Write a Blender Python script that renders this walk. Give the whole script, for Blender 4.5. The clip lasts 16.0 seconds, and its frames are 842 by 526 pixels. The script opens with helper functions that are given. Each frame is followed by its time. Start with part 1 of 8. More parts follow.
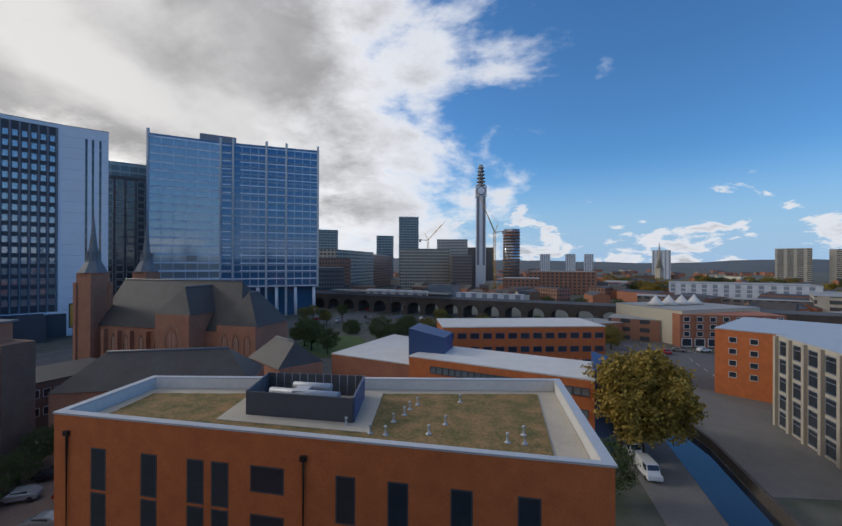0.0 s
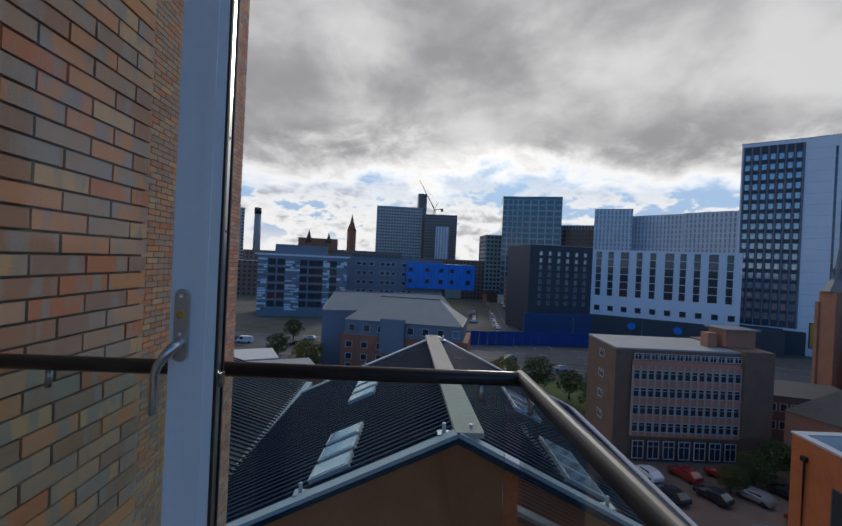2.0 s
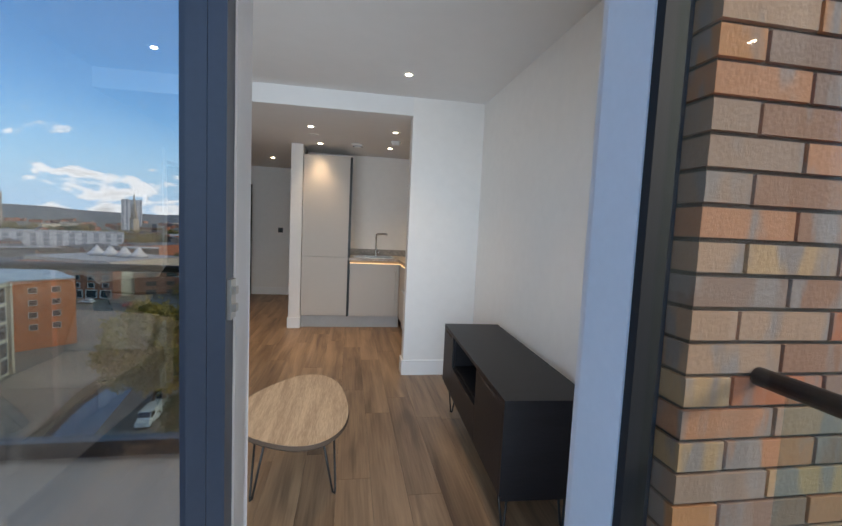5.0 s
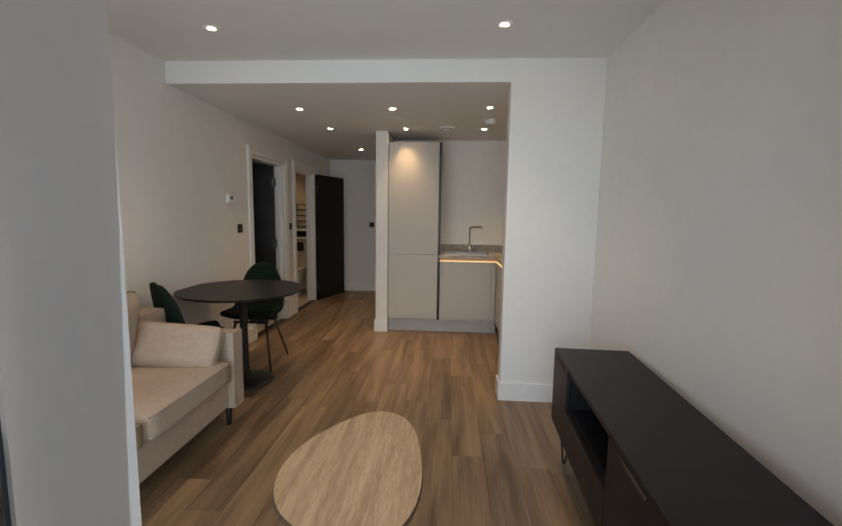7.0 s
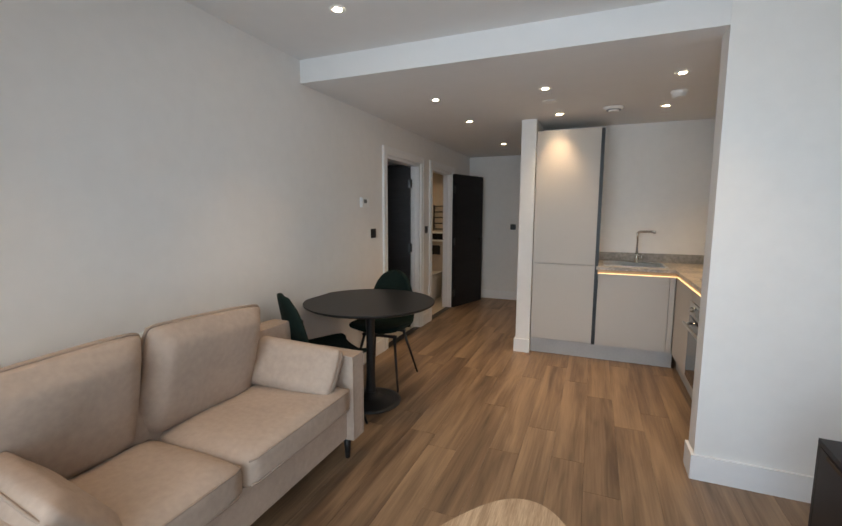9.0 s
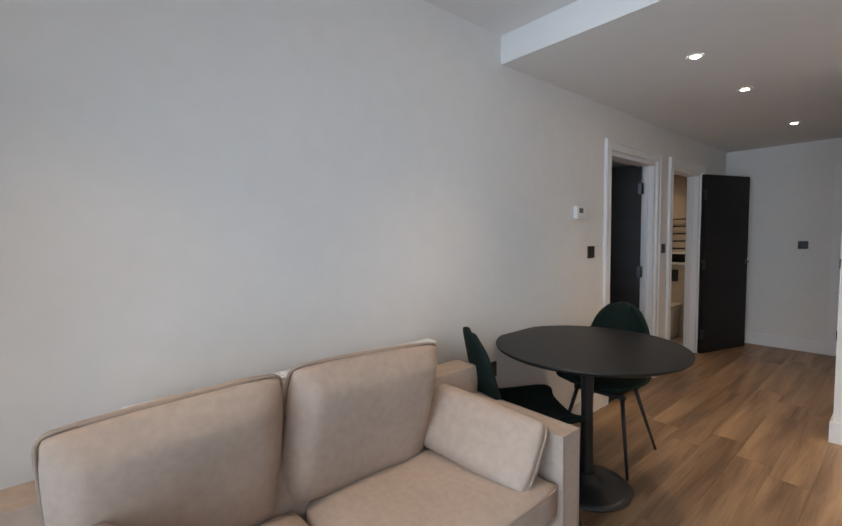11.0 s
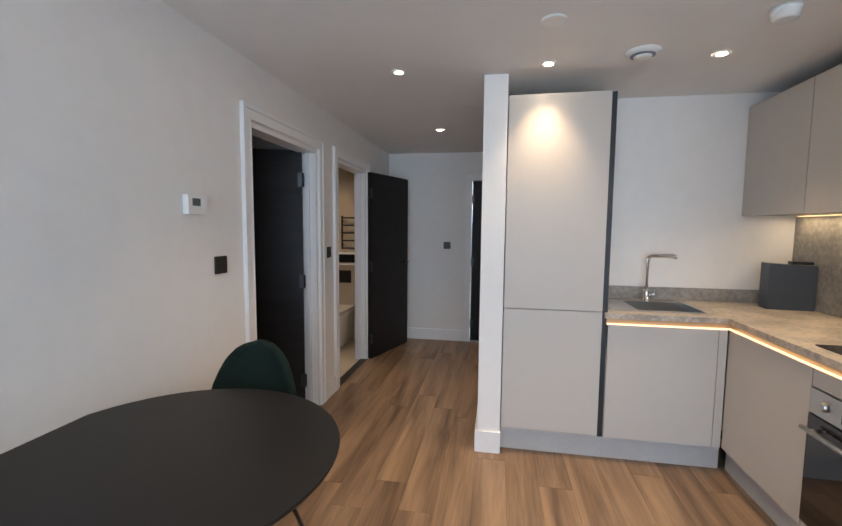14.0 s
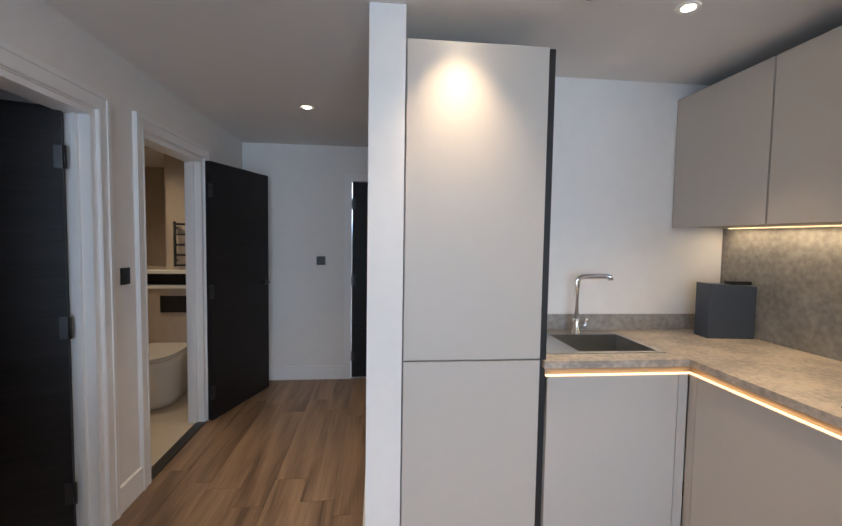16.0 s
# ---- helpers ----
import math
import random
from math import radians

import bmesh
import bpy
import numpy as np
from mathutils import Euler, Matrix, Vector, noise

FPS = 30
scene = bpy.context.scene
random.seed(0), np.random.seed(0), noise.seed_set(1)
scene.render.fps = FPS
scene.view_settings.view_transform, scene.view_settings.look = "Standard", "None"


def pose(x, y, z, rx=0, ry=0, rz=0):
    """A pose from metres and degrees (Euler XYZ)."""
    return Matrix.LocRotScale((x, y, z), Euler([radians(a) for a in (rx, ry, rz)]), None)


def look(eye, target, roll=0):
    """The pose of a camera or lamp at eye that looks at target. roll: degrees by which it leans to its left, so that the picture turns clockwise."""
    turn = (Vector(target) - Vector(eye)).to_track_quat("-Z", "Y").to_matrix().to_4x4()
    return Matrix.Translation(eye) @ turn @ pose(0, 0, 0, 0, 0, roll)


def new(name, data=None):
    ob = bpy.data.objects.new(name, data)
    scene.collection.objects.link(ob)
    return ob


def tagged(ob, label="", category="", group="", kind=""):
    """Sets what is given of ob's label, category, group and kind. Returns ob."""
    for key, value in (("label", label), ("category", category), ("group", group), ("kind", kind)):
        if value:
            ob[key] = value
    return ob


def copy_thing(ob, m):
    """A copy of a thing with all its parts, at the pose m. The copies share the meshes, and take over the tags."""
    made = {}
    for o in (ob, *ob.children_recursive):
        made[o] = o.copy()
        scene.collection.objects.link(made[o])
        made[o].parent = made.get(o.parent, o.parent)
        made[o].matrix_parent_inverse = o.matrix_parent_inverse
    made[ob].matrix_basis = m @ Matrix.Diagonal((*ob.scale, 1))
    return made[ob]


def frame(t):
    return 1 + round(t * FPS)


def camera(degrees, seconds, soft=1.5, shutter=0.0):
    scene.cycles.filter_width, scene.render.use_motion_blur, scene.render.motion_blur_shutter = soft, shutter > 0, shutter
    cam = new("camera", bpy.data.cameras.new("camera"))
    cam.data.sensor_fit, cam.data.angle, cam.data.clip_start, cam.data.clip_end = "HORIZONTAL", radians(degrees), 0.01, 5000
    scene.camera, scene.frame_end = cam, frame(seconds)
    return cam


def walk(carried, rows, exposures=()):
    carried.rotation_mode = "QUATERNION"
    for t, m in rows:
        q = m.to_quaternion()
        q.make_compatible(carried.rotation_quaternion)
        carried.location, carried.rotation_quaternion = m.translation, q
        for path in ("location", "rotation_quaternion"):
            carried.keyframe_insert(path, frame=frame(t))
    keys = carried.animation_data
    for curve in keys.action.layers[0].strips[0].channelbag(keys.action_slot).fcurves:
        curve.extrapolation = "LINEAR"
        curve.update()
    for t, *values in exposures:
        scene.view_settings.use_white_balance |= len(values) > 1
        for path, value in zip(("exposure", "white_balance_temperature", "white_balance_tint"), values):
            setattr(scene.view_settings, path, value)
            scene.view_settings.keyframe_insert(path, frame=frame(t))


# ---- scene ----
cam = camera(89.9, 16.0)
PATH = [
    (0, (2.655, -1.170, 1.399), (2.824, -3.163, 1.402), 0.2),
    (0.5, (2.718, -1.208, 1.397), (3.623, -2.992, 1.404), 0.6),
    (1, (2.794, -1.290, 1.400), (4.335, -2.565, 1.413), 1.5),
    (1.5, (2.870, -1.289, 1.405), (4.747, -1.979, 1.411), 2.0),
    (2, (3.052, -1.205, 1.375), (5.050, -1.294, 1.367), 2.7),
    (2.5, (3.225, -1.101, 1.37), (5.186, -0.713, 1.343), 3.0),
    (3, (3.334, -1.019, 1.369), (5.158, -0.201, 1.322), 3.3),
    (3.5, (3.432, -0.944, 1.361), (5.0, 0.296, 1.294), 3.4),
    (4, (3.405, -0.898, 1.374), (4.567, 0.725, 1.262), 3.7),
    (4.5, (3.371, -0.851, 1.365), (4.058, 1.021, 1.216), 3.0),
    (5, (3.369, -0.788, 1.338), (3.705, 1.176, 1.173), 2.6),
    (5.2, (3.369, -0.744, 1.319), (3.603, 1.235, 1.151), 2.8),
    (7.3, (3.484, -0.049, 1.404), (3.27, 1.925, 1.163), 0.8),
    (7.5, (3.49, 0.018, 1.414), (3.201, 1.982, 1.166), 0.9),
    (8, (3.455, 0.169, 1.414), (3.026, 2.107, 1.165), 0.6),
    (8.5, (3.394, 0.301, 1.413), (2.804, 2.196, 1.17), 0.4),
    (9, (3.33, 0.411, 1.415), (2.576, 2.248, 1.176), 0.2),
    (9.5, (3.236, 0.51, 1.376), (2.245, 2.235, 1.166), -0.1),
    (10, (3.149, 0.651, 1.384), (1.828, 2.141, 1.2), -0.7),
    (12.3, (2.751, 1.429, 1.317), (1.191, 2.675, 1.198), -0.9),
    (12.5, (2.786, 1.482, 1.355), (1.321, 2.835, 1.208), -0.5),
    (13, (2.74, 1.682, 1.385), (1.584, 3.306, 1.219), -0.3),
    (13.5, (2.718, 1.899, 1.411), (1.946, 3.735, 1.232), 0.1),
    (14, (2.729, 2.088, 1.411), (2.374, 4.048, 1.24), 0.5),
    (14.5, (2.773, 2.296, 1.408), (2.698, 4.289, 1.247), 0.5),
    (15, (2.771, 2.531, 1.412), (2.863, 4.524, 1.272), 0.6),
    (15.5, (2.733, 2.753, 1.414), (2.895, 4.743, 1.292), 0.9),
    (16, (2.669, 3.022, 1.414), (2.875, 5.008, 1.3), 0.9),
]
walk(cam, [(t, look(eye, target, roll)) for t, eye, target, roll in PATH],
     exposures=[(0.0, -0.5, 6300, 10), (0.5, -0.6, 6300, 10), (2.3, -0.7, 6150, 10), (3.0, -0.75, 6250, 10), (3.5, -0.45, 6400, 10), (4.0, 0.25, 6900, 10), (4.5, 0.7, 6900, 10), (5.2, 0.7, 6500, 10),
                (7.5, 0.45, 7400, 10), (9.0, 0.85, 6800, 10), (10.0, 1.0, 6500, 10), (12.5, 1.1, 6100, 10), (13.5, 1.3, 6150, 10), (14.0, 1.35, 6050, 10), (14.5, 1.35, 5900, 10), (16.0, 1.35, 5850, 10)])

# world: broken cloud over a pale blue sky, the sun low behind the cloud
SUN_AZ, SUN_EL = radians(-14.0), radians(24.0)
world = bpy.data.worlds.new("sky")
scene.world = world
world.use_nodes = True
wn, wl = world.node_tree.nodes, world.node_tree.links
wn.clear()


def wnode(kind, **values):
    n = wn.new(kind)
    for key, value in values.items():
        n.inputs[int(key[1:]) if key[0] == "i" and key[1:].isdigit() else key].default_value = value
    return n


def wmath(op, a, b=None):
    n = wn.new("ShaderNodeMath")
    n.operation = op
    for k, v in enumerate((a, b)):
        if v is None:
            continue
        if isinstance(v, (int, float)):
            n.inputs[k].default_value = v
        else:
            wl.new(v, n.inputs[k])
    return n.outputs[0]


def wmix(fac, a, b):
    n = wn.new("ShaderNodeMix")
    n.data_type = "RGBA"
    wl.new(fac, n.inputs[0])
    for k, v in ((6, a), (7, b)):
        if isinstance(v, tuple):
            n.inputs[k].default_value = v
        else:
            wl.new(v, n.inputs[k])
    return n.outputs[2]


def wramp(value, lo, hi):
    n = wn.new("ShaderNodeMapRange")
    n.interpolation_type = "SMOOTHSTEP"
    wl.new(value, n.inputs[0])
    n.inputs[1].default_value, n.inputs[2].default_value = lo, hi
    return n.outputs[0]


sky = wn.new("ShaderNodeTexSky")
sky.sky_type, sky.sun_disc = "NISHITA", False
sky.sun_elevation, sky.sun_rotation = SUN_EL, radians(90.0) - SUN_AZ
sky.air_density, sky.dust_density, sky.ozone_density = 1.0, 0.4, 2.0
coord = wn.new("ShaderNodeTexCoord")
split = wn.new("ShaderNodeSeparateXYZ")
wl.new(coord.outputs["Generated"], split.inputs[0])
dx, dy, dz = split.outputs
up = wmath("ADD", wmath("MAXIMUM", dz, 0.0), 0.50)
flat = wn.new("ShaderNodeCombineXYZ")
wl.new(wmath("DIVIDE", dx, up), flat.inputs[0])
wl.new(wmath("DIVIDE", dy, up), flat.inputs[1])
wl.new(wmath("DIVIDE", wmath("MULTIPLY", dz, 1.6), up), flat.inputs[2])


def wnoise(scale, detail, rough, shift):
    m = wn.new("ShaderNodeMapping")
    m.inputs["Location"].default_value = (shift, shift * 0.7, shift * 0.3)
    wl.new(flat.outputs[0], m.inputs["Vector"])
    n = wn.new("ShaderNodeTexNoise")
    n.inputs["Scale"].default_value, n.inputs["Detail"].default_value = scale, detail
    n.inputs["Roughness"].default_value, n.inputs["Distortion"].default_value = rough, 0.25
    wl.new(m.outputs[0], n.inputs["Vector"])
    return n.outputs[0]


big = wnoise(1.5, 10.0, 0.60, 3.1)
puff = wnoise(4.2, 10.0, 0.60, 8.4)
roll = wnoise(1.8, 6.0, 0.50, 21.7)
# a grey deck, thick towards +x, thinning out towards -x and ending above the horizon
high = wramp(dz, 0.05, 0.36)
cover = wmath("ADD", wmath("MULTIPLY", dx, 0.42), wmath("MULTIPLY", high, 0.07))
dens = wmath("ADD", wmath("ADD", wmath("MULTIPLY", big, 0.66), wmath("MULTIPLY", puff, 0.34)), cover)
ragged = wmath("ADD", dz, wmath("ADD", wmath("MULTIPLY", wmath("SUBTRACT", big, 0.5), 0.30), wmath("MULTIPLY", wmath("SUBTRACT", puff, 0.5), 0.22)))
toward = wramp(wmath("ADD", wmath("MULTIPLY", dx, math.cos(SUN_AZ)), wmath("MULTIPLY", dy, math.sin(SUN_AZ))), 0.2, 1.0)
ragged = wmath("ADD", ragged, wmath("MULTIPLY", wmath("SUBTRACT", 1.0, toward), 0.16))
deck = wramp(ragged, 0.155, 0.215)
mask = wmath("MULTIPLY", wramp(dens, 0.47, 0.58), deck)
shade = wramp(wmath("ADD", wmath("MULTIPLY", roll, 0.74), wmath("MULTIPLY", puff, 0.26)), 0.37, 0.60)
edge = wmath("MULTIPLY", wramp(dens, 0.50, 0.74), wramp(ragged, 0.17, 0.29))
body = wmath("MULTIPLY", wmath("ADD", wmath("MULTIPLY", shade, 0.44), 0.50), edge)
bright = wmix(toward, (1.15, 1.18, 1.25, 1), (1.90, 1.82, 1.70, 1))
cloud = wmix(body, bright, (0.45, 0.435, 0.435, 1))
skyc = wn.new("ShaderNodeMix")
skyc.data_type, skyc.blend_type = "RGBA", "MULTIPLY"
skyc.inputs[0].default_value = 1.0
skyc.inputs[7].default_value = (0.086, 0.150, 0.205, 1)
wl.new(sky.outputs[0], skyc.inputs[6])
bg = wn.new("ShaderNodeBackground")
# fair-weather heaps with grey bases low over the hills, and pale blue between them
low = wmath("SUBTRACT", 1.0, wramp(dz, 0.10, 0.26))
lump = wnoise(6.5, 11.0, 0.60, 14.3)
heapd = wmath("ADD", wmath("ADD", wmath("MULTIPLY", lump, 0.80), wmath("MULTIPLY", big, 0.20)), wmath("ADD", wmath("MULTIPLY", low, 0.08), wmath("MULTIPLY", toward, 0.045)))
heapd = wmath("SUBTRACT", heapd, wmath("MULTIPLY", wmath("MULTIPLY", wmath("SUBTRACT", 1.0, toward), wramp(dz, 0.03, 0.12)), 0.09))
heap = wmath("MULTIPLY", wramp(heapd, 0.56, 0.615), low)
heap = wmath("MULTIPLY", heap, wmath("SUBTRACT", 1.0, wmath("MULTIPLY", mask, 0.75)))
base = wmath("MULTIPLY", wramp(heapd, 0.61, 0.72), wramp(wnoise(9.0, 8.0, 0.6, 33.0), 0.42, 0.60))
heapc = wmix(wmath("MULTIPLY", base, 0.75), wmix(toward, (1.05, 1.08, 1.14, 1), (1.50, 1.44, 1.36, 1)), (0.58, 0.57, 0.59, 1))
glare = wmath("MULTIPLY", toward, wmath("SUBTRACT", 1.0, wramp(dz, 0.0, 0.08)))
rim = wmix(wmath("SUBTRACT", 1.0, wramp(dz, 0.0, 0.24)), skyc.outputs[2], (0.50, 0.74, 1.02, 1))
pale = wmix(wmath("MULTIPLY", toward, 0.85), rim, (0.66, 0.82, 1.06, 1))
clear = wmix(glare, pale, (1.60, 1.48, 1.30, 1))
wl.new(wmix(heap, wmix(mask, clear, cloud), heapc), bg.inputs[0])
bg.inputs[1].default_value = 1.0
wo = wn.new("ShaderNodeOutputWorld")
wl.new(bg.outputs[0], wo.inputs[0])

sun = new("sun", bpy.data.lights.new("sun", "SUN"))
sun.data.energy, sun.data.angle, sun.data.color = 1.5, radians(10.0), (1.0, 0.93, 0.82)
sd = Vector((math.cos(SUN_AZ) * math.cos(SUN_EL), math.sin(SUN_AZ) * math.cos(SUN_EL), math.sin(SUN_EL)))
sun.matrix_world = look(sd * 100, (0, 0, 0))

# ---- materials ----
def material(name, base, rough=0.6, metal=0.0, vary=0.08, scale=6.0, bump=0.0, bump_scale=60.0, stretch=(1, 1, 1), second=None, amount=0.5,
             spec=0.5, random_tone=0.0, coat=0.0, spread=0.4):
    """A procedural surface: base colour with broad stains and fine grain, and a fine relief."""
    m = bpy.data.materials.new(name)
    m.use_nodes = True
    nt = m.node_tree
    n, l = nt.nodes, nt.links
    bsdf = n["Principled BSDF"]
    bsdf.inputs["Roughness"].default_value = rough
    bsdf.inputs["Metallic"].default_value = metal
    bsdf.inputs["Specular IOR Level"].default_value = spec
    bsdf.inputs["Coat Weight"].default_value = coat
    tc = n.new("ShaderNodeTexCoord")
    mp = n.new("ShaderNodeMapping")
    mp.inputs["Scale"].default_value = stretch
    l.new(tc.outputs["Object"], mp.inputs[0])
    big = n.new("ShaderNodeTexNoise")
    big.inputs["Scale"].default_value, big.inputs["Detail"].default_value = scale, 3.0
    l.new(mp.outputs[0], big.inputs["Vector"])
    fine = n.new("ShaderNodeTexNoise")
    fine.inputs["Scale"].default_value, fine.inputs["Detail"].default_value = scale * 9.0, 5.0
    l.new(mp.outputs[0], fine.inputs["Vector"])
    add = n.new("ShaderNodeMath")
    add.operation = "ADD"
    l.new(big.outputs[0], add.inputs[0])
    l.new(fine.outputs[0], add.inputs[1])
    value = add.outputs[0]
    if random_tone:
        info = n.new("ShaderNodeObjectInfo")
        mul = n.new("ShaderNodeMath")
        mul.operation = "MULTIPLY_ADD"
        mul.inputs[1].default_value, mul.inputs[2].default_value = random_tone, -random_tone / 2
        l.new(info.outputs["Random"], mul.inputs[0])
        add2 = n.new("ShaderNodeMath")
        add2.operation = "ADD"
        l.new(value, add2.inputs[0])
        l.new(mul.outputs[0], add2.inputs[1])
        value = add2.outputs[0]
    ramp = n.new("ShaderNodeMapRange")
    ramp.inputs[1].default_value, ramp.inputs[2].default_value = 1.0 - spread, 1.0 + spread
    l.new(value, ramp.inputs[0])
    mix = n.new("ShaderNodeMix")
    mix.data_type = "RGBA"
    l.new(ramp.outputs[0], mix.inputs[0])
    dark = tuple(c * (1 - vary) for c in base) if second is None else tuple(b + (s - b) * amount for b, s in zip(base, second))
    light = tuple(min(1.0, c * (1 + vary)) for c in base)
    mix.inputs[6].default_value, mix.inputs[7].default_value = (*dark, 1), (*light, 1)
    l.new(mix.outputs[2], bsdf.inputs["Base Color"])
    if bump:
        bn = n.new("ShaderNodeTexNoise")
        bn.inputs["Scale"].default_value, bn.inputs["Detail"].default_value = bump_scale, 4.0
        l.new(mp.outputs[0], bn.inputs["Vector"])
        b = n.new("ShaderNodeBump")
        b.inputs["Strength"].default_value, b.inputs["Distance"].default_value = bump, 0.01
        l.new(bn.outputs[0], b.inputs["Height"])
        l.new(b.outputs[0], bsdf.inputs["Normal"])
    return m


def glass_material(name, tint=(0.92, 0.96, 0.95), gloss=0.5):
    """Clear thin glass: see-through, with a mirror coat that grows at grazing angles."""
    m = bpy.data.materials.new(name)
    m.use_nodes = True
    n, l = m.node_tree.nodes, m.node_tree.links
    n.clear()
    out = n.new("ShaderNodeOutputMaterial")
    clear = n.new("ShaderNodeBsdfTransparent")
    clear.inputs[0].default_value = (*tint, 1)
    mirror = n.new("ShaderNodeBsdfGlossy")
    mirror.inputs["Roughness"].default_value = 0.0
    lw = n.new("ShaderNodeLayerWeight")
    lw.inputs[0].default_value = 0.5
    pw = n.new("ShaderNodeMath")
    pw.operation = "POWER"
    pw.inputs[1].default_value = 4.0
    l.new(lw.outputs["Facing"], pw.inputs[0])
    k = n.new("ShaderNodeMath")
    k.operation = "MULTIPLY_ADD"
    k.inputs[1].default_value, k.inputs[2].default_value = 1.0 - gloss, gloss
    l.new(pw.outputs[0], k.inputs[0])
    mix = n.new("ShaderNodeMixShader")
    l.new(k.outputs[0], mix.inputs[0])
    l.new(clear.outputs[0], mix.inputs[1])
    l.new(mirror.outputs[0], mix.inputs[2])
    l.new(mix.outputs[0], out.inputs[0])
    return m


def glow(name, color, strength):
    m = bpy.data.materials.new(name)
    m.use_nodes = True
    b = m.node_tree.nodes["Principled BSDF"]
    b.inputs["Base Color"].default_value = (*color, 1)
    b.inputs["Emission Color"].default_value = (*color, 1)
    b.inputs["Emission Strength"].default_value = strength
    return m


def plank_material(name, light, dark):
    """Oak-look vinyl: long grain along the board, tone by board."""
    m = bpy.data.materials.new(name)
    m.use_nodes = True
    n, l = m.node_tree.nodes, m.node_tree.links
    bsdf = n["Principled BSDF"]
    bsdf.inputs["Roughness"].default_value = 0.42
    tc, info = n.new("ShaderNodeTexCoord"), n.new("ShaderNodeObjectInfo")
    off = n.new("ShaderNodeVectorMath")
    off.operation = "MULTIPLY_ADD"
    comb = n.new("ShaderNodeCombineXYZ")
    for k in range(3):
        l.new(info.outputs["Random"], comb.inputs[k])
    l.new(comb.outputs[0], off.inputs[0])
    off.inputs[1].default_value = (37.0, 91.0, 13.0)
    l.new(tc.outputs["Object"], off.inputs[2])
    mp = n.new("ShaderNodeMapping")
    mp.inputs["Scale"].default_value = (7.0, 0.65, 1.0)
    l.new(off.outputs[0], mp.inputs[0])
    g1 = n.new("ShaderNodeTexNoise")
    g1.inputs["Scale"].default_value, g1.inputs["Detail"].default_value, g1.inputs["Distortion"].default_value = 1.3, 6.0, 0.7
    l.new(mp.outputs[0], g1.inputs["Vector"])
    mp2 = n.new("ShaderNodeMapping")
    mp2.inputs["Scale"].default_value = (60.0, 2.0, 1.0)
    l.new(off.outputs[0], mp2.inputs[0])
    g2 = n.new("ShaderNodeTexNoise")
    g2.inputs["Scale"].default_value, g2.inputs["Detail"].default_value = 1.6, 4.0
    l.new(mp2.outputs[0], g2.inputs["Vector"])
    s = n.new("ShaderNodeMath")
    s.operation = "MULTIPLY_ADD"
    s.inputs[1].default_value = 0.30
    l.new(g2.outputs[0], s.inputs[0])
    l.new(g1.outputs[0], s.inputs[2])
    t = n.new("ShaderNodeMath")
    t.operation = "MULTIPLY_ADD"
    t.inputs[1].default_value = 0.13
    l.new(info.outputs["Random"], t.inputs[0])
    l.new(s.outputs[0], t.inputs[2])
    r = n.new("ShaderNodeMapRange")
    r.inputs[1].default_value, r.inputs[2].default_value = 0.50, 0.98
    l.new(t.outputs[0], r.inputs[0])
    mix = n.new("ShaderNodeMix")
    mix.data_type = "RGBA"
    mix.inputs[6].default_value, mix.inputs[7].default_value = (*dark, 1), (*light, 1)
    l.new(r.outputs[0], mix.inputs[0])
    l.new(mix.outputs[2], bsdf.inputs["Base Color"])
    b = n.new("ShaderNodeBump")
    b.inputs["Strength"].default_value, b.inputs["Distance"].default_value = 0.15, 0.003
    l.new(g2.outputs[0], b.inputs["Height"])
    l.new(b.outputs[0], bsdf.inputs["Normal"])
    return m


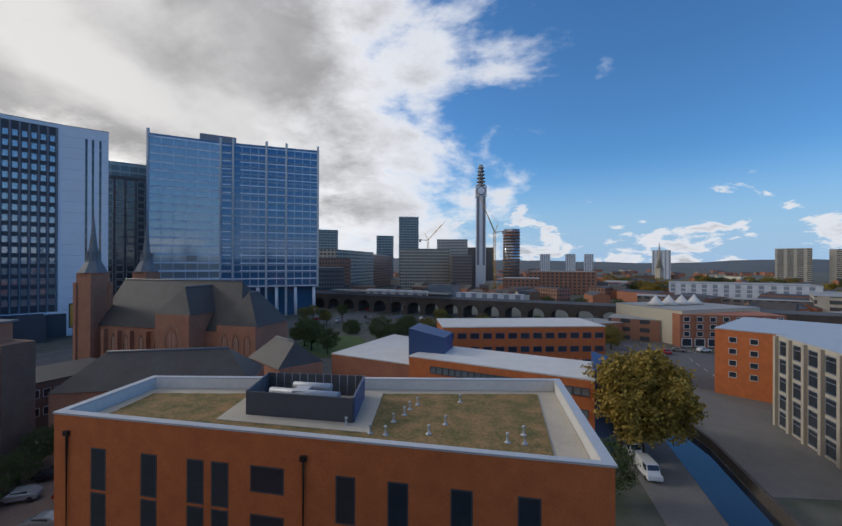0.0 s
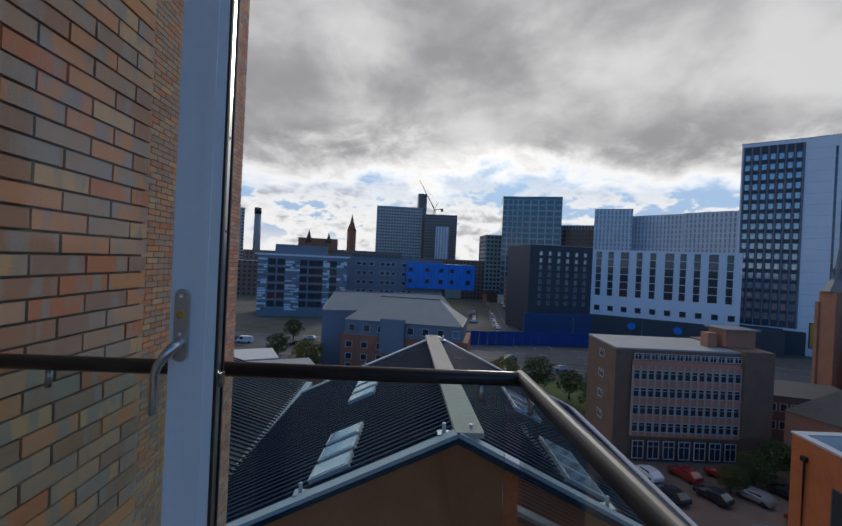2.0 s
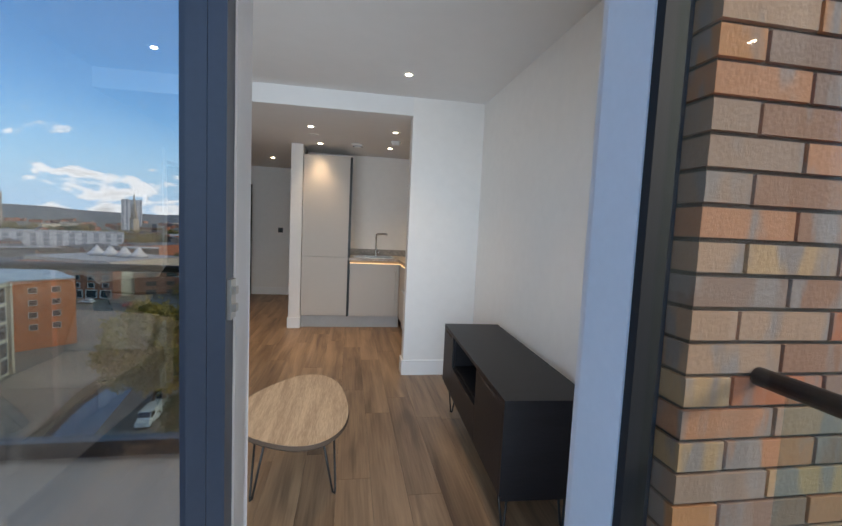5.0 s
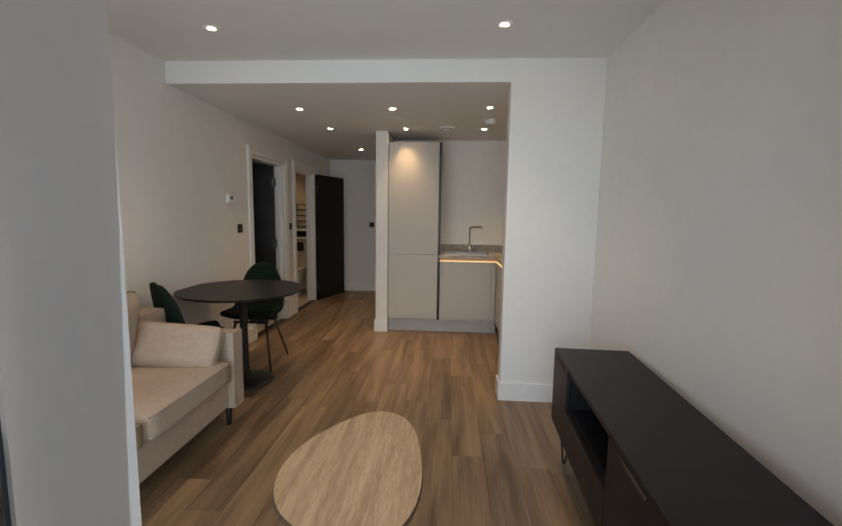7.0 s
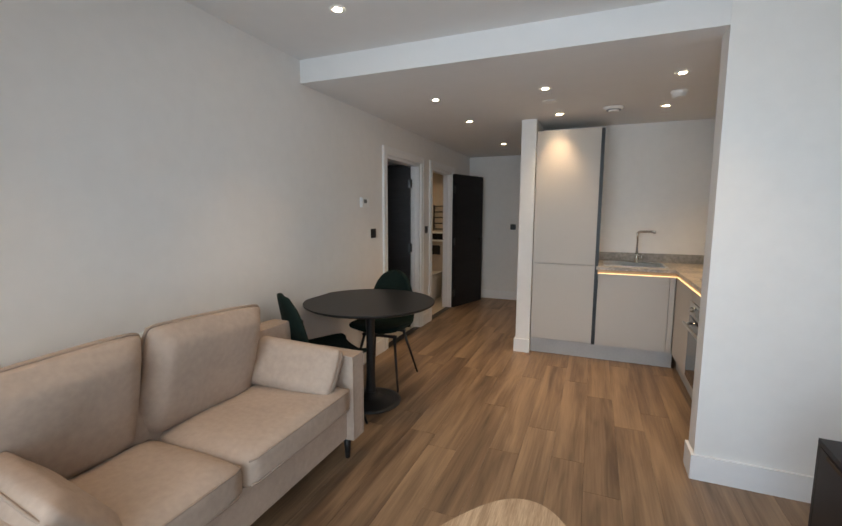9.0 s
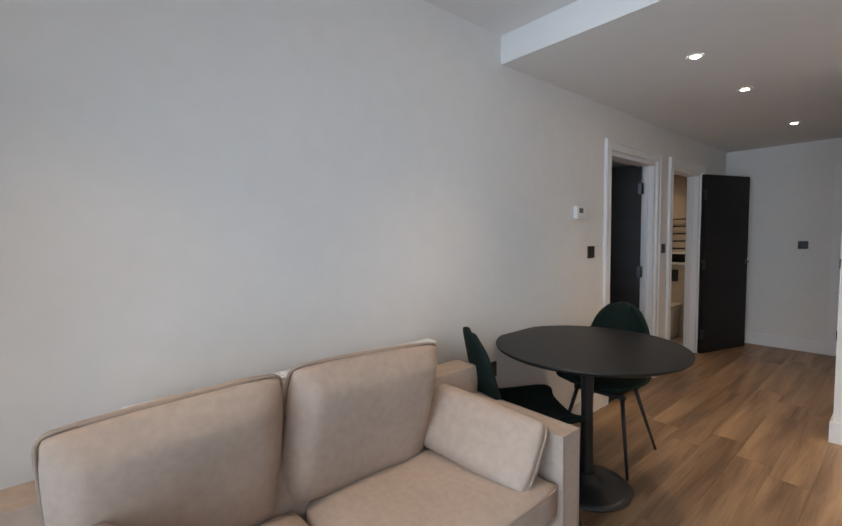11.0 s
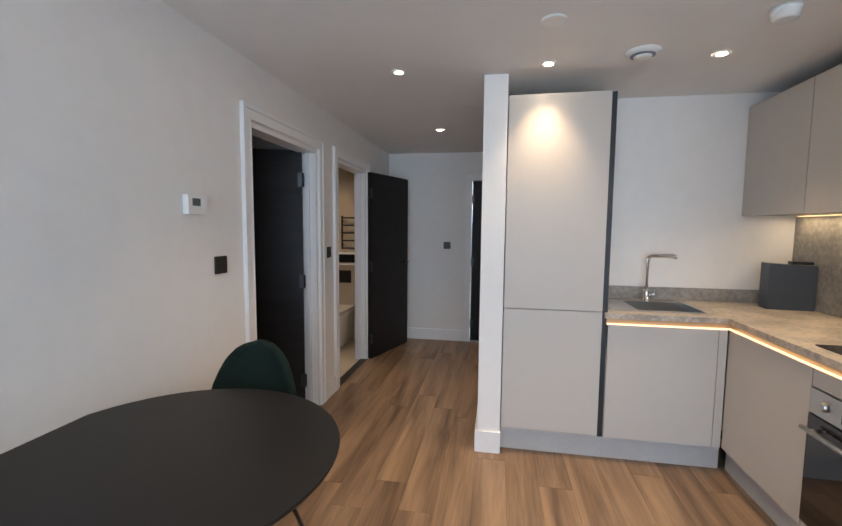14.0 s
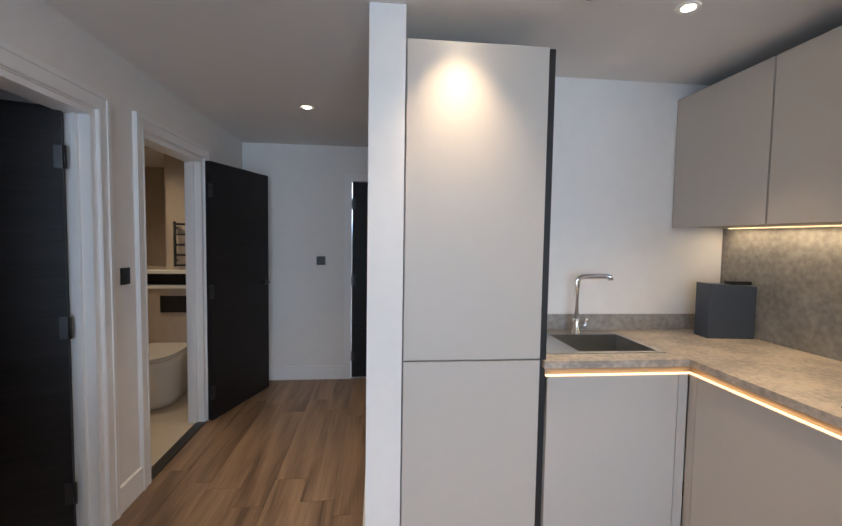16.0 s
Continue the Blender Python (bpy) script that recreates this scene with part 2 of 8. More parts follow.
def brick_material(name, tones, rough=0.85):
    """Fired clay whose colour jumps from brick to brick, with smears of soot and kiln bloom."""
    m = bpy.data.materials.new(name)
    m.use_nodes = True
    n, l = m.node_tree.nodes, m.node_tree.links
    bsdf = n["Principled BSDF"]
    bsdf.inputs["Roughness"].default_value = rough
    info, tc, geo = n.new("ShaderNodeObjectInfo"), n.new("ShaderNodeTexCoord"), n.new("ShaderNodeNewGeometry")
    add = n.new("ShaderNodeMath")
    add.operation = "ADD"
    l.new(info.outputs["Random"], add.inputs[0])
    l.new(geo.outputs["Random Per Island"], add.inputs[1])
    fr = n.new("ShaderNodeMath")
    fr.operation = "FRACT"
    l.new(add.outputs[0], fr.inputs[0])
    ramp = n.new("ShaderNodeValToRGB")
    ramp.color_ramp.interpolation = "CONSTANT"
    el = ramp.color_ramp.elements
    for k, c in enumerate(tones):
        e = el[k] if k < 2 else el.new(k / len(tones))
        e.position = k / len(tones)
        e.color = (*c, 1)
    l.new(fr.outputs[0], ramp.inputs[0])
    off = n.new("ShaderNodeVectorMath")
    off.operation = "MULTIPLY_ADD"
    off.inputs[1].default_value = (17.0, 5.0, 9.0)
    comb = n.new("ShaderNodeCombineXYZ")
    for k in range(3):
        l.new(fr.outputs[0], comb.inputs[k])
    l.new(comb.outputs[0], off.inputs[0])
    l.new(tc.outputs["Object"], off.inputs[2])
    mp = n.new("ShaderNodeMapping")
    mp.inputs["Scale"].default_value = (8.5, 8.5, 2.2)
    l.new(off.outputs[0], mp.inputs[0])
    sm = n.new("ShaderNodeTexNoise")
    sm.inputs["Scale"].default_value, sm.inputs["Detail"].default_value = 1.4, 3.0
    l.new(mp.outputs[0], sm.inputs["Vector"])
    mr = n.new("ShaderNodeMapRange")
    mr.inputs[1].default_value, mr.inputs[2].default_value = 0.50, 0.60
    l.new(sm.outputs[0], mr.inputs[0])
    mix = n.new("ShaderNodeMix")
    mix.data_type = "RGBA"
    l.new(mr.outputs[0], mix.inputs[0])
    l.new(ramp.outputs[0], mix.inputs[6])
    mix.inputs[7].default_value = (0.44, 0.325, 0.285, 1)
    gr = n.new("ShaderNodeTexNoise")
    gr.inputs["Scale"].default_value, gr.inputs["Detail"].default_value = 90.0, 5.0
    l.new(tc.outputs["Object"], gr.inputs["Vector"])
    mr2 = n.new("ShaderNodeMapRange")
    mr2.inputs[3].default_value, mr2.inputs[4].default_value = 0.78, 1.2
    l.new(gr.outputs[0], mr2.inputs[0])
    mul = n.new("ShaderNodeMix")
    mul.data_type, mul.blend_type = "RGBA", "MULTIPLY"
    mul.inputs[0].default_value = 1.0
    l.new(mix.outputs[2], mul.inputs[6])
    l.new(mr2.outputs[0], mul.inputs[7])
    l.new(mul.outputs[2], bsdf.inputs["Base Color"])
    b = n.new("ShaderNodeBump")
    b.inputs["Strength"].default_value, b.inputs["Distance"].default_value = 0.5, 0.004
    l.new(gr.outputs[0], b.inputs["Height"])
    l.new(b.outputs[0], bsdf.inputs["Normal"])
    return m


def facade_material(name, wall, glass, bay, storey, gap_u=0.35, gap_v=0.45, rough=0.7):
    """A far facade: rows of panes in a wall, by the metre, on walls of any heading."""
    m = bpy.data.materials.new(name)
    m.use_nodes = True
    n, l = m.node_tree.nodes, m.node_tree.links
    bsdf = n["Principled BSDF"]
    tc = n.new("ShaderNodeTexCoord")
    sp = n.new("ShaderNodeSeparateXYZ")
    l.new(tc.outputs["Object"], sp.inputs[0])

    def mth(op, a, b):
        k = n.new("ShaderNodeMath")
        k.operation = op
        for i, v in enumerate((a, b)):
            if isinstance(v, (int, float)):
                k.inputs[i].default_value = v
            else:
                l.new(v, k.inputs[i])
        return k.outputs[0]
    u = mth("FRACT", mth("DIVIDE", mth("ADD", mth("ADD", sp.outputs[0], sp.outputs[1]), 500.0), bay), 0)
    v = mth("FRACT", mth("DIVIDE", mth("ADD", sp.outputs[2], 500.0), storey), 0)
    win = mth("MULTIPLY", mth("GREATER_THAN", u, gap_u), mth("GREATER_THAN", v, gap_v))
    nz = n.new("ShaderNodeTexNoise")
    nz.inputs["Scale"].default_value = 0.25
    l.new(tc.outputs["Object"], nz.inputs["Vector"])
    tone = n.new("ShaderNodeMapRange")
    tone.inputs[3].default_value, tone.inputs[4].default_value = 0.75, 1.25
    l.new(nz.outputs[0], tone.inputs[0])
    mix = n.new("ShaderNodeMix")
    mix.data_type = "RGBA"
    l.new(win, mix.inputs[0])
    mix.inputs[6].default_value, mix.inputs[7].default_value = (*wall, 1), (*glass, 1)
    mul = n.new("ShaderNodeMix")
    mul.data_type, mul.blend_type = "RGBA", "MULTIPLY"
    mul.inputs[0].default_value = 1.0
    l.new(mix.outputs[2], mul.inputs[6])
    l.new(tone.outputs[0], mul.inputs[7])
    l.new(mul.outputs[2], bsdf.inputs["Base Color"])
    rr = n.new("ShaderNodeMapRange")
    rr.inputs[3].default_value, rr.inputs[4].default_value = rough, 0.12
    l.new(win, rr.inputs[0])
    l.new(rr.outputs[0], bsdf.inputs["Roughness"])
    return m


M = {}
M["paint"] = material("wall_paint", (0.80, 0.775, 0.745), 0.85, vary=0.03, scale=1.5, bump=0.06, bump_scale=240)
M["ceil"] = material("ceiling_paint", (0.78, 0.765, 0.75), 0.9, vary=0.02, scale=1.0, bump=0.04, bump_scale=200)
M["trim"] = material("white_gloss_trim", (0.82, 0.81, 0.80), 0.4, vary=0.02, scale=3, bump=0.02)
M["plank"] = plank_material("oak_plank", (0.39, 0.258, 0.155), (0.115, 0.07, 0.042))
M["gap"] = material("floor_gap", (0.07, 0.045, 0.03), 0.9)
M["door"] = material("dark_stained_door", (0.013, 0.0115, 0.0125), 0.5, vary=0.4, scale=1.2, stretch=(0.7, 8, 8), bump=0.12, bump_scale=20, spec=0.25)
M["black"] = material("black_metal", (0.015, 0.015, 0.016), 0.42, vary=0.15, bump=0.03)
M["blackp"] = material("black_plastic", (0.012, 0.012, 0.013), 0.35, vary=0.1)
M["tv"] = material("black_ash_board", (0.012, 0.0115, 0.0135), 0.42, vary=0.3, scale=2, stretch=(1, 10, 10), bump=0.04, bump_scale=60, spec=0.25)
M["tabletop"] = material("black_table", (0.011, 0.0105, 0.0105), 0.40, vary=0.12, scale=8, bump=0.02, spec=0.3)
M["sofa"] = material("beige_velvet", (0.46, 0.365, 0.30), 0.95, vary=0.11, scale=4.0, bump=0.25, bump_scale=350, spec=0.2, spread=0.38)
M["piping"] = material("beige_piping", (0.36, 0.28, 0.225), 0.9, vary=0.08, bump=0.2, bump_scale=300)
M["velvet"] = material("green_velvet", (0.004, 0.013, 0.010), 0.85, vary=0.4, scale=5, bump=0.15, bump_scale=250, spec=0.25)
M["oak"] = material("light_oak_board", (0.56, 0.41, 0.27), 0.5, vary=0.06, second=(0.30, 0.19, 0.11), amount=0.75, scale=1.3, stretch=(24, 1.6, 24), bump=0.1, bump_scale=14, spread=0.24)
M["unit"] = material("matt_cashmere_door", (0.53, 0.485, 0.435), 0.5, vary=0.015, scale=2, bump=0.015)
M["bronze"] = material("bronze_grip_rail", (0.36, 0.25, 0.15), 0.45, 0.3, vary=0.05)
M["unit_in"] = material("unit_carcass", (0.42, 0.39, 0.35), 0.6)
M["plinth"] = material("grey_plinth", (0.48, 0.46, 0.44), 0.45)
M["worktop"] = material("concrete_worktop", (0.50, 0.43, 0.35), 0.45, vary=0.14, second=(0.26, 0.235, 0.21), amount=0.75, scale=5.0, bump=0.05, spread=0.2)
M["splash"] = material("concrete_splashback", (0.34, 0.32, 0.295), 0.55, vary=0.2, second=(0.17, 0.165, 0.155), amount=0.8, scale=4.0, bump=0.05, spread=0.3)
M["steel"] = material("brushed_steel", (0.58, 0.57, 0.55), 0.28, 1.0, vary=0.06, scale=3, stretch=(1, 30, 30))
M["chrome"] = material("chrome", (0.75, 0.75, 0.75), 0.08, 1.0, vary=0.02)
M["hob"] = material("black_glass", (0.008, 0.008, 0.009), 0.06, vary=0.1, coat=0.5)
M["white"] = material("white_plastic", (0.80, 0.80, 0.78), 0.4, vary=0.02)
M["ceramic"] = material("white_ceramic", (0.80, 0.78, 0.74), 0.12, vary=0.02)
M["bathtile"] = material("beige_tile", (0.50, 0.42, 0.33), 0.35, vary=0.08, scale=2.0)
M["bathfloor"] = material("cream_floor_tile", (0.60, 0.53, 0.43), 0.35, vary=0.06, scale=2.0)
M["mirror"] = material("mirror", (0.85, 0.85, 0.85), 0.01, 1.0, vary=0.0)
M["upvc"] = material("white_window_frame", (0.80, 0.80, 0.82), 0.38, vary=0.03, bump=0.02)
# anthracite with the sky's bluish reflection put into the base colour
M["anthra"] = material("anthracite_frame", (0.05, 0.065, 0.095), 0.4, vary=0.08, bump=0.02)
M["gasket"] = material("rubber_gasket", (0.012, 0.012, 0.014), 0.7)
M["glass"] = glass_material("window_glass", (0.90, 0.95, 0.93), 0.035)
M["mirrorglass"] = glass_material("coated_window_glass", (0.84, 0.88, 0.89), 0.42)
M["balglass"] = glass_material("balustrade_glass", (0.84, 0.93, 0.93), 0.03)
M["rail"] = material("dark_handrail", (0.040, 0.034, 0.034), 0.35, 0.5, vary=0.15, bump=0.03)
M["brick"] = brick_material("multi_brick", [(0.66, 0.23, 0.12), (0.48, 0.24, 0.155), (0.70, 0.41, 0.225), (0.42, 0.25, 0.19), (0.70, 0.31, 0.17), (0.62, 0.36, 0.24),
                                            (0.52, 0.32, 0.235), (0.72, 0.31, 0.14)])
M["mortar"] = material("mortar", (0.20, 0.155, 0.125), 0.95, vary=0.2, scale=30, bump=0.4, bump_scale=200)
M["lamp"] = glow("lamp_glow", (1.0, 0.80, 0.55), 40.0)
M["led"] = glow("led_strip_glow", (1.0, 0.66, 0.32), 0.9)
M["lcd"] = material("grey_display", (0.10, 0.11, 0.10), 0.3)
# outside
M["ground"] = material("city_ground", (0.105, 0.098, 0.09), 0.9, vary=0.25, scale=0.03, second=(0.06, 0.075, 0.04), amount=0.8, spread=0.25)
M["asphalt"] = material("asphalt", (0.115, 0.115, 0.12), 0.85, vary=0.2, scale=0.3, bump=0.2)
M["paving"] = material("pale_paving", (0.16, 0.15, 0.14), 0.85, vary=0.15, scale=0.3)
M["parking"] = material("red_brick_paving", (0.17, 0.115, 0.09), 0.85, vary=0.2, scale=0.4)
M["grass"] = material("grass", (0.075, 0.12, 0.03), 0.95, vary=0.25, scale=0.3, bump=0.4)
M["sedum"] = material("sedum_roof", (0.25, 0.145, 0.06), 0.95, vary=0.25, second=(0.105, 0.10, 0.028), amount=1.0, scale=0.55, bump=1.0, bump_scale=5, spread=0.2)
M["orange"] = material("orange_brick", (0.50, 0.145, 0.045), 0.85, vary=0.2, scale=0.9, bump=0.3, bump_scale=9)
M["redbrick"] = material("red_brick_far", (0.36, 0.145, 0.085), 0.85, vary=0.2, scale=0.4, bump=0.2, bump_scale=8)
M["pinkbrick"] = material("salmon_panel", (0.58, 0.25, 0.165), 0.8, vary=0.1, scale=0.5)
M["brownbrick"] = material("brown_brick_far", (0.20, 0.12, 0.085), 0.85, vary=0.2, scale=0.5, bump=0.2, bump_scale=8)
M["churchbrick"] = material("church_brick", (0.40, 0.185, 0.115), 0.85, vary=0.2, scale=0.35, bump=0.2, bump_scale=6)
M["stone"] = material("pale_stone", (0.45, 0.40, 0.33), 0.8, vary=0.12, scale=0.5)
M["slate"] = material("slate_roof", (0.062, 0.057, 0.057), 0.6, vary=0.25, scale=0.35, bump=0.3, bump_scale=5)
M["lead"] = material("spire_lead", (0.15, 0.16, 0.18), 0.5, vary=0.25, scale=0.6)
M["navy"] = material("navy_metal_roof", (0.012, 0.025, 0.058), 0.5, vary=0.2, scale=0.5, spec=0.35)
M["zinc"] = material("grey_flashing", (0.46, 0.48, 0.52), 0.45, 0.1, vary=0.1, scale=0.8)
M["whiteclad"] = material("white_cladding", (0.72, 0.76, 0.84), 0.55, vary=0.05, scale=0.15)
M["darkclad"] = material("dark_cladding", (0.055, 0.06, 0.075), 0.6, vary=0.15, scale=0.2)
M["greyclad"] = material("grey_cladding", (0.20, 0.22, 0.27), 0.6, vary=0.08, scale=0.2)
M["blueclad"] = material("bright_blue_cladding", (0.02, 0.21, 0.78), 0.4, vary=0.4, scale=0.5, stretch=(3, 3, 0.2), spread=0.25)
M["bluehoard"] = material("blue_hoarding", (0.015, 0.055, 0.26), 0.6, vary=0.15, scale=0.2)
M["blueroof"] = material("blue_panel", (0.03, 0.07, 0.19), 0.5, vary=0.1)
M["cream"] = material("cream_render", (0.55, 0.50, 0.40), 0.8, vary=0.06, scale=0.3)
M["beigeroof"] = material("beige_standing_seam", (0.36, 0.33, 0.29), 0.55, vary=0.08, scale=0.5)
M["concrete"] = material("concrete_far", (0.33, 0.33, 0.33), 0.8, vary=0.12, scale=0.3)
M["whitemem"] = material("white_roof_membrane", (0.62, 0.61, 0.60), 0.7, vary=0.1, scale=0.3)
M["winglass"] = material("dark_window_glass", (0.03, 0.04, 0.055), 0.06, vary=0.2, scale=0.3, spec=0.8)
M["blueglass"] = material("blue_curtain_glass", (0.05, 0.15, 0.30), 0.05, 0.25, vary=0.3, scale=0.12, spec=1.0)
M["tealglass"] = material("teal_curtain_glass", (0.035, 0.075, 0.10), 0.06, 0.1, vary=0.3, scale=0.12, spec=0.8)
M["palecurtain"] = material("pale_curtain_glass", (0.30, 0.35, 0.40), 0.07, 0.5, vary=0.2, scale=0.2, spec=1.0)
M["mullion"] = material("pale_mullion", (0.42, 0.47, 0.54), 0.4, 0.3, vary=0.06)
M["winwhite"] = material("white_window_far", (0.62, 0.62, 0.62), 0.5)
M["bark"] = material("bark", (0.10, 0.07, 0.05), 0.95, vary=0.3, scale=2, bump=0.6)
M["leaf_autumn"] = material("autumn_leaves", (0.30, 0.20, 0.03), 0.75, vary=0.5, second=(0.085, 0.085, 0.015), amount=0.9, scale=0.6)
M["leaf"] = material("green_leaves", (0.065, 0.09, 0.022), 0.75, vary=0.4, scale=0.6)
M["leaf_gold"] = material("golden_leaves", (0.19, 0.155, 0.025), 0.75, vary=0.4, scale=0.6)
M["water"] = material("canal_water", (0.012, 0.022, 0.04), 0.03, vary=0.1, scale=0.1, bump=0.06, bump_scale=1.5, spec=0.9)
# blue-grey of the distance haze is put into the hill colour
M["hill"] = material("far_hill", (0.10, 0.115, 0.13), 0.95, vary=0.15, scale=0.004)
M["carwhite"] = material("white_car_paint", (0.65, 0.66, 0.68), 0.2, coat=0.6, vary=0.02)
M["cardark"] = material("dark_car_paint", (0.02, 0.022, 0.03), 0.2, coat=0.6, vary=0.1)
M["carred"] = material("red_car_paint", (0.30, 0.02, 0.015), 0.2, coat=0.6, vary=0.05)
M["cargrey"] = material("silver_car_paint", (0.30, 0.31, 0.33), 0.25, 0.4, coat=0.6, vary=0.05)
M["tyre"] = material("tyre", (0.02, 0.02, 0.02), 0.85)
M["yellow"] = material("crane_yellow", (0.55, 0.30, 0.04), 0.5)
# walls of office_grey and block_dark are lightened, distance haze put into the colour
M["fac_grey"] = facade_material("office_grey", (0.42, 0.41, 0.40), (0.10, 0.12, 0.14), 3.0, 3.4)
M["fac_cream"] = facade_material("office_cream", (0.42, 0.38, 0.32), (0.07, 0.08, 0.09), 3.2, 3.5)
M["fac_brick"] = facade_material("block_brick", (0.30, 0.15, 0.10), (0.07, 0.08, 0.09), 3.0, 3.2, 0.5, 0.5)
M["fac_dark"] = facade_material("block_dark", (0.19, 0.155, 0.14), (0.07, 0.08, 0.09), 2.6, 3.2)
M["fac_white"] = facade_material("block_white", (0.62, 0.65, 0.71), (0.27, 0.31, 0.37), 3.4, 3.3, 0.55, 0.2)
M["fac_glass"] = facade_material("glass_block", (0.24, 0.30, 0.33), (0.09, 0.14, 0.17), 6.0, 4.0, 0.10, 0.30, 0.35)
M["arch_dark"] = material("arch_shadow_brick", (0.07, 0.06, 0.055), 0.9, vary=0.3, scale=0.3)
M["blackbrick"] = material("sooty_brick", (0.085, 0.07, 0.062), 0.9, vary=0.35, scale=0.2, bump=0.3, bump_scale=4)

# ---- building helpers ----
def box(bm, x0, x1, y0, y1, z0, z1, mat=0):
    v = [bm.verts.new(p) for p in ((x0, y0, z0), (x1, y0, z0), (x1, y1, z0), (x0, y1, z0), (x0, y0, z1), (x1, y0, z1), (x1, y1, z1), (x0, y1, z1))]
    for f in ((3, 2, 1, 0), (4, 5, 6, 7), (0, 1, 5, 4), (1, 2, 6, 5), (2, 3, 7, 6), (3, 0, 4, 7)):
        bm.faces.new([v[k] for k in f]).material_index = mat
    return v


def prism(bm, pts, z0, z1, mat=0):
    """Upright prism over a plan outline; z1 may be a list of heights."""
    tops = z1 if isinstance(z1, (list, tuple)) else [z1] * len(pts)
    a = [bm.verts.new((x, y, z0)) for x, y in pts]
    b = [bm.verts.new((x, y, t)) for (x, y), t in zip(pts, tops)]
    n = len(pts)
    area = sum(pts[k][0] * pts[(k + 1) % n][1] - pts[(k + 1) % n][0] * pts[k][1] for k in range(n))
    if area < 0:
        a.reverse(), b.reverse()
    bm.faces.new(list(reversed(a))).material_index = mat
    bm.faces.new(b).material_index = mat
    for k in range(n):
        bm.faces.new((a[k], a[(k + 1) % n], b[(k + 1) % n], b[k])).material_index = mat


def tube(bm, pts, r, n=10, mat=0, closed=False):
    """A round bar along points; r may be a list."""
    pts = [Vector(p) for p in pts]
    rings = []
    for k, p in enumerate(pts):
        a = pts[k - 1] if k else (pts[-1] if closed else p)
        b = pts[(k + 1) % len(pts)] if (k + 1 < len(pts) or closed) else p
        d = (b - a).normalized()
        side = d.cross(Vector((0, 0, 1)))
        if side.length < 1e-3:
            side = Vector((1, 0, 0))
        side.normalize()
        upv = side.cross(d).normalized()
        rr = r[k] if isinstance(r, (list, tuple)) else r
        rings.append([bm.verts.new(p + side * (rr * math.cos(q)) + upv * (rr * math.sin(q))) for q in (2 * math.pi * j / n for j in range(n))])
    spans = len(rings) if closed else len(rings) - 1
    for k in range(spans):
        a, b = rings[k], rings[(k + 1) % len(rings)]
        for j in range(n):
            f = bm.faces.new((a[j], a[(j + 1) % n], b[(j + 1) % n], b[j]))
            f.smooth, f.material_index = True, mat
    if not closed:
        bm.faces.new(list(reversed(rings[0]))).material_index = mat
        bm.faces.new(rings[-1]).material_index = mat


def lathe(bm, profile, n=32, centre=(0, 0), mat=0):
    """A turned body: profile of (radius, height), from the bottom to the top."""
    rings = [[bm.verts.new((centre[0] + r * math.cos(2 * math.pi * j / n), centre[1] + r * math.sin(2 * math.pi * j / n), z)) for j in range(n)] for r, z in profile]
    for a, b in zip(rings, rings[1:]):
        for j in range(n):
            f = bm.faces.new((a[j], a[(j + 1) % n], b[(j + 1) % n], b[j]))
            f.smooth, f.material_index = True, mat
    bm.faces.new(list(reversed(rings[0]))).material_index = mat
    bm.faces.new(rings[-1]).material_index = mat


def pillow(bm, sx, sy, sz, cuts=9, soft=0.45, at=(0, 0, 0), turn=None):
    """A stuffed block, thickness along z, edges drawn in."""
    bmesh.ops.create_cube(bm, size=2.0)
    bmesh.ops.subdivide_edges(bm, edges=list(bm.edges), cuts=cuts, use_grid_fill=True)
    allv = list(bm.verts)
    m = turn or Matrix.Identity(4)
    for v in allv:
        x, y, z = v.co
        ex = max(0.0, 1 - abs(x) ** 5) ** 0.35
        ey = max(0.0, 1 - abs(y) ** 5) ** 0.35
        k = (1 - soft) + soft * ex * ey
        wob = 0.018 * noise.noise(Vector((x * 1.7 + sx, y * 1.7 + sy, z)))
        r = 1 - 0.05 * (abs(x * y) ** 4) - 0.035 * (abs(z) ** 6)
        v.co = m @ Vector((x * sx * r, y * sy * r, z * sz * k + wob * sz * 4)) + Vector(at)
    for f in bm.faces:
        f.smooth = True


def finish(bm, bevel=0.0, segments=2):
    if bevel:
        sharp = [e for e in bm.edges if len(e.link_faces) == 2 and e.calc_face_angle(0) > 0.6]
        bmesh.ops.bevel(bm, geom=sharp, offset=bevel, segments=segments, affect="EDGES", clamp_overlap=True)


def as_mesh(name, bm, mats, bevel=0.0, segments=2):
    finish(bm, bevel, segments)
    me = bpy.data.meshes.new(name)
    bm.to_mesh(me)
    bm.free()
    for m in mats if isinstance(mats, (list, tuple)) else [mats]:
        me.materials.append(m)
    return me


def part(name, bm, mat, parent=None, label="", bevel=0.0, segments=2):
    """Links a bmesh as one mesh object, under a thing or a part where one is given."""
    ob = new(name, as_mesh(name, bm, mat, bevel, segments))
    ob.parent = parent
    if label:
        ob["label"] = label
    return ob


def thing(name, label, category, m=None, group="", kind=""):
    ob = new(name)
    ob.empty_display_size = 0.1
    if m is not None:
        ob.matrix_basis = m
    return tagged(ob, label, category, group, kind)


def piece(name, me, parent, m):
    """One of many alike pieces: an object of its own on a shared mesh."""
    ob = bpy.data.objects.new(name, me)
    scene.collection.objects.link(ob)
    ob.parent = parent
    ob.matrix_basis = m
    return ob


